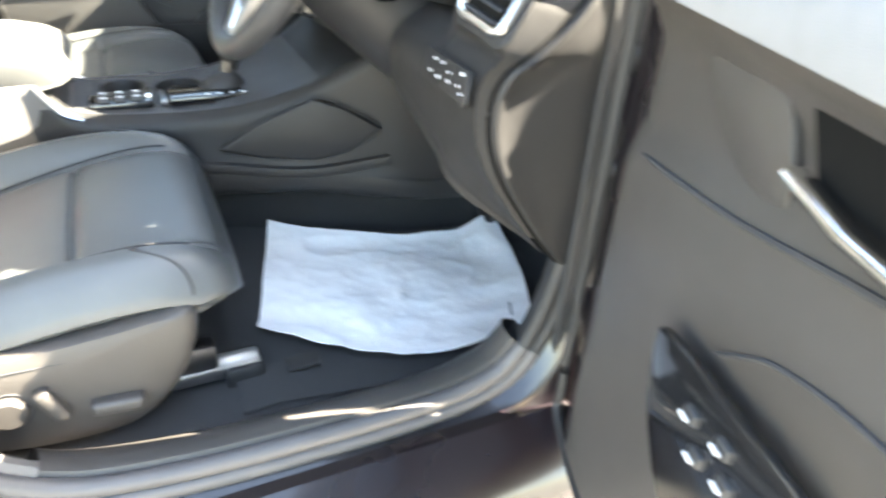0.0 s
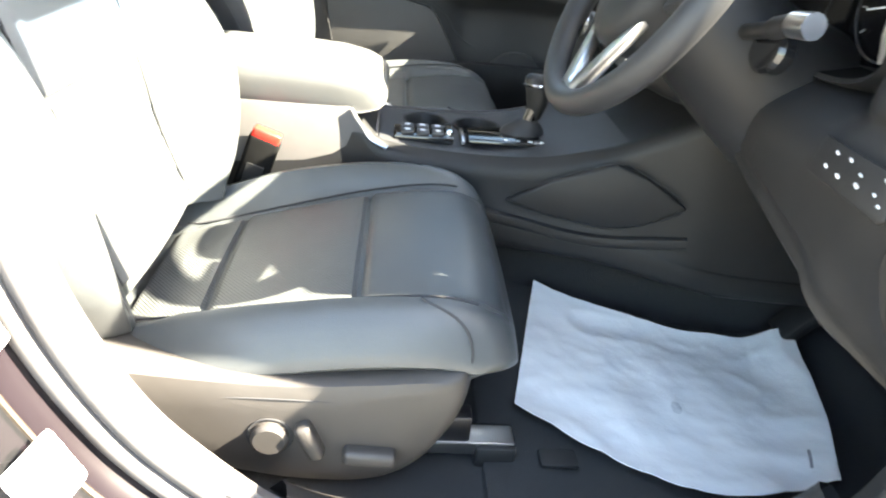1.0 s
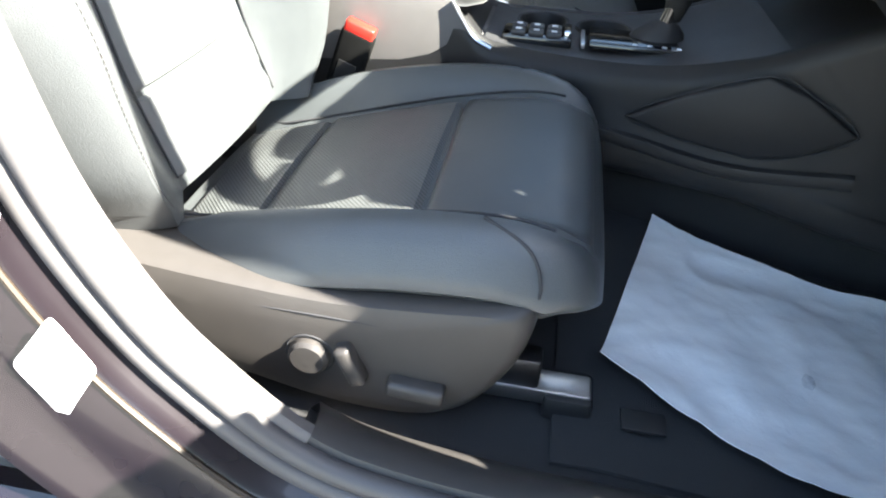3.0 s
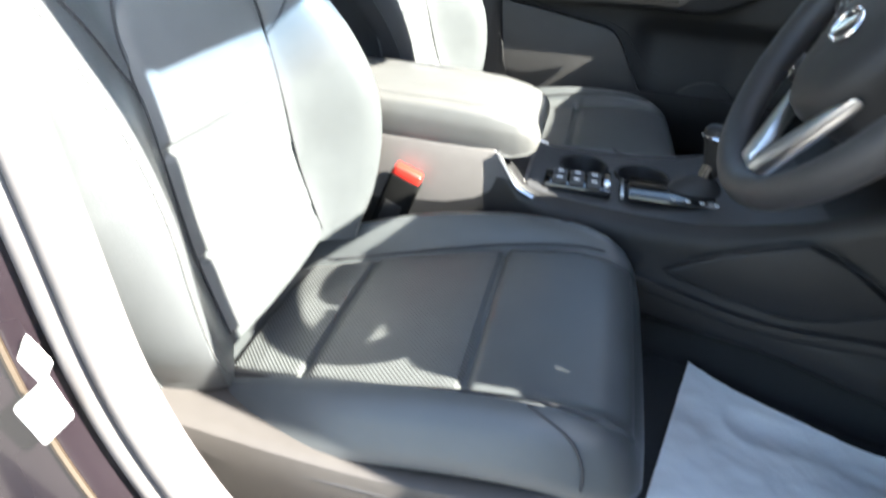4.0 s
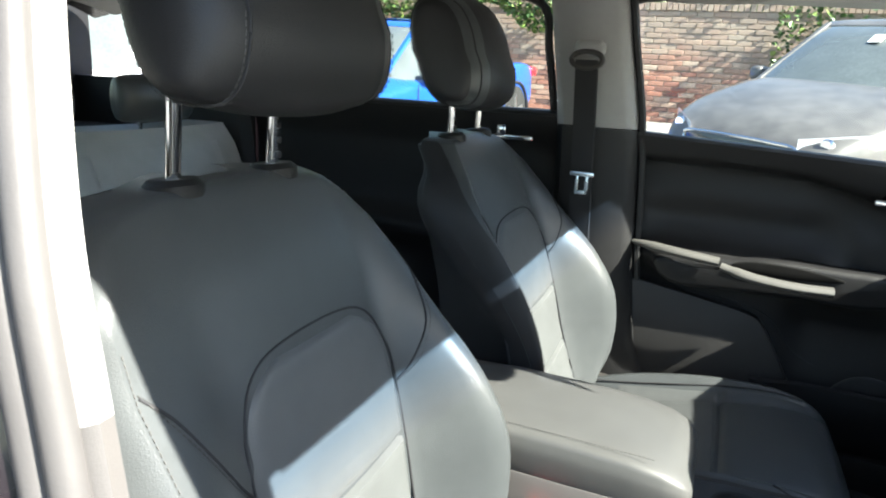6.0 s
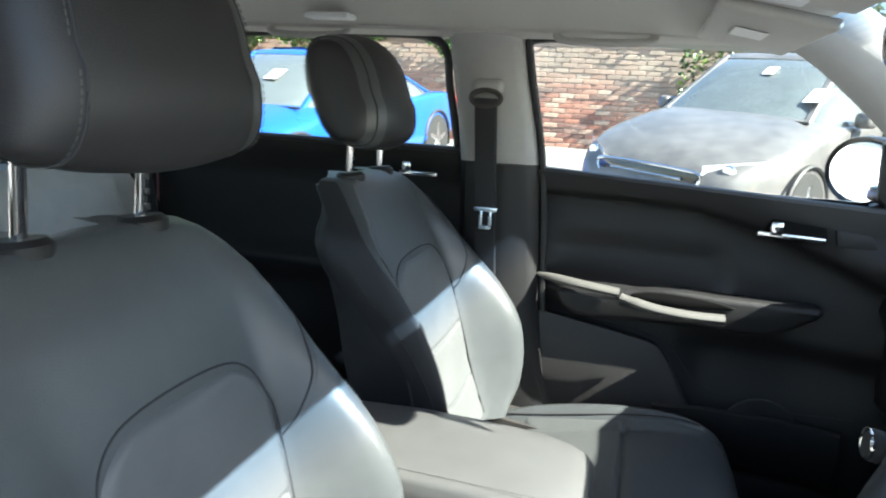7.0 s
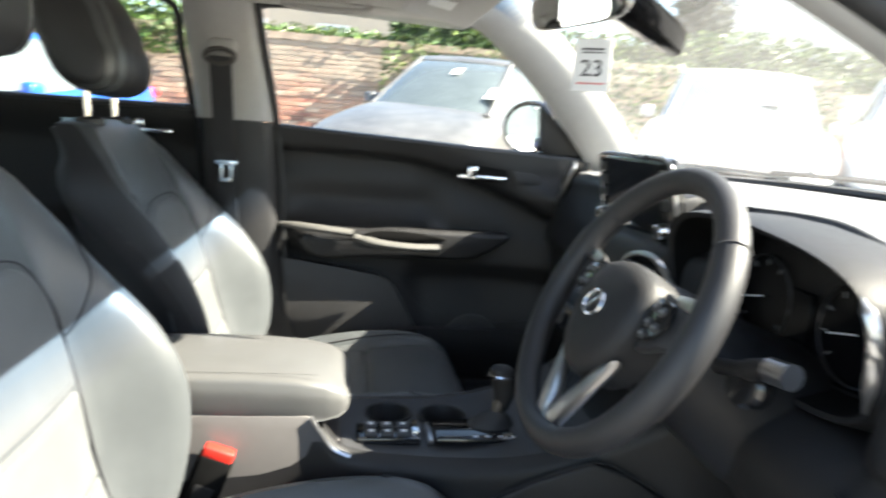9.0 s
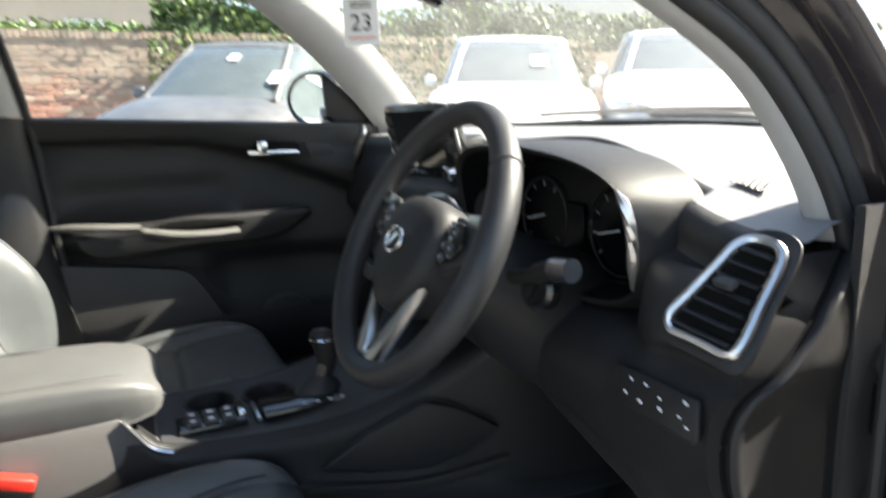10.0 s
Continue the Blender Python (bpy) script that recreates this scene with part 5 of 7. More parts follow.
for sg in (-1, 1):
    wing = [(sg * 0.068, 0.045), (sg * 0.10, 0.042), (sg * 0.158, 0.05), (sg * 0.160, -0.002), (sg * 0.11, -0.012), (sg * 0.074, -0.03)]
    part("spoke", prism([W(r, u, -0.004) for r, u in wing], tuple(wn_ * -0.018), 0.006), PLASTIC_SOFT, wheel)
    part("button_pod", prism([W(r, u, -0.001) for r, u in ((sg * 0.078, 0.036), (sg * 0.112, 0.034), (sg * 0.122, 0.012), (sg * 0.108, -0.008), (sg * 0.084, -0.018))], tuple(wn_ * 0.006), 0.003), PLASTIC_GLOSS, wheel)
    for r, u in ((0.088, 0.024), (0.104, 0.022), (0.090, 0.006), (0.106, 0.004), (0.092, -0.008)):
        part("button", disc(W(sg * r, u, 0.004), tuple(wn_), 0.0058, 0.004, 14, 0.0015), PLASTIC_SOFT, wheel)
        part("legend", disc(W(sg * r, u, 0.0082), tuple(wn_), 0.002, 0.0006, 8), INK_GREY, wheel)
    low = [(sg * 0.044, -0.070), (sg * 0.070, -0.046), (sg * 0.060, -0.075), (sg * 0.026, -0.162), (sg * 0.004, -0.164), (sg * 0.006, -0.138)]
    part("lower_spoke", prism([W(r * 1.0, u, 0.003) for r, u in low], tuple(wn_ * -0.016), 0.005), SILVER, wheel, "satin silver lower spoke")
    wn2 = [(sg * 0.10, 0.046), (sg * 0.158, 0.054), (sg * 0.159, 0.036), (sg * 0.112, 0.034)]
    part("spoke_trim", prism([W(r, u, 0.001) for r, u in wn2], tuple(wn_ * -0.008), 0.002), SILVER, wheel)
part("lower_bridge", prism([W(r, u, 0.002) for r, u in ((-0.022, -0.148), (0.022, -0.148), (0.030, -0.170), (-0.030, -0.170))], tuple(wn_ * -0.016), 0.004), SILVER, wheel)
# column, shroud and stalks
col = thing("steering_column", (0.78, -0.387, 0.9), "dark plastic steering column shroud with two stalks", "steering column")
ax = -wn_
rings = []
for d, ry, rz, dz in ((0.035, 0.05, 0.045, 0.0), (0.05, 0.075, 0.062, -0.004), (0.10, 0.085, 0.075, -0.012), (0.16, 0.09, 0.085, -0.018), (0.24, 0.10, 0.10, -0.02)):
    c = WC + ax * d + V(0, 0, dz)
    rings.append([c + wr * ry * math.cos(a) + wu * rz * math.sin(a) for a in np.linspace(0, 2 * math.pi, 32, endpoint=False)])
part("shroud", loft(rings), PLASTIC, col)
for sg in (-1, 1):
    a = WC + ax * 0.10
    side = 1 if wr.y * sg < 0 else -1
    pts = curve([a + wr * sg * 0.06, a + wr * sg * 0.11 + wu * 0.014, a + wr * sg * 0.150 + wu * 0.030], 6)
    part("stalk", tube(pts, [0.009] * 8 + [0.012] * 5, 10), PLASTIC, col)
    part("stalk_end", tube([pts[-1], pts[-1] + wr * sg * 0.03 + wu * 0.004], 0.0135, 12), SILVER, col, "silver-tipped stalk end")
part("ignition_boss", disc(V(0.772, -0.500, 0.884), (-1, -0.25, 0.15), 0.026, 0.02, 28, 0.005), PLASTIC_GLOSS, col)

# ---------------------------------------------------------------- centre console
CON = [  # x, half width, top
    (-0.28, 0.105, 0.62), (-0.2, 0.11, 0.645), (0.22, 0.112, 0.650), (0.29, 0.114, 0.648), (0.335, 0.124, 0.606), (0.40, 0.138, 0.597), (0.52, 0.150, 0.595), (0.62, 0.165, 0.605), (0.72, 0.180, 0.635), (0.82, 0.205, 0.690), (0.90, 0.225, 0.740), (1.02, 0.235, 0.76), (1.30, 0.235, 0.76),
]
con = thing("centre_console", (0.4, 0, 0.36), "dark plastic centre console between the front seats", "console")
rings = []
for x in np.linspace(-0.28, 1.30, 66):
    w, t = lerp_rows(CON, 2, x)
    dip = 0.004 + 0.075 * sstep(0.33, 0.36, x) * (1 - sstep(0.70, 0.75, x))
    lo = float(np.interp(x, (0.3, 0.55, 0.75, 0.95, 1.3), (0.36, 0.435, 0.425, 0.395, 0.38)))
    prof = [(-w + 0.01, lo), (-w - 0.012, lo + 0.012), (-w - 0.014, lo + 0.05), (-w - 0.006, lo + 0.08 if x > 0.4 else 0.47), (-w, t - 0.05), (-w + 0.002, t - 0.02), (-w + 0.012, t - 0.004), (-w + 0.03, t), (-w * 0.55, t - dip), (0, t - dip)]
    rings.append([V(p.x, p.y, p.z) for p in curve([(x, a, b) for a, b in prof] + [(x, -a, b) for a, b in prof[-2::-1]], 3)])
part("body", loft(rings), PLASTIC, con)
part("tunnel_carpet", loft([[V(x, y, z) for y, z in ((-0.13 - 0.06 * sstep(0.5, 0.9, x), 0.25), (-0.115 - 0.06 * sstep(0.5, 0.9, x), 0.45), (0.115 + 0.06 * sstep(0.5, 0.9, x), 0.45), (0.13 + 0.06 * sstep(0.5, 0.9, x), 0.25))] for x in np.linspace(-0.5, 1.42, 16)]), CARPET, con, "black carpet over the tunnel")
# padded flank with its raised diamond panel on the driver's side
dia = [V(0.562, -0.166, 0.535), V(0.64, -0.178, 0.585), V(0.735, -0.196, 0.628), V(0.79, -0.208, 0.612), V(0.862, -0.228, 0.568), V(0.80, -0.208, 0.520), V(0.74, -0.196, 0.505), V(0.64, -0.180, 0.515)]
part("knee_pad", prism([p + V(0, 0.008, 0) for p in dia], (0.0, -0.014, 0.0), 0.006, 3), PLASTIC, con, "raised soft knee panel")
part("knee_pad_groove", tube(curve([p + V(0, -0.001, 0) for p in dia], 3, True), 0.0013, 6, True), SEAM, con)
part("flank_ridge", tube(curve([V(0.40, -0.150, 0.515), V(0.55, -0.166, 0.500), V(0.72, -0.192, 0.478), V(0.88, -0.228, 0.50)], 6), 0.009, 8, flat=1.4), PLASTIC, con)
# storage box with padded lid
side = [(-0.10, 0.45), (-0.10, 0.664), (0.283, 0.664), (0.297, 0.640), (0.318, 0.612), (0.345, 0.597), (0.345, 0.45)]
part("storage_box", prism([V(x, -0.1135, z) for x, z in side], (0, 0.227, 0), 0.004), PLASTIC_WARM, con, "grey storage box")
rings = []
for x, sx, zt, zb in ((-0.115, 0.80, 0.705, 0.672), (-0.11, 0.93, 0.716, 0.664), (-0.09, 1.0, 0.726, 0.66), (0.05, 1.02, 0.734, 0.656), (0.19, 1.02, 0.733, 0.652), (0.26, 1.01, 0.729, 0.650), (0.305, 0.98, 0.720, 0.652), (0.330, 0.93, 0.708, 0.658), (0.342, 0.85, 0.696, 0.666), (0.346, 0.72, 0.687, 0.674)):
    w = 0.112 * sx
    h_ = zt - zb
    pr = [(-w, zb + 0.45 * h_), (-w * 0.985, zt - 0.28 * h_), (-w * 0.90, zt - 0.09 * h_), (-w * 0.5, zt + 0.002), (0, zt + 0.004), (w * 0.5, zt + 0.002), (w * 0.90, zt - 0.09 * h_), (w * 0.985, zt - 0.28 * h_), (w, zb + 0.45 * h_), (w * 0.97, zb + 0.08 * h_), (w * 0.88, zb), (0, zb), (-w * 0.88, zb), (-w * 0.97, zb + 0.08 * h_)]
    rings.append([V(p.x, p.y, p.z) for p in curve([(x, a, b) for a, b in pr], 4, True)])
lid = part("armrest_lid", loft(rings), LEATHER_LID, con, "padded leather armrest lid")
part("lid_stitching", stitches([V(x, -0.098, 0.7275 + 0.003 * math.sin((x + 0.1) * 7)) for x in np.linspace(-0.09, 0.29, 20)]), THREAD, lid)
part("lid_underside", rbox(V(0.09, 0, 0.656), (0.40, 0.19, 0.02), 0.006), PLASTIC, con)
for sg in (-1, 1):
    part("chrome_strip", tube(curve([V(0.285, sg * 0.112, 0.662), V(0.300, sg * 0.114, 0.640), V(0.322, sg * 0.118, 0.612), V(0.350, sg * 0.124, 0.600)], 6), 0.0055, 8, flat=0.6), SILVER, con, "satin silver edge strip")
# tray, cup holders, switches, selector
CUPS = ((0.420, 0.046, 0.040), (0.523, 0.036, 0.043))
pz = lambda x: lerp_rows(CON, 2, x)[1] + 0.0015
pw = lambda x: lerp_rows(CON, 2, x)[0] - 0.024
pb = bmesh.new()
edges = []
outer = [(x, -pw(x)) for x in np.linspace(0.335, 0.76, 26)] + [(x, pw(x)) for x in np.linspace(0.76, 0.335, 26)]
for loop in [outer] + [[(cx + r * math.cos(a), cy + r * math.sin(a)) for a in np.linspace(0, 2 * math.pi, 36, endpoint=False)] for cx, cy, r in CUPS]:
    vs_ = [pb.verts.new(V(x, y, pz(x))) for x, y in loop]
    edges += [pb.edges.new((vs_[k - 1], vs_[k])) for k in range(len(vs_))]
bmesh.ops.triangle_fill(pb, edges=edges, use_beauty=True, use_dissolve=False)
part("top_plate", pb, PLASTIC_SOFT, con, "dark tray with two cup holders")
for cx, cy, r in CUPS:
    z = pz(cx)
    circ = lambda rr, zz: [V(cx + rr * math.cos(a), cy + rr * math.sin(a), zz) for a in np.linspace(0, 2 * math.pi, 36, endpoint=False)]
    part("cup_holder", loft([circ(r + 0.006, z), circ(r + 0.004, z + 0.004), circ(r, z + 0.003), circ(r - 0.003, z - 0.005), circ(r - 0.006, z - 0.06), circ(r - 0.03, z - 0.061)], True, False), PLASTIC, con, "round cup holder")
    part("cup_floor", disc(V(cx, cy, z - 0.064), (0, 0, 1), r - 0.004, 0.004), MATT_BLACK, con)
sw = part("switch_bank", rbox(V(0.415, -0.05, 0.603), (0.11, 0.062, 0.014), 0.004), PLASTIC_GLOSS, con, "bank of grey console switches")
for i in range(3):
    for j in range(2):
        part("switch", rbox(V(0.385 + 0.028 * i, -0.064 + 0.028 * j, 0.612), (0.023, 0.023, 0.008), 0.003), PLASTIC_SOFT, sw)
        part("legend", rbox(V(0.385 + 0.028 * i, -0.064 + 0.028 * j, 0.6165), (0.009, 0.008, 0.0008), 0, 1), INK_WHITE, sw)
part("brake_switch", rbox(V(0.462, -0.047, 0.613), (0.012, 0.05, 0.012), 0.003), CHROME, con, "bright parking brake switch")
part("selector_plate_edge", rbox(V(0.487, -0.047, 0.604), (0.006, 0.072, 0.008), 0.001), SILVER, con)
part("selector_plate", rbox(V(0.585, -0.045, 0.607), (0.18, 0.082, 0.012), 0.006), PLASTIC_GLOSS, con)
boot = [[V(0.60 + s_ * 0.045 * math.cos(a) + dx, -0.028 + s_ * 0.030 * math.sin(a), z) for a in np.linspace(0, 2 * math.pi, 24, endpoint=False)] for s_, z, dx in ((1.0, 0.608, 0.0), (0.85, 0.622, 0.003), (0.6, 0.632, 0.006), (0.35, 0.640, 0.008))]
sel = thing("gear_selector", (0.6, -0.028, 0.606), "automatic gear selector with a leather knob and chrome trim", "gear lever")
part("boot", loft(boot), LEATHER_DARK, sel)
part("shaft", tube([V(0.608, -0.028, 0.625), V(0.620, -0.026, 0.675)], 0.012, 12), PLASTIC_GLOSS, sel)
part("knob", loft([[V(0.622 + 0.024 * r * math.cos(a) + dx, -0.025 + 0.02 * r * math.sin(a), z) for a in np.linspace(0, 2 * math.pi, 24, endpoint=False)] for r, z, dx in ((0.55, 0.640, -0.004), (0.66, 0.652, -0.002), (0.80, 0.668, 0), (0.94, 0.690, -0.001), (1.0, 0.704, -0.004), (0.90, 0.716, -0.007), (0.6, 0.722, -0.009), (0.2, 0.724, -0.010))]), PLASTIC, sel)
part("knob_cap", tube([V(0.622 + 0.0245 * math.cos(a) - 0.004, -0.025 + 0.0200 * math.sin(a), 0.706) for a in np.linspace(0, 2 * math.pi, 24, endpoint=False)], 0.0036, 6, True), CHROME, sel, "chrome collar")
for k in range(4):
    part("position_mark", rbox(V(0.565 + 0.022 * k, -0.079, 0.6135), (0.007, 0.005, 0.001), 0, 1), INK_WHITE, sel)

# ---------------------------------------------------------------- floor
mat_t = thing("floor_mat", (0.8, -0.42, 0.35), "black carpet mat in the driver's footwell", "floor mat")
part("carpet", sheet(lambda u, v: V(0.50 + 0.72 * u, -0.67 + 0.46 * v, floor_z(0.50 + 0.72 * u) + 0.008), 30, 6, (0, 0, -0.006)), CARPET, mat_t)
part("fixing", rbox(V(0.60, -0.60, 0.362), (0.05, 0.03, 0.006), 0.002), PLASTIC, mat_t)
lone("floor_mat", sheet(lambda u, v: V(0.50 + 0.70 * u, 0.21 + 0.46 * v, floor_z(0.50 + 0.70 * u) + 0.008), 30, 6, (0, 0, -0.006)), CARPET, "black carpet mat in the passenger footwell", "floor mat")


def paper_pt(u, v):
    """u forwards, v from the door to the console."""
    a, b, c, d = V(0.550, -0.520, 0), V(1.021, -0.588, 0), V(1.130, -0.228, 0), V(0.640, -0.163, 0)
    p = a.lerp(b, u).lerp(d.lerp(c, u), v)
    p.y -= 0.085 * math.sin(math.pi * u) ** 1.2 * (1 - v) ** 1.5 + 0.055 * math.sin(math.pi * u) * v ** 1.5
    p.x += 0.02 * math.sin(math.pi * v) * u
    n = noise.noise(V(p.x * 7, p.y * 7, 3)) * 0.006 - abs(noise.noise(V(p.x * 11 + 5, p.y * 13, 1))) * 0.010 - abs(noise.noise(V(p.x * 26 + 2, p.y * 31, 4))) * 0.0022
    lift = 0.012 * (max(0, abs(2 * v - 1) - 0.6) / 0.4) ** 2 + 0.02 * max(0, u - 0.8) / 0.2 * v
    p.z = floor_z(p.x) + 0.021 + n + lift
    return p


pp = thing("paper_mat", (0.85, -0.4, 0.34), "crumpled white paper mat lying in the driver's footwell", "paper mat")
part("paper_sheet", sheet(paper_pt, 80, 60, (0, 0, -0.0012)), PAPER, pp)
part("smudge", sheet(lambda u, v: paper_pt(0.47 + 0.035 * (u - 0.5) * math.cos(2 * v - 1), 0.36 + 0.06 * v) + V(0, 0, 0.0011), 5, 8), mat("grey_smudge", (0.66, 0.67, 0.68), 0.9, vary=0.35, scale=160, bump=0.0), pp, "small grey footprint smudge")
part("print_mark", sheet(lambda u, v: paper_pt(0.90 + 0.012 * u, 0.10 + 0.10 * v) + V(0, 0, 0.0012), 3, 12), INK_GREY, pp, "small grey printed mark")
for z0, y0, w, h, nm in ((0.42, -0.33, 0.05, 0.07, "accelerator_pedal"), (0.50, -0.44, 0.10, 0.07, "brake_pedal")):
    pd = thing(nm, (1.16, y0, 0.3), "black rubber pedal in the driver's footwell", "pedal", "pedals")
    yy = -0.56 if nm.startswith("acc") else -0.44
    part("pad", rbox(V(1.17, yy, z0), (0.022, w, 0.14 if w < 0.06 else h), 0.006, 2, Euler((0, radians(-28), 0)).to_matrix()), RUBBER, pd)
    part("arm", tube([V(1.19, yy, z0 + 0.02), V(1.26, yy, z0 + 0.2)], 0.011, 8), STEEL, pd)
fr = lone("foot_rest", prism([V(1.12, -0.26, 0.31), V(1.12, -0.20, 0.31), V(1.28, -0.20, 0.50), V(1.28, -0.26, 0.50)], (-0.02, 0, 0.02), 0.006), PLASTIC, "ribbed black foot rest beside the console", "foot rest")

# ---------------------------------------------------------------- belts
def buckle(yc, x, tilt):
    b = thing("belt_buckle", (x, yc, 0.45), "black seat belt buckle with a red release button", "belt buckle", "belt buckles")
    d = V(math.sin(radians(tilt)), 0, math.cos(radians(tilt)))
    part("stalk", tube([V(x, yc, 0.45), V(x, yc, 0.45) + d * 0.09], 0.011, 8, flat=1.6), BELT, b)
    rot = Euler((0, radians(tilt), 0)).to_matrix()
    # Case in the deepest black, which takes its shade into the colour
    part("case", rbox(V(x, yc, 0.45) + d * 0.112, (0.054, 0.026, 0.108), 0.007, 3, rot), MATT_BLACK, b)
    part("buckle_slot", rbox(V(x, yc - 0.0135, 0.45) + d * 0.09, (0.030, 0.002, 0.05), 0.001, 1, rot), PLASTIC, b)
    part("release_button", rbox(V(x, yc - 0.001, 0.45) + d * 0.168, (0.048, 0.022, 0.022), 0.004, 3, rot), RED, b, "red release button")
    part("anchor", rbox(V(x - 0.03, yc, 0.47), (0.05, 0.02, 0.03), 0.005, 2, rot), STICKER, b)
    return b


buckle(-0.128, 0.088, 20)
buckle(0.135, 0.105, 12)
belt = thing("seat_belt", (0.02, 0.62, 1.0), "black seat belt with a steel tongue hanging on the centre pillar", "seat belt")
part("height_adjuster", rbox(V(0.014, 0.583, 1.287), (0.068, 0.035, 0.036), 0.014, 3), PLASTIC_GREY, belt, "pale grey height adjuster")
part("guide_ring", tube([V(0.012 + 0.034 * math.cos(a), 0.567, 1.262 + 0.018 * math.sin(a)) for a in np.linspace(0, 2 * math.pi, 24, endpoint=False)], 0.006, 8, True, up=(0, 1, 0)), PLASTIC_SIDE, belt)
part("webbing", sheet(lambda u, v: V(-0.012 + 0.048 * u + 0.03 * v, 0.562 + 0.058 * min(1, v * 1.6), 1.262 - 0.82 * v), 2, 20, (0.001, 0.002, 0)), BELT, belt)
part("webbing_return", sheet(lambda u, v: V(-0.012 + 0.048 * u + 0.028 * v, 0.572 + 0.063 * min(1, v * 1.6), 1.262 - 0.82 * v), 2, 20, (0.001, 0.002, 0)), BELT, belt)
part("tongue_top", rbox(V(0.025, 0.585, 1.010), (0.058, 0.010, 0.012), 0.003), BLUE_STEEL, belt, "bright steel tongue")
for dx in (-0.016, 0.016):
    part("tongue_leg", rbox(V(0.026 + dx * 0.7, 0.585, 0.987), (0.008, 0.008, 0.044), 0.002), BLUE_STEEL, belt)
part("tongue_foot", rbox(V(0.026, 0.585, 0.967), (0.030, 0.008, 0.009), 0.002), BLUE_STEEL, belt)

# ---------------------------------------------------------------- rear bench
bench = thing("rear_bench", (-0.95, 0, 0.4), "leather rear bench with a fold-down centre panel, daylight in its pale grey", "rear bench")


def bench_x(z, y):
    return -0.82 - 0.42 * (z - 0.55) + 0.018 * math.cos((y + 0.33) * 9) + 0.02 * (z > 2)


part("backrest", sheet(lambda u, v: V(bench_x(0.50 + 0.54 * v, -0.64 + 1.28 * u) - 0.05 * max(0, v - 0.9) * 10 * 0.4, -0.64 + 1.28 * u, 0.50 + 0.54 * v), 50, 20, (-0.12, 0, 0.0)), LEATHER_REAR, bench)
part("centre_panel", pad(lambda z, v: V(bench_x(z, -0.12 + 0.26 * v) + 0.006, -0.12 + 0.26 * v, z), V(1, 0, 0.3), 0.56, 0.99, 14, 12, 0.014), LEATHER_REAR, bench)
for y0 in (-0.56, 0.18):
    part("back_panel", pad(lambda z, v: V(bench_x(z, y0 + 0.38 * v) + 0.004, y0 + 0.38 * v, z), V(1, 0, 0.3), 0.58, 1.0, 14, 14, 0.012), LEATHER_REAR, bench)
part("cushion", loft([[V(x, y, z) for y, z in ((-0.62, 0.38), (-0.63, zt - 0.02), (-0.58, zt), (0, zt + 0.006), (0.58, zt), (0.63, zt - 0.02), (0.62, 0.38))] for x, zt in ((-0.88, 0.54), (-0.7, 0.55), (-0.5, 0.57), (-0.40, 0.565), (-0.37, 0.53))]), LEATHER_REAR, bench)
for y0 in (-0.36, 0.0, 0.36):
    rr = []
    for k in range(15):
        a = math.pi * k / 14
        v = -math.cos(a) * 0.115
        r = max(0.03, math.sin(a)) ** 0.45
        rr.append([V(-1.035 + 0.05 * r * math.cos(b), y0 + v, 1.115 + 0.06 * (0.7 + 0.3 * r) * math.sin(b)) for b in np.linspace(0, 2 * math.pi, 20, endpoint=False)])
    part("head_restraint", loft(rr), LEATHER, bench, "dark padded head restraint")
    for sg in (-1, 1):
        part("post", tube([V(-1.035, y0 + sg * 0.05, 1.0), V(-1.035, y0 + sg * 0.05, 1.08)], 0.006, 8), CHROME, bench)
part("pull_strap", rbox(V(-0.93, 0.01, 0.915), (0.02, 0.035, 0.012), 0.003), SEAM, bench)
lone("parcel_cover", rbox(V(-1.32, 0, 1.0), (0.5, 1.16, 0.02), 0.006), CARPET, "black luggage cover behind the rear bench", "luggage cover")
lone("rear_belt", sheet(lambda u, v: V(-0.90 - 0.10 * v + 0.045 * u, 0.60 - 0.02 * v, 0.62 + 0.72 * v), 2, 10, (0.0, 0.002, 0)), BELT, "black rear seat belt hanging beside the bench", "seat belt")

# ---------------------------------------------------------------- overhead
mirr = thing("rear_view_mirror", (0.690, 0.0, 1.353), "black framed rear-view mirror with a tinted sensor housing", "mirror")
mt = V(0.30, -0.954, 0).normalized()
mn = V(-0.94, -0.29, -0.19).normalized()
mu = mt.cross(mn).normalized()
mu = mu if mu.z > 0 else -mu
out = []
for k in range(36):
    a = 2 * math.pi * k / 36
    c, s_ = math.cos(a), math.sin(a)
    out.append((abs(c) ** 0.45 * (1 if c > 0 else -1) * 0.130 * (1 - 0.04 * s_), abs(s_) ** 0.5 * (1 if s_ > 0 else -1) * 0.0375))
MC = V(0.690, 0.0, 1.353)
part("housing", loft([[MC + mt * a * s_ + mu * b * s_ + mn * n for a, b in out] for s_, n in ((0.5, -0.035), (0.9, -0.022), (1.0, -0.004), (1.0, 0.004), (0.96, 0.008))]), PLASTIC_GLOSS, mirr)
part("glass", loft([[MC + mt * a * s_ + mu * b * s_ + mn * n for a, b in out] for s_, n in ((0.93, 0.007), (0.925, 0.0092))]), MIRROR, mirr, "silvered mirror glass")
part("arm", tube([MC - mn * 0.03, V(0.75, 0.0, 1.385)], 0.013, 8), PLASTIC_GLOSS, mirr)
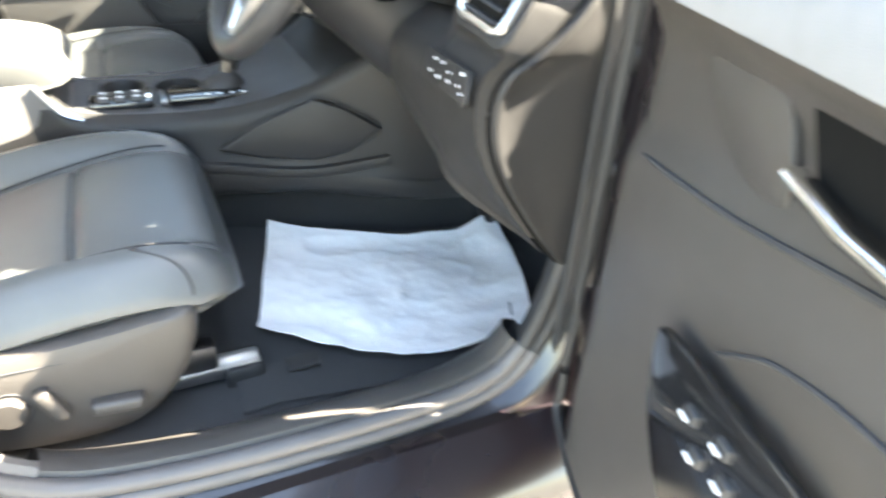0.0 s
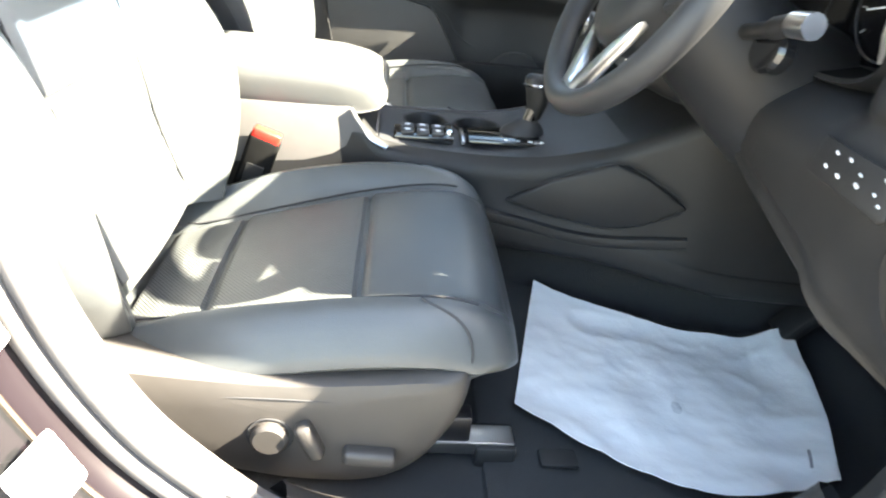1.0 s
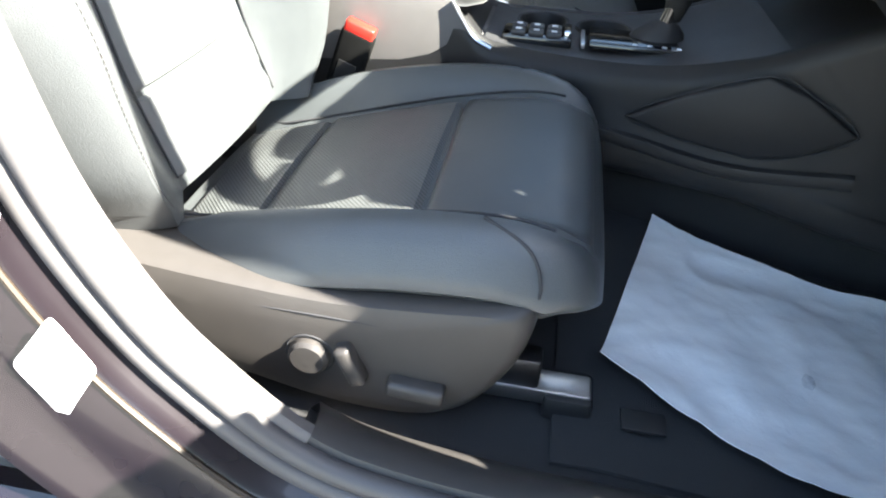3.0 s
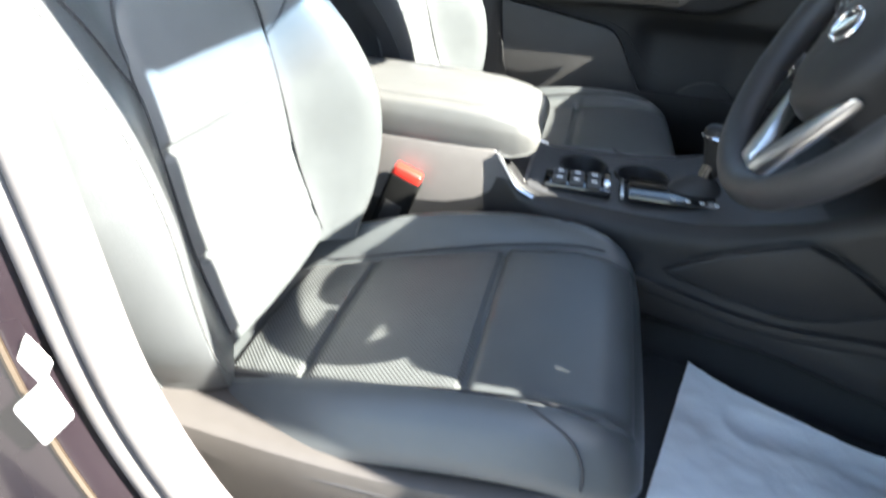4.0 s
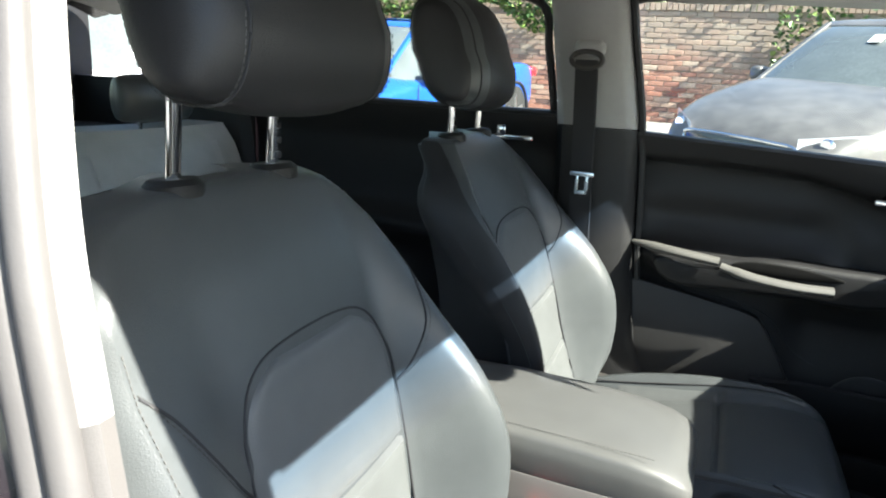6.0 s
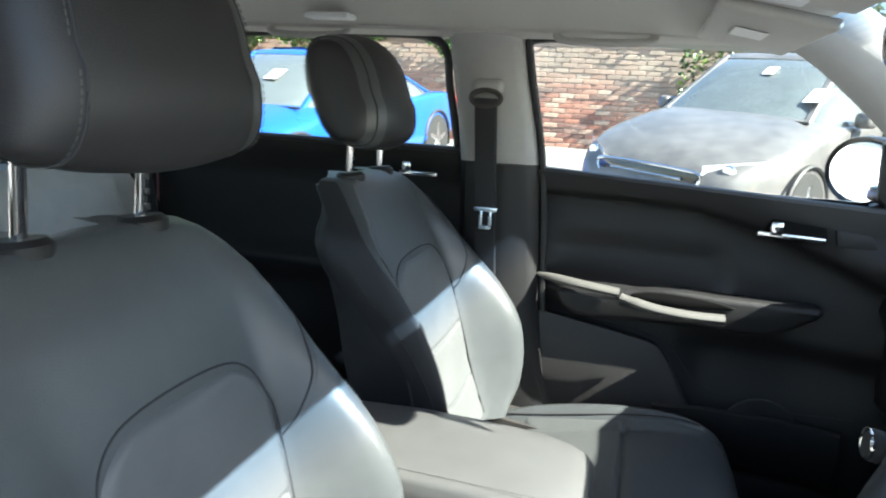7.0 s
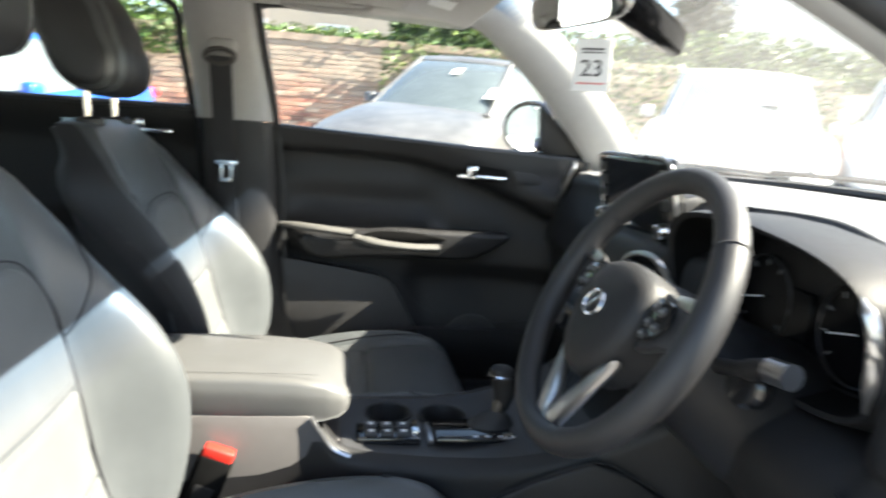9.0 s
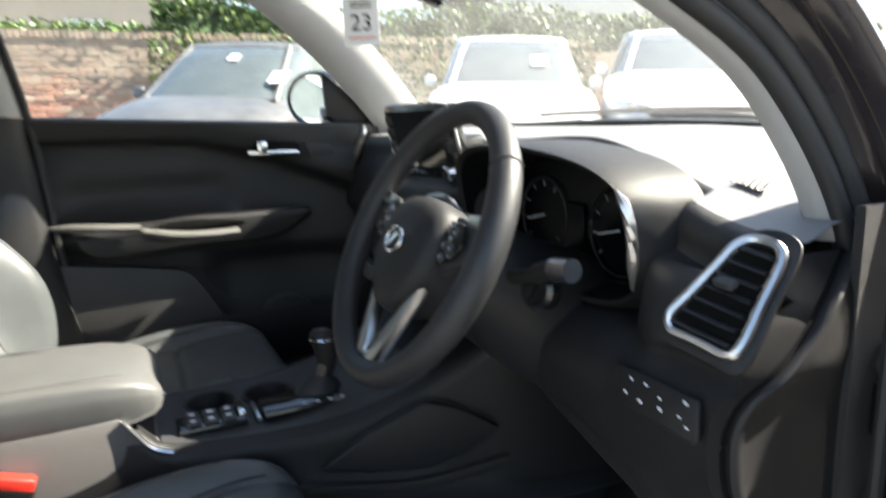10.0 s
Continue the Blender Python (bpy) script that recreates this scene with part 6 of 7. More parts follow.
# Far side, unseen, is widened to throw shade on the passenger bolster
part("sensor_housing", loft([[V(x, y0 * w, z + dz) for y0, dz in ((-0.062, 0.0), (-0.058, -0.012), (-0.035, -0.032), (0.02, -0.036), (0.065, -0.032), (0.092, -0.012), (0.096, 0.0))] for x, z, w in ((0.685, 1.425, 1.15), (0.70, 1.415, 1.2), (0.74, 1.395, 1.2), (0.80, 1.362, 1.0), (0.855, 1.332, 0.75), (0.88, 1.318, 0.45))]), PLASTIC_GLOSS, mirr)
card = thing("price_tag", (0.716, -0.038, 1.25), "white card tag with a black number hanging from the mirror", "tag")
cm = Matrix.Translation(V(0.716, -0.038, 1.251)) @ Euler((radians(90), 0, radians(-30))).to_matrix().to_4x4()
bmx = rbox(V(0, 0, 0), (0.060, 0.084, 0.0015), 0.0005, 1)
bmesh.ops.transform(bmx, matrix=cm, verts=bmx.verts)
part("card", bmx, STICKER, card)
for y, h, w in ((0.026, 0.003, 0.036), (0.0205, 0.002, 0.036), (-0.029, 0.002, 0.046)):
    bmx = rbox(V(0, y, 0.0014), (w, h, 0.0006), 0, 1)
    bmesh.ops.transform(bmx, matrix=cm, verts=bmx.verts)
    part("printed_bar", bmx, INK if y > 0 else RED, card)
fc = bpy.data.curves.new("number", "FONT")
fc.body, fc.size, fc.extrude, fc.align_x, fc.align_y = "23", 0.038, 0.0004, "CENTER", "CENTER"
fo = new("number", fc)
fo.matrix_basis = cm @ Matrix.Translation((0, -0.006, 0.0014))
fo.data.materials.append(INK)
fo.parent = card
fo.matrix_parent_inverse = Matrix.Translation(-card.location)
part("string", tube([V(0.716, -0.038, 1.285), V(0.712, -0.02, 1.345)], 0.001, 5), INK, card)
for y0, nm in ((0.30, "passenger"), (-0.36, "driver")):
    # Driver's blade, unseen, is widened to straighten the roof's shadow edge
    wd_ = 0.40 if y0 > 0 else 0.50
    vz = thing("sun_visor", (0.5, y0, 1.40), "pale grey folded sun visor against the headliner", "sun visor", "sun visors")
    part("blade", rbox(V(0.515, y0, 1.388), (0.16, wd_, 0.016), 0.007, 3, Euler((0, radians(11), 0)).to_matrix()), HEADLINER, vz)
    part("label", rbox(V(0.50, y0 - 0.02, 1.3795), (0.05, 0.09, 0.001), 0, 1, Euler((0, radians(11), 0)).to_matrix()), STICKER, vz)
cons = thing("roof_console", (0.55, 0, 1.40), "pale grey roof console with map lights", "roof console")
part("body", rbox(V(0.50, -0.02, 1.408), (0.20, 0.15, 0.03), 0.01, 3, Euler((0, radians(9), 0)).to_matrix()), HEADLINER, cons)
for sg in (-1, 1):
    part("lens", rbox(V(0.50, -0.02 + sg * 0.04, 1.3915), (0.06, 0.04, 0.004), 0.002, 1, Euler((0, radians(9), 0)).to_matrix()), INK_WHITE, cons)
for x0 in (0.26, -0.42):
    gh = thing("grab_handle", (x0, 0.54, 1.40), "pale grey folding grab handle above the door", "grab handle", "grab handles")
    part("bar", tube(curve([V(x0 - 0.10, 0.555, 1.402), V(x0 - 0.085, 0.538, 1.388), V(x0, 0.532, 1.384), V(x0 + 0.085, 0.538, 1.388), V(x0 + 0.10, 0.555, 1.402)], 6), 0.010, 10, flat=0.8), HEADLINER, gh)
lone("roof_lamp", rbox(V(-0.30, 0.42, 1.412), (0.10, 0.05, 0.012), 0.005), INK_WHITE, "small roof lamp lens in the headliner", "lamp")

# ---------------------------------------------------------------- the yard outside
ASPHALT = mat("pale_worn_asphalt", (0.21, 0.205, 0.195), 0.9, vary=0.25, scale=60, bump=0.6, grain=220, dist=0.006, stain=0.6)


def ground_z(y):
    return float(np.interp(y, (1.5, 9.6, 14), (0.0, 0.68, 0.75)))


gy = [-2000, -60, -10, -3, 0, 1.5] + [1.5 + 0.81 * k for k in range(1, 11)] + [14, 60, 2000]
gb = bmesh.new()
gx = [-2000, -60, -15, -5, 0, 5, 15, 60, 2000]
gg = [[gb.verts.new(V(x, y, ground_z(y))) for y in gy] for x in gx]
for a, b in zip(gg, gg[1:]):
    for j in range(len(gy) - 1):
        gb.faces.new((a[j], b[j], b[j + 1], a[j + 1]))
lone("ground", gb, ASPHALT, "worn grey asphalt car park rising towards the wall", "ground", kind="structure")

TYRE = mat("tyre_rubber", (0.02, 0.02, 0.02), 0.8, vary=0.2, bump=0.3)
CARGLASS = mat("car_glass", (0.10, 0.115, 0.115), 0.06, vary=0.2, bump=0.0, coat=1.0)
LAMP = mat("headlamp_lens", (0.55, 0.57, 0.6), 0.12, vary=0.1, bump=0.0, coat=1.0)
TAIL = mat("tail_lamp_red", (0.5, 0.02, 0.03), 0.15, vary=0.1, bump=0.0, coat=1.0)


def parked_car(front, theta, colour, label, length=4.2, width=1.76, height=1.47, tall=0.0, cards=(), fast=0.75):
    """front: middle of the bumper on the plan; theta: how far it faces round from straight at the wall's foot."""
    t = radians(theta)
    h, left = V(-math.sin(t), -math.cos(t), 0), V(math.cos(t), -math.sin(t), 0)
    c = thing("parked_car", (front[0] - h.x * 2, front[1] - h.y * 2, ground_z(front[1] - h.y * 2)), label, "car", "parked cars")

    def Q(s, v, z):
        p = V(front[0], front[1], 0) - h * s + left * v
        p.z = ground_z(p.y) + z
        return p
    L, w = length, width / 2
    body = []
    tab = [  # station, half width, shoulder z, centre z, floor z
        (0.0, 0.62, 0.52, 0.54, 0.30), (0.06, 0.74, 0.60, 0.64, 0.22), (0.25, 0.86, 0.70, 0.76, 0.20), (0.6, 0.97, 0.80, 0.88, 0.2), (1.0, 1.0, 0.87, 0.97, 0.2), (1.25, 1.0, 0.91, 1.0, 0.2),
        (2.0, 1.0, 0.94, 0.97, 0.2), (3.0, 1.0, 0.97, 0.99, 0.2), (3.7, 0.99, 0.99, 1.01, 0.22), (4.05, 0.93, 0.93, 0.97, 0.3), (4.18, 0.80, 0.82, 0.86, 0.4), (4.2, 0.7, 0.7, 0.74, 0.45)]
    for s in np.linspace(0, 4.2, 44):
        hw, zs, zc, zf = lerp_rows(tab, 4, s)
        hw *= w
        zs, zc = zs + tall, zc + tall
        pr = [(hw * 0.9, zf), (hw, zf + 0.12), (hw * 1.0, (zf + zs) / 2), (hw * 0.985, zs - 0.08), (hw * 0.93, zs), (hw * 0.7, zc - 0.02), (hw * 0.35, zc), (0, zc + 0.004)]
        ring_ = curve([(0, a, b) for a, b in pr] + [(0, -a, b) for a, b in pr[-2::-1]], 3)
        body.append([Q(s * L / 4.2, p.y, p.z) for p in ring_])
    part("body", loft(body), colour, c)
    belt, roof = 0.93 + tall, height

    def house(f, n=44, inset=0.0):
        z = belt + (roof - belt) * f
        xf = 1.10 + 0.92 * f - 0.10 * f * (1 - f) + inset
        xr = L - 0.45 - fast * f - inset
        hw = w * (0.93 - 0.20 * f) - inset * 0.6
        out = []
        for k in range(n):
            a = 2 * math.pi * k / n
            ca, sa = math.cos(a), math.sin(a)
            sx = abs(ca) ** 0.38 * (1 if ca > 0 else -1)
            sy = abs(sa) ** 0.38 * (1 if sa > 0 else -1)
            out.append(Q((xf + xr) / 2 + sx * (xr - xf) / 2 - (0.10 * (1 - sy * sy) * (1 if sx < 0 else 0)), sy * hw, z + 0.02 * (1 - sy * sy) * f))
        return out
    part("glasshouse", loft([house(f, inset=0.004) for f in (-0.02, 0.2, 0.45, 0.7, 0.93)]), CARGLASS, c, "dark reflecting car windows")
    part("roof", loft([house(0.90), house(0.955), house(0.985, inset=0.03), house(1.0, inset=0.12), house(1.03, inset=0.4)]), colour, c)
    low, top = house(0.0), house(0.93)
    n = len(low)
    for k, r in ((18, 0.035), (26, 0.035), (4, 0.06), (40, 0.06), (11, 0.028), (33, 0.028)):
        part("window_pillar", tube([a.lerp(b, tt) for a, b in ((low[k], top[k]),) for tt in (0, 0.35, 0.7, 1.0)], r, 6, flat=0.6), colour, c)
    # wheels
    for s in (0.82, L - 0.78):
        for sg in (-1, 1):
            ctr = Q(s, sg * (w - 0.10), 0.32)
            wl = part("wheel", loft([[ctr + left * sg * dy + h * rr * math.cos(a) + V(0, 0, rr * math.sin(a)) for a in np.linspace(0, 2 * math.pi, 32, endpoint=False)] for rr, dy in ((0.22, -0.1), (0.30, -0.1), (0.325, -0.06), (0.325, 0.07), (0.305, 0.108), (0.225, 0.112))]), TYRE, c, "black tyre")
            part("rim", disc(ctr + left * sg * 0.095, tuple(left * sg), 0.225, 0.006, 28), STEEL, wl)
            for k in range(5):
                a = 2 * math.pi * k / 5 + 0.3
                part("spoke", tube([ctr + left * sg * 0.112, ctr + left * sg * 0.108 + h * 0.215 * math.cos(a) + V(0, 0, 0.215 * math.sin(a))], [0.035, 0.025], 6, flat=0.4, up=tuple(left)), SILVER, wl)
            ar = [ctr + left * sg * 0.102 + h * 0.36 * math.cos(a) + V(0, 0, 0.36 * math.sin(a)) for a in np.linspace(-0.2, math.pi + 0.2, 20)]
            part("wheel_arch", tube(ar, 0.022, 6, flat=0.8), RUBBER, c)
    # front end
    zt = tall
    for sg in (-1, 1):
        part("headlamp", loft([[Q(0.10 + 0.30 * u - 0.03, sg * w * (0.50 + 0.42 * u), 0.645 + zt + 0.06 * u + dz) for u in np.linspace(0, 1, 10)] for dz in (-0.045, -0.02, 0.03, 0.045)], False, False), LAMP, c, "clear headlamp")
        part("headlamp_projector", disc(Q(0.16, sg * w * 0.68, 0.665 + zt), tuple(h), 0.045, 0.03, 20, 0.01), CHROME, c)
        part("door_mirror", rbox(Q(1.62, sg * (w + 0.03), 0.985 + zt), (0.13, 0.20, 0.13), 0.045, 3, Euler((0, 0, -t)).to_matrix()), colour, c)
        part("fog_recess", rbox(Q(0.085, sg * w * 0.66, 0.40), (0.05, 0.22, 0.10), 0.02, 2, Euler((0, 0, -t)).to_matrix()), RUBBER, c)
        for s in (1.45, 2.45):
            part("door_gap", tube([Q(s, sg * (w * 1.0 + 0.001), z) for z in (0.3, 0.5, 0.7, 0.9 + zt)], 0.005, 5), SEAM, c)
        part("door_handle", rbox(Q(2.25, sg * (w * 0.99 + 0.01), 0.83 + zt), (0.03, 0.2, 0.03), 0.01, 2, Euler((0, 0, -t)).to_matrix()), colour, c)
        part("tail_lamp", rbox(Q(L - 0.13, sg * w * 0.86, 0.86 + zt), (0.16, 0.2, 0.14), 0.05, 3, Euler((0, 0, -t)).to_matrix()), TAIL, c)
    gr = [Q(0.045 + 0.03 * abs(v), v * w, z + zt) for v, z in ((-0.52, 0.62), (-0.30, 0.645), (0.0, 0.65), (0.30, 0.645), (0.52, 0.62), (0.42, 0.47), (0.2, 0.42), (-0.2, 0.42), (-0.42, 0.47))]
    part("grille", prism(gr, tuple(h * 0.03), 0.01), PLASTIC_GLOSS, c, "black grille")
    part("grille_rim", tube(curve([p + h * 0.03 for p in gr], 4, True), 0.013, 6, True), CHROME, c)
    for k in range(3):
        part("grille_bar", tube([Q(0.01, v, 0.47 + zt + 0.055 * k) for v in (-0.36 * w, 0, 0.36 * w)], 0.010, 6), CHROME, c)
    pl = part("number_plate", rbox(Q(-0.005, 0, 0.44 + zt), (0.52, 0.015, 0.11), 0.004, 1, Euler((0, 0, -t)).to_matrix()), STICKER, c, "white number plate")
    part("plate_bar", rbox(Q(-0.015, 0, 0.44 + zt), (0.40, 0.004, 0.055), 0.0, 1, Euler((0, 0, -t)).to_matrix()), INK, pl)
    # on the screen
    for sg in (-0.5, 0.35):
        a, b = low[22], top[22]
        part("wiper", tube([Q(1.06 + 0.05, w * (sg - 0.25), 0.955 + zt), Q(1.02 + 0.05, w * (sg + 0.45), 0.965 + zt)], 0.012, 5), RUBBER, c)
    for v, f, sz in cards:
        p = Q(1.10 + 0.92 * f - 0.10 * f * (1 - f) - 0.10 * (1 - v * v) - 0.012, v * w * 0.85, belt + (roof - belt) * f + 0.015)
        sl = math.atan2(0.92, roof - belt)
        part("screen_card", rbox(p, (sz * 0.8, 0.004, sz), 0.001, 1, (Matrix.Rotation(-t, 3, "Z") @ Matrix.Rotation(-sl, 3, "X"))), STICKER, c, "white paper card behind the screen")
    return c


def paint(name, base, rough=0.3, dust=0.0):
    return mat(name, base, rough, vary=0.06 + dust, scale=8, bump=0.0, coat=0.8, stain=1.5)


parked_car((0.38, 4.35), 34, paint("dusty_grey_paint", (0.105, 0.100, 0.096), 0.42, 0.4), "dusty dark grey hatchback parked facing out from the wall", 4.04, 1.74, 1.47, 0.0, ((0.1, 0.72, 0.13), (0.82, 0.40, 0.22)))
parked_car((-3.55, 3.7), 8, paint("bright_blue_paint", (0.010, 0.085, 0.42)), "bright blue hatchback parked with its nose out", 4.45, 1.80, 1.36, -0.10, ((0.15, 0.55, 0.2),), 1.55)
parked_car((3.5, 4.1), 31, paint("white_paint", (0.75, 0.75, 0.74)), "white hatchback parked against the ivy wall", 4.2, 1.78, 1.58, 0.10, ((0.4, 0.5, 0.24),))
parked_car((5.0, 3.3), 40, paint("white_paint_suv", (0.76, 0.76, 0.75)), "white sport utility car with a dark grille", 4.4, 1.84, 1.66, 0.24)
parked_car((-6.6, 2.0), 40, paint("white_paint_rear", (0.75, 0.75, 0.75)), "white saloon standing behind the car", 4.3, 1.78, 1.48)
parked_car((-9.4, 6.2), 38, paint("red_paint", (0.45, 0.02, 0.03)), "red hatchback far along the row", 4.1, 1.75, 1.5)

# ---------------------------------------------------------------- brick wall
WALL_Y, WALL_Z0, WALL_Z1 = 9.6, 0.60, 2.26
BRICK = bpy.data.materials.new("old_red_brick")
BRICK.use_nodes = True
nt = BRICK.node_tree
bs = nt.nodes["Principled BSDF"]
bs.inputs["Roughness"].default_value = 0.9
oi = nt.nodes.new("ShaderNodeObjectInfo")
gi = nt.nodes.new("ShaderNodeNewGeometry")
addn = nt.nodes.new("ShaderNodeMath")
addn.operation = "ADD"
frn = nt.nodes.new("ShaderNodeMath")
frn.operation = "FRACT"
nt.links.new(oi.outputs["Random"], addn.inputs[0])
nt.links.new(gi.outputs["Random Per Island"], addn.inputs[1])
nt.links.new(addn.outputs[0], frn.inputs[0])
rp = nt.nodes.new("ShaderNodeValToRGB")
rp.color_ramp.interpolation = "LINEAR"
for k, (pos, c_) in enumerate(((0.0, (0.16, 0.10, 0.085)), (0.25, (0.30, 0.15, 0.115)), (0.5, (0.40, 0.19, 0.135)), (0.75, (0.42, 0.26, 0.195)), (1.0, (0.48, 0.37, 0.29)))):
    e = rp.color_ramp.elements[0] if k == 0 else rp.color_ramp.elements[-1] if k == 4 else rp.color_ramp.elements.new(pos)
    e.position, e.color = pos, (*c_, 1)
nt.links.new(frn.outputs[0], rp.inputs[0])
tcn = nt.nodes.new("ShaderNodeTexCoord")
nn = nt.nodes.new("ShaderNodeTexNoise")
nn.inputs["Scale"].default_value = 30
nt.links.new(tcn.outputs["Object"], nn.inputs["Vector"])
mxn = nt.nodes.new("ShaderNodeMix")
mxn.data_type, mxn.blend_type = "RGBA", "OVERLAY"
mxn.inputs["Factor"].default_value = 0.55
nt.links.new(rp.outputs[0], mxn.inputs["A"])
nt.links.new(nn.outputs["Fac"], mxn.inputs["B"])
# the upper courses have weathered to a pale brown
sxyz = nt.nodes.new("ShaderNodeSeparateXYZ")
wz = nt.nodes.new("ShaderNodeMapRange")
wz.inputs["From Min"].default_value, wz.inputs["From Max"].default_value = 1.25, 1.95
wz.inputs["To Max"].default_value = 0.75
wn2_ = nt.nodes.new("ShaderNodeTexNoise")
wn2_.inputs["Scale"].default_value = 1.3
wadd = nt.nodes.new("ShaderNodeMath")
wadd.operation = "MULTIPLY_ADD"
wadd.inputs[1].default_value = 1.1
nt.links.new(gi.outputs["Position"], wn2_.inputs["Vector"])
nt.links.new(gi.outputs["Position"], sxyz.inputs[0])
nt.links.new(wn2_.outputs["Fac"], wadd.inputs[0])
nt.links.new(sxyz.outputs["Z"], wadd.inputs[2])
wsub = nt.nodes.new("ShaderNodeMath")
wsub.operation = "SUBTRACT"
wsub.inputs[1].default_value = 0.55
nt.links.new(wadd.outputs[0], wsub.inputs[0])
nt.links.new(wsub.outputs[0], wz.inputs["Value"])
wmx = nt.nodes.new("ShaderNodeMix")
wmx.data_type = "RGBA"
wmx.inputs["B"].default_value = (0.34, 0.29, 0.235, 1)
nt.links.new(wz.outputs[0], wmx.inputs["Factor"])
nt.links.new(mxn.outputs["Result"], wmx.inputs["A"])
nt.links.new(wmx.outputs["Result"], bs.inputs["Base Color"])
MORTAR = mat("pale_mortar", (0.41, 0.355, 0.295), 0.95, vary=0.25, scale=20, bump=0.4, grain=150, dist=0.004, stain=1.2)
wall = lone("wall_north", rbox(V(1.0, WALL_Y + 0.125, (WALL_Z0 + WALL_Z1) / 2 - 0.1), (44, 0.21, WALL_Z1 - WALL_Z0 + 0.2), 0.0, 1), MORTAR, "old red brick wall with ivy along the car park", "wall", kind="structure")
bmb = rbox(V(0, 0, 0), (0.214, 0.10, 0.064), 0.005, 1)
brick_me = bpy.data.meshes.new("brick")
bmb.to_mesh(brick_me)
bmb.free()
brick_me.materials.append(BRICK)
rnd = random.Random(4)
verts, faces = [], []
cube_v = [(sx * 0.107, sy * 0.05, sz * 0.032) for sx in (-1, 1) for sy in (-1, 1) for sz in (-1, 1)]
cube_f = [(0, 1, 3, 2), (4, 6, 7, 5), (0, 4, 5, 1), (2, 3, 7, 6), (0, 2, 6, 4), (1, 5, 7, 3)]
courses = int((WALL_Z1 - WALL_Z0) / 0.075)
for r in range(courses):
    z = WALL_Z0 + 0.0375 + 0.075 * r
    x = -16 + (0.1125 if r % 2 else 0) 
    while x < 18:
        y = WALL_Y + 0.012 + rnd.uniform(-0.007, 0.006)
        if -2.25 < x < 0.72:
            ob = new("brick", brick_me)
            ob.parent = wall
            ob.location = (x, y + 0.04, z + rnd.uniform(-0.003, 0.003))
            ob.rotation_euler = (0, rnd.uniform(-0.012, 0.012), rnd.uniform(-0.015, 0.015))
        else:
            b0 = len(verts)
            verts += [(x + a, y + 0.04 + b, z + c_) for a, b, c_ in cube_v]
            faces += [tuple(b0 + q for q in f) for f in cube_f]
        x += 0.2245
# coping of bricks on edge
x = -16
while x < 18:
    b0 = len(verts)
    hh = rnd.uniform(-0.006, 0.006)
    verts += [(x + a * 0.32, WALL_Y + 0.11 + b * 2.6, WALL_Z1 + 0.055 + hh + c_ * 1.65) for a, b, c_ in cube_v]
    faces += [tuple(b0 + q for q in f) for f in cube_f]
    x += 0.079
me = bpy.data.meshes.new("brick_courses")
me.from_pydata(verts, [], faces)
me.materials.append(BRICK)
ob = new("brick_courses", me)
ob.parent = wall
tagged(ob, kind="stuff")

# ---------------------------------------------------------------- green
LEAF = bpy.data.materials.new("ivy_leaf")
LEAF.use_nodes = True
nt = LEAF.node_tree
bs = nt.nodes["Principled BSDF"]
bs.inputs["Roughness"].default_value = 0.45
gi = nt.nodes.new("ShaderNodeNewGeometry")
rp = nt.nodes.new("ShaderNodeValToRGB")
for k, (pos, c_) in enumerate(((0.0, (0.02, 0.05, 0.012)), (0.6, (0.06, 0.12, 0.025)), (1.0, (0.16, 0.22, 0.05)))):
    e = rp.color_ramp.elements[0] if k == 0 else rp.color_ramp.elements[-1] if k == 2 else rp.color_ramp.elements.new(pos)
    e.position, e.color = pos, (*c_, 1)
nt.links.new(gi.outputs["Random Per Island"], rp.inputs[0])
nt.links.new(rp.outputs[0], bs.inputs["Base Color"])


def leaves(name, count, place, size, label, category, parent=None, seed=1, material=None):
    """A mass of small folded leaves; place(rng) gives a spot."""
    rg = random.Random(seed)
    vs, fs = [], []
    for _ in range(count):
        p = place(rg)
        if p is None:
            continue
        s = size * rg.uniform(0.6, 1.3)
        m_ = Euler((rg.uniform(-1.2, 1.2), rg.uniform(-1.2, 1.2), rg.uniform(0, 6.28))).to_matrix()
        b0 = len(vs)
        for q in ((0, -0.5, 0), (0.42, 0, 0.14), (0, 0.6, 0.0), (-0.42, 0, 0.14)):
            vs.append(tuple(Vector(p) + m_ @ (Vector(q) * s)))
        fs += [(b0, b0 + 1, b0 + 2), (b0, b0 + 2, b0 + 3)]
    me_ = bpy.data.meshes.new(name)
    me_.from_pydata(vs, [], fs)
    me_.materials.append(material or LEAF)
    o = new(name, me_)
    if parent is not None:
        o.parent = parent
        o.matrix_parent_inverse = Matrix.Translation(-parent.location)
    return tagged(o, label, category, kind="stuff") if parent is None else o


def ivy_spot(rg):
    x = rg.uniform(-14, 14)
    d = noise.noise(V(x * 0.7, 2.0, 0))
    if -2.1 < x < 0.75:
        return (x, WALL_Y + rg.uniform(-0.1, 0.3), WALL_Z1 + 0.12 + rg.uniform(0, 0.12)) if rg.random() < 0.12 else None
    depth = (0.35 + 0.5 * d) if x < 0 else (1.0 + 0.5 * d)
    if x > 8.5:
        depth = 0.25
    hang = max(0.1, depth) * rg.random() ** 0.7
    top = 0.25 + 0.25 * noise.noise(V(x * 1.3, 5.0, 0))
    return (x, WALL_Y - 0.10 - rg.uniform(0, 0.2) * (1 - hang * 0.3), WALL_Z1 + top - hang * 1.25)


leaves("ivy", 16000, ivy_spot, 0.075, "glossy green ivy spilling over the brick wall", "ivy", seed=3)


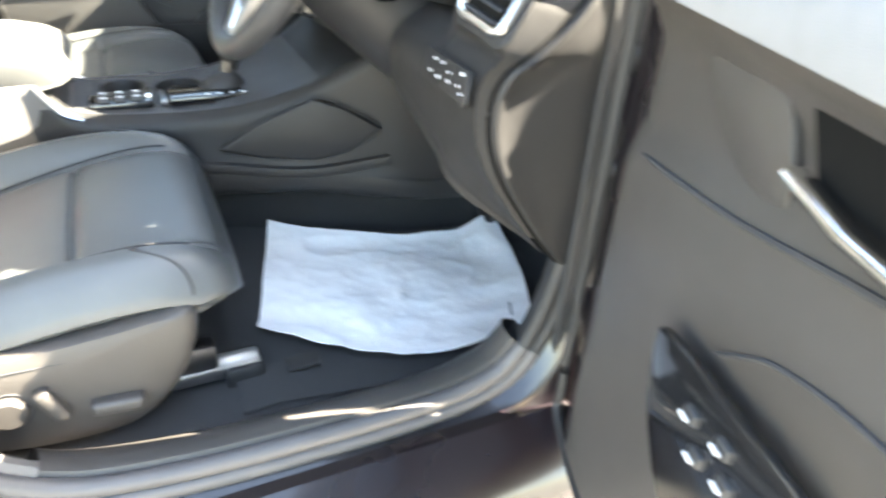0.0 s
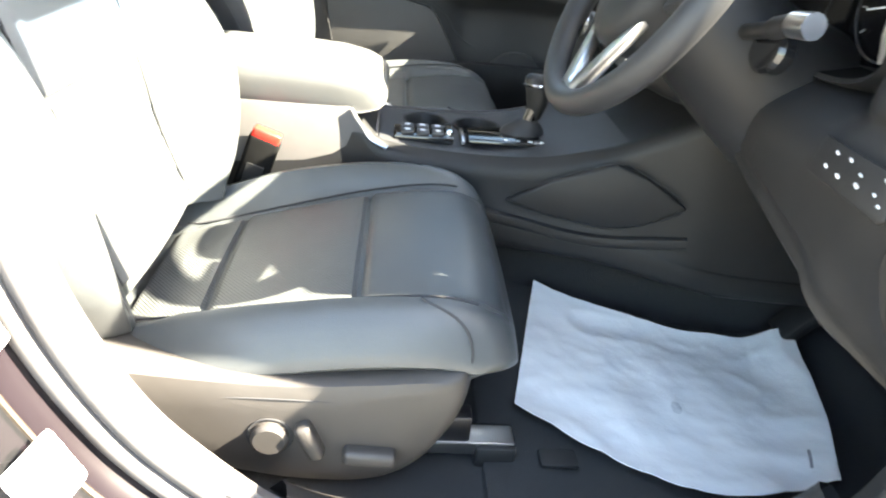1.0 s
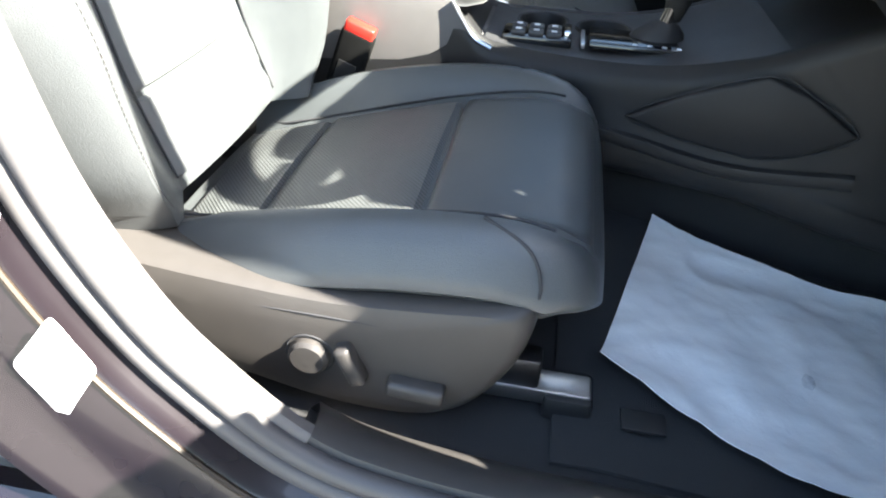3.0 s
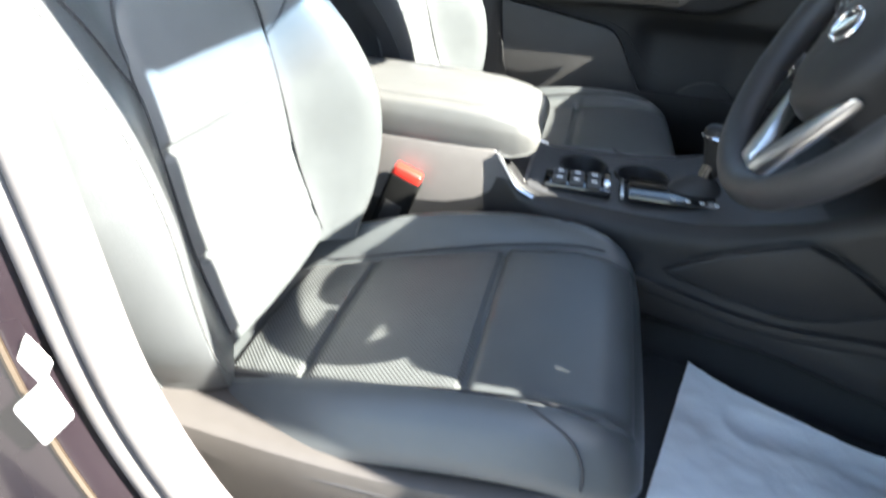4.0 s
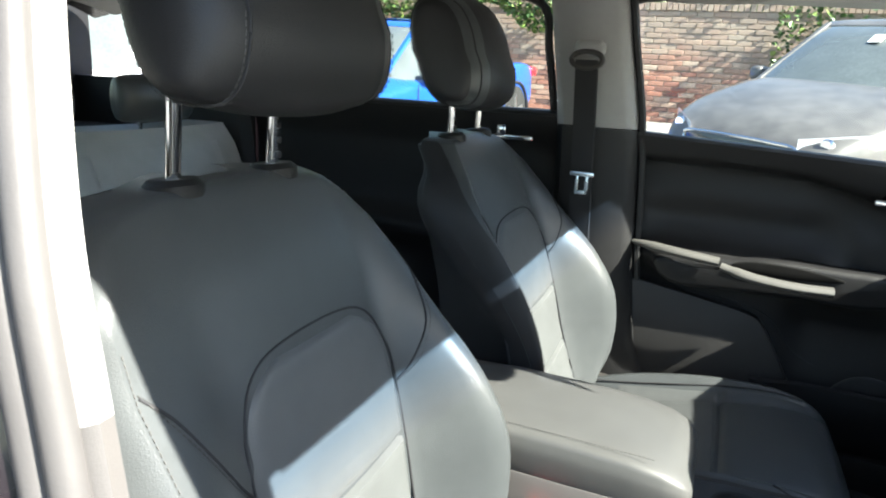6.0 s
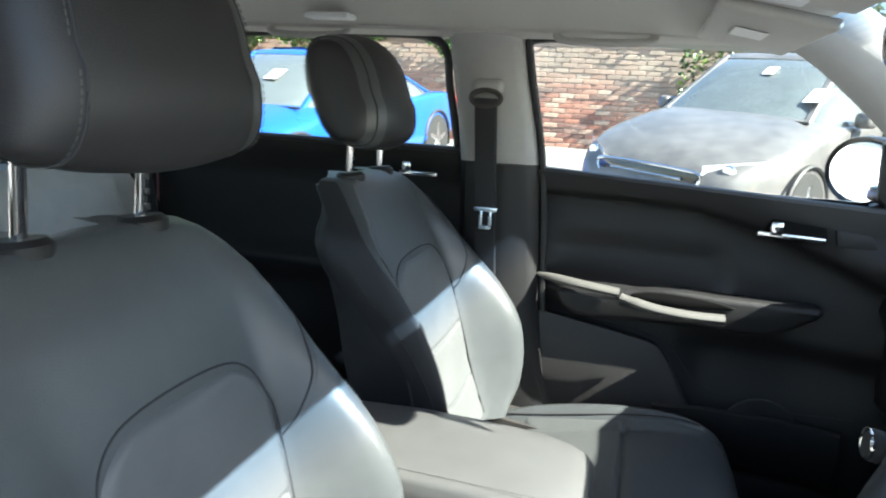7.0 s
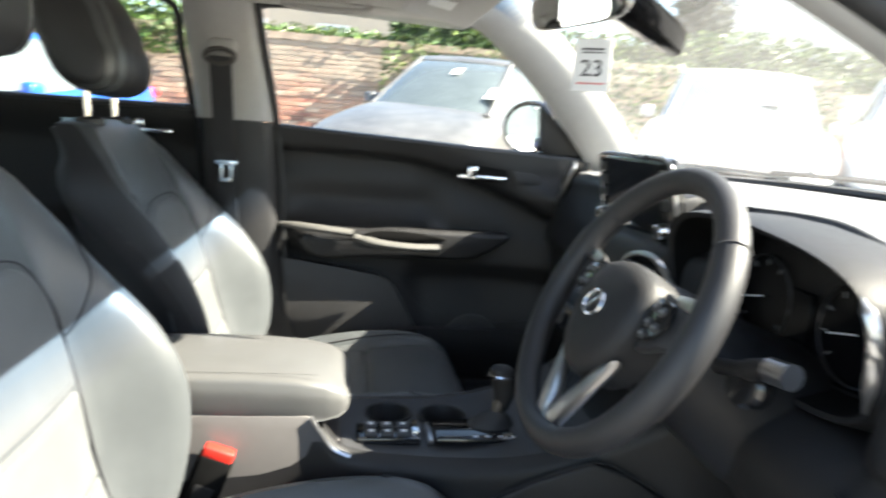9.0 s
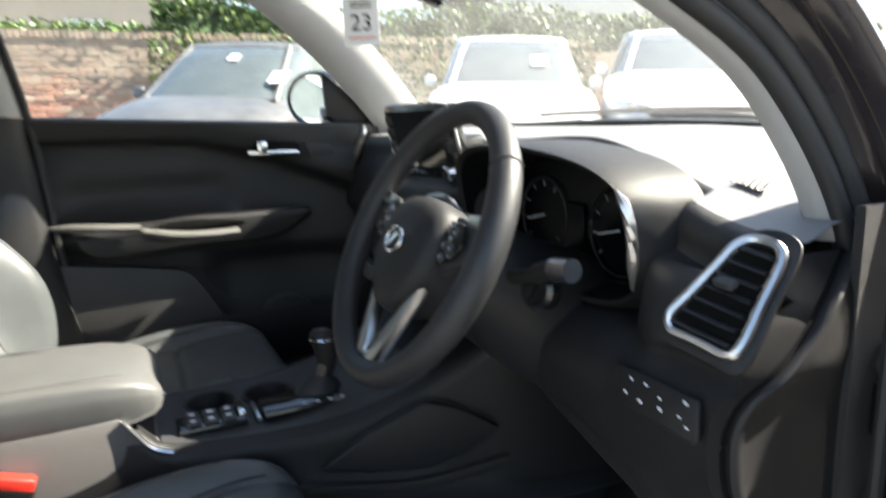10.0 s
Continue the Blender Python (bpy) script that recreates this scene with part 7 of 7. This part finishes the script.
def hedge_spot(rg):
    x = rg.uniform(-18, 18)
    hgt = 0.55 + 0.3 * noise.noise(V(x * 0.35, 1, 0)) + (0.2 if x > 1 else 0)
    if -2.4 < x < 0.9:
        hgt = 0.25
    return (x, WALL_Y + 0.38 + rg.uniform(0, 0.5), WALL_Z1 - 0.1 + (hgt + 0.08) * rg.random() ** 0.8)


def hedge_core(u, v):
    x = -18 + 36 * u
    low = 0.12 if -2.4 < x < 0.9 else 1.0
    a = math.pi * v
    r = 0.5 + 0.14 * noise.noise(V(x * 1.1, v * 3, 4))
    return V(x, WALL_Y + 0.95 - r * math.cos(a), WALL_Z1 - 0.2 + (0.55 + 0.3 * noise.noise(V(x * 0.35, 1, 0)) + (0.2 if x > 1 else 0)) * low * math.sin(a) ** 0.6)


# Added core behind the leaves; the hedge's inner shade is in its colour
lone("hedge_bulk", sheet(hedge_core, 220, 12), mat("hedge_core_shade", (0.022, 0.04, 0.012), 0.9, vary=0.5, scale=9, bump=1.0, grain=14, dist=0.08), "added core of the hedge behind the wall, inner shade in its dark green", "hedge", kind="stuff")
leaves("hedge", 20000, hedge_spot, 0.095, "loose sunlit hedge behind the wall", "hedge", seed=5)
BARK = mat("grey_bark", (0.12, 0.10, 0.08), 0.9, vary=0.3, scale=12, bump=0.8, grain=40, dist=0.02)


def tree(x, y, hgt, spread, seed):
    tr = thing("tree", (x, y, 0.6), "broad leafy tree beyond the wall", "tree", "trees")
    rg = random.Random(seed)
    part("trunk", tube(curve([V(x, y, 0.4), V(x + 0.1, y, hgt * 0.35), V(x - 0.1, y + 0.1, hgt * 0.75)], 6), [0.26 - 0.016 * k for k in range(13)], 10), BARK, tr)
    tips = []
    for k in range(9):
        a = rg.uniform(0, 6.28)
        z = hgt * rg.uniform(0.35, 0.7)
        p = V(x + spread * 0.8 * math.cos(a), y + spread * 0.8 * math.sin(a), z + hgt * rg.uniform(0.1, 0.3))
        part("limb", tube(curve([V(x, y, z), V(x, y, z).lerp(p, 0.5) + V(0, 0, 0.3), p], 4), [0.1 - 0.01 * j for j in range(9)], 7), BARK, tr)
        tips.append(p)

    def spot(r2):
        c_ = r2.choice(tips)
        v = V(r2.gauss(0, 1), r2.gauss(0, 1), r2.gauss(0, 0.8)) * spread * 0.33
        return tuple(c_ + v)
    leaves("crown", 5000, spot, 0.22, "", "", tr, seed)
    return tr



NEEDLE = mat("dull_conifer_needles", (0.035, 0.05, 0.03), 0.7, vary=0.4, scale=3, bump=0.0)


def conifer(x, y, hgt, base, count, seed):
    tr = thing("conifer", (x, y, 0.7), "tall dark green conifer beyond the wall", "tree", "trees")
    rg = random.Random(seed)
    part("trunk", tube([V(x, y, 0.5), V(x + 0.05, y, hgt * 0.5), V(x, y, hgt)], [0.16, 0.1, 0.02], 8), BARK, tr)
    tips = []
    for k in range(44):
        f = 0.12 + 0.86 * k / 44
        a = k * 2.4 + rg.uniform(-0.3, 0.3)
        r = base * (1 - f) ** 0.7 * rg.uniform(0.75, 1.1) + 0.05
        p = V(x + r * math.cos(a), y + r * math.sin(a), 0.7 + hgt * f - 0.25 * r)
        part("limb", tube([V(x, y, 0.7 + hgt * f), p], [0.03, 0.008], 5), BARK, tr)
        tips.append((V(x, y, 0.7 + hgt * f), p))

    def spot(r2):
        a, b = r2.choice(tips)
        t = r2.random() ** 0.6 * 1.08
        return tuple(a.lerp(b, t) + V(r2.gauss(0, 0.16), r2.gauss(0, 0.16), r2.gauss(-0.06, 0.13)))
    leaves("crown", count, spot, 0.15, "", "", tr, seed, NEEDLE)


conifer(8.3, 14.2, 6.8, 0.75, 7000, 22)
tree(-9.0, 16.0, 7.0, 3.0, 12)
# a rendered house beyond the wall
RENDER = mat("cream_render", (0.55, 0.46, 0.38), 0.9, vary=0.1, scale=5, bump=0.3, grain=60, dist=0.004, stain=0.6)
TILE = mat("roof_tiles", (0.16, 0.08, 0.06), 0.85, vary=0.3, scale=14, bump=0.5, grain=30, dist=0.02)
hs = thing("house", (-1.0, 26, 0.7), "cream house with a tiled roof beyond the wall", "house")
part("wall", rbox(V(-1.0, 28, 3.2), (9, 6, 5.4), 0.02, 1), RENDER, hs)
part("roof", prism([V(-5.9, 24.6, 5.85), V(-5.9, 31.4, 5.85), V(-5.9, 28, 8.4)], (9.8, 0, 0), 0.02, 1), TILE, hs)
for x0 in (-3.5, -0.5, 2.2):
    wd = part("window", rbox(V(x0, 24.98, 3.9), (1.2, 0.1, 1.3), 0.02, 1), STICKER, hs, "white framed window")
    part("pane", rbox(V(x0, 24.92, 3.9), (1.0, 0.04, 1.1), 0.01, 1), CARGLASS, wd)

# a slate-roofed house whose eaves come down behind the hedge
SLATE = mat("grey_green_slate", (0.15, 0.17, 0.17), 0.6, vary=0.14, scale=9, bump=0.5, grain=26, dist=0.012, stain=0.8)
LEAD = mat("pale_lead", (0.42, 0.44, 0.47), 0.45, vary=0.1, scale=10, bump=0.1)
sh_ = thing("house", (13, 14, 0.7), "long house with a grey-green slate roof beyond the hedge", "house")
along, deep = V(0.84, -0.543, 0), V(0.543, 0.84, 0)
eave = V(9.75, 16.3, 2.3)
ends = [eave - along * 0.1, eave + along * 11]
part("roof", prism([ends[0], ends[1], ends[1] + deep * 5 + V(0, 0, 5.6), ends[0] + deep * 5 + V(0, 0, 5.6)], (0, 0, 0.12), 0.0), SLATE, sh_, "grey-green slate roof slope")
part("rear_roof", prism([ends[0] + deep * 10, ends[1] + deep * 10, ends[1] + deep * 5 + V(0, 0, 5.6), ends[0] + deep * 5 + V(0, 0, 5.6)], (0, 0, 0.12), 0.0), SLATE, sh_)
part("wall", prism([q + deep * o - V(0, 0, 0.02) for q, o in ((ends[0] + along * 0.2, 0.3), (ends[1] - along * 0.2, 0.3), (ends[1] - along * 0.2, 9.7), (ends[0] + along * 0.2, 9.7))], (0, 0, -1.8), 0.0), RENDER, sh_)
part("gable", prism([ends[0] + deep * 0.3, ends[0] + deep * 9.7, ends[0] + deep * 5 + V(0, 0, 5.4)], tuple(along * 0.2), 0.0), RENDER, sh_)
for k in range(8):
    f = 0.34 + 0.035 * k
    part("stepped_flashing", rbox(ends[0] + along * (0.55 + 0.06 * (k % 2)) + (deep * 5 + V(0, 0, 5.6)) * f + V(0, 0, 0.17), (0.16, 0.12, 0.14), 0.01, 1), LEAD, sh_, "pale stepped lead flashing")

# ---------------------------------------------------------------- the outside of the car itself
for x0 in (1.56, -1.10):
    for sg in (-1, 1):
        ctr = V(x0, sg * 0.70, 0.325)
        wl = part("wheel", loft([[ctr + V(0.325 * rr * math.cos(a), sg * dy, 0.325 * rr * math.sin(a)) for a in np.linspace(0, 2 * math.pi, 36, endpoint=False)] for rr, dy in ((0.68, -0.1), (0.93, -0.1), (1.0, -0.07), (1.0, 0.07), (0.94, 0.108), (0.70, 0.112))]), TYRE, car, "black tyre on an alloy wheel")
        part("rim", disc(ctr + V(0, sg * 0.092, 0), (0, sg, 0), 0.225, 0.006, 28), STEEL, wl)
        for k in range(5):
            a = 2 * math.pi * k / 5
            part("spoke", tube([ctr + V(0, sg * 0.110, 0), ctr + V(0.215 * math.cos(a), sg * 0.108, 0.215 * math.sin(a))], [0.035, 0.024], 6, flat=0.4, up=(0, 1, 0)), SILVER, wl)
part("door_skin", sheet(lambda u, v: V(0.10 + 0.93 * u, 0.765 + 0.02 * math.sin(3 * v), 0.33 + 0.75 * v), 8, 8, (0, 0.012, 0)), PAINT_BLACK, pdoor)
part("door_skin", sheet(lambda u, v: V(-0.98 + 1.07 * u, 0.765 + 0.02 * math.sin(3 * v), 0.33 + 0.79 * v), 8, 8, (0, 0.012, 0)), PAINT_BLACK, rdoor)
part("left_quarter", sheet(lambda u, v: V(-1.72 + 0.73 * u, 0.70 + 0.07 * u + 0.015 * math.sin(3 * v), 0.33 + 0.80 * v), 8, 8, (0, 0.012, 0)), PAINT_BLACK, car)
part("tailgate_skin", sheet(lambda u, v: V(-1.70 - 0.03 * math.sin(3 * v), -0.74 + 1.48 * u, 0.36 + 0.74 * v), 8, 8, (0.012, 0, 0)), PAINT_BLACK, car)
part("rear_bumper", rbox(V(-1.76, 0, 0.42), (0.16, 1.56, 0.26), 0.06, 3), PAINT_BLACK, car)
part("front_bumper", loft([[V(2.10 + 0.12 * (1 - (2 * u - 1) ** 2) + dx, -0.78 + 1.56 * u, z) for u in np.linspace(0, 1, 16)] for z, dx in ((0.22, -0.02), (0.36, 0.04), (0.55, 0.06), (0.74, 0.02), (0.86, -0.02))], False, False), PAINT_BLACK, car)
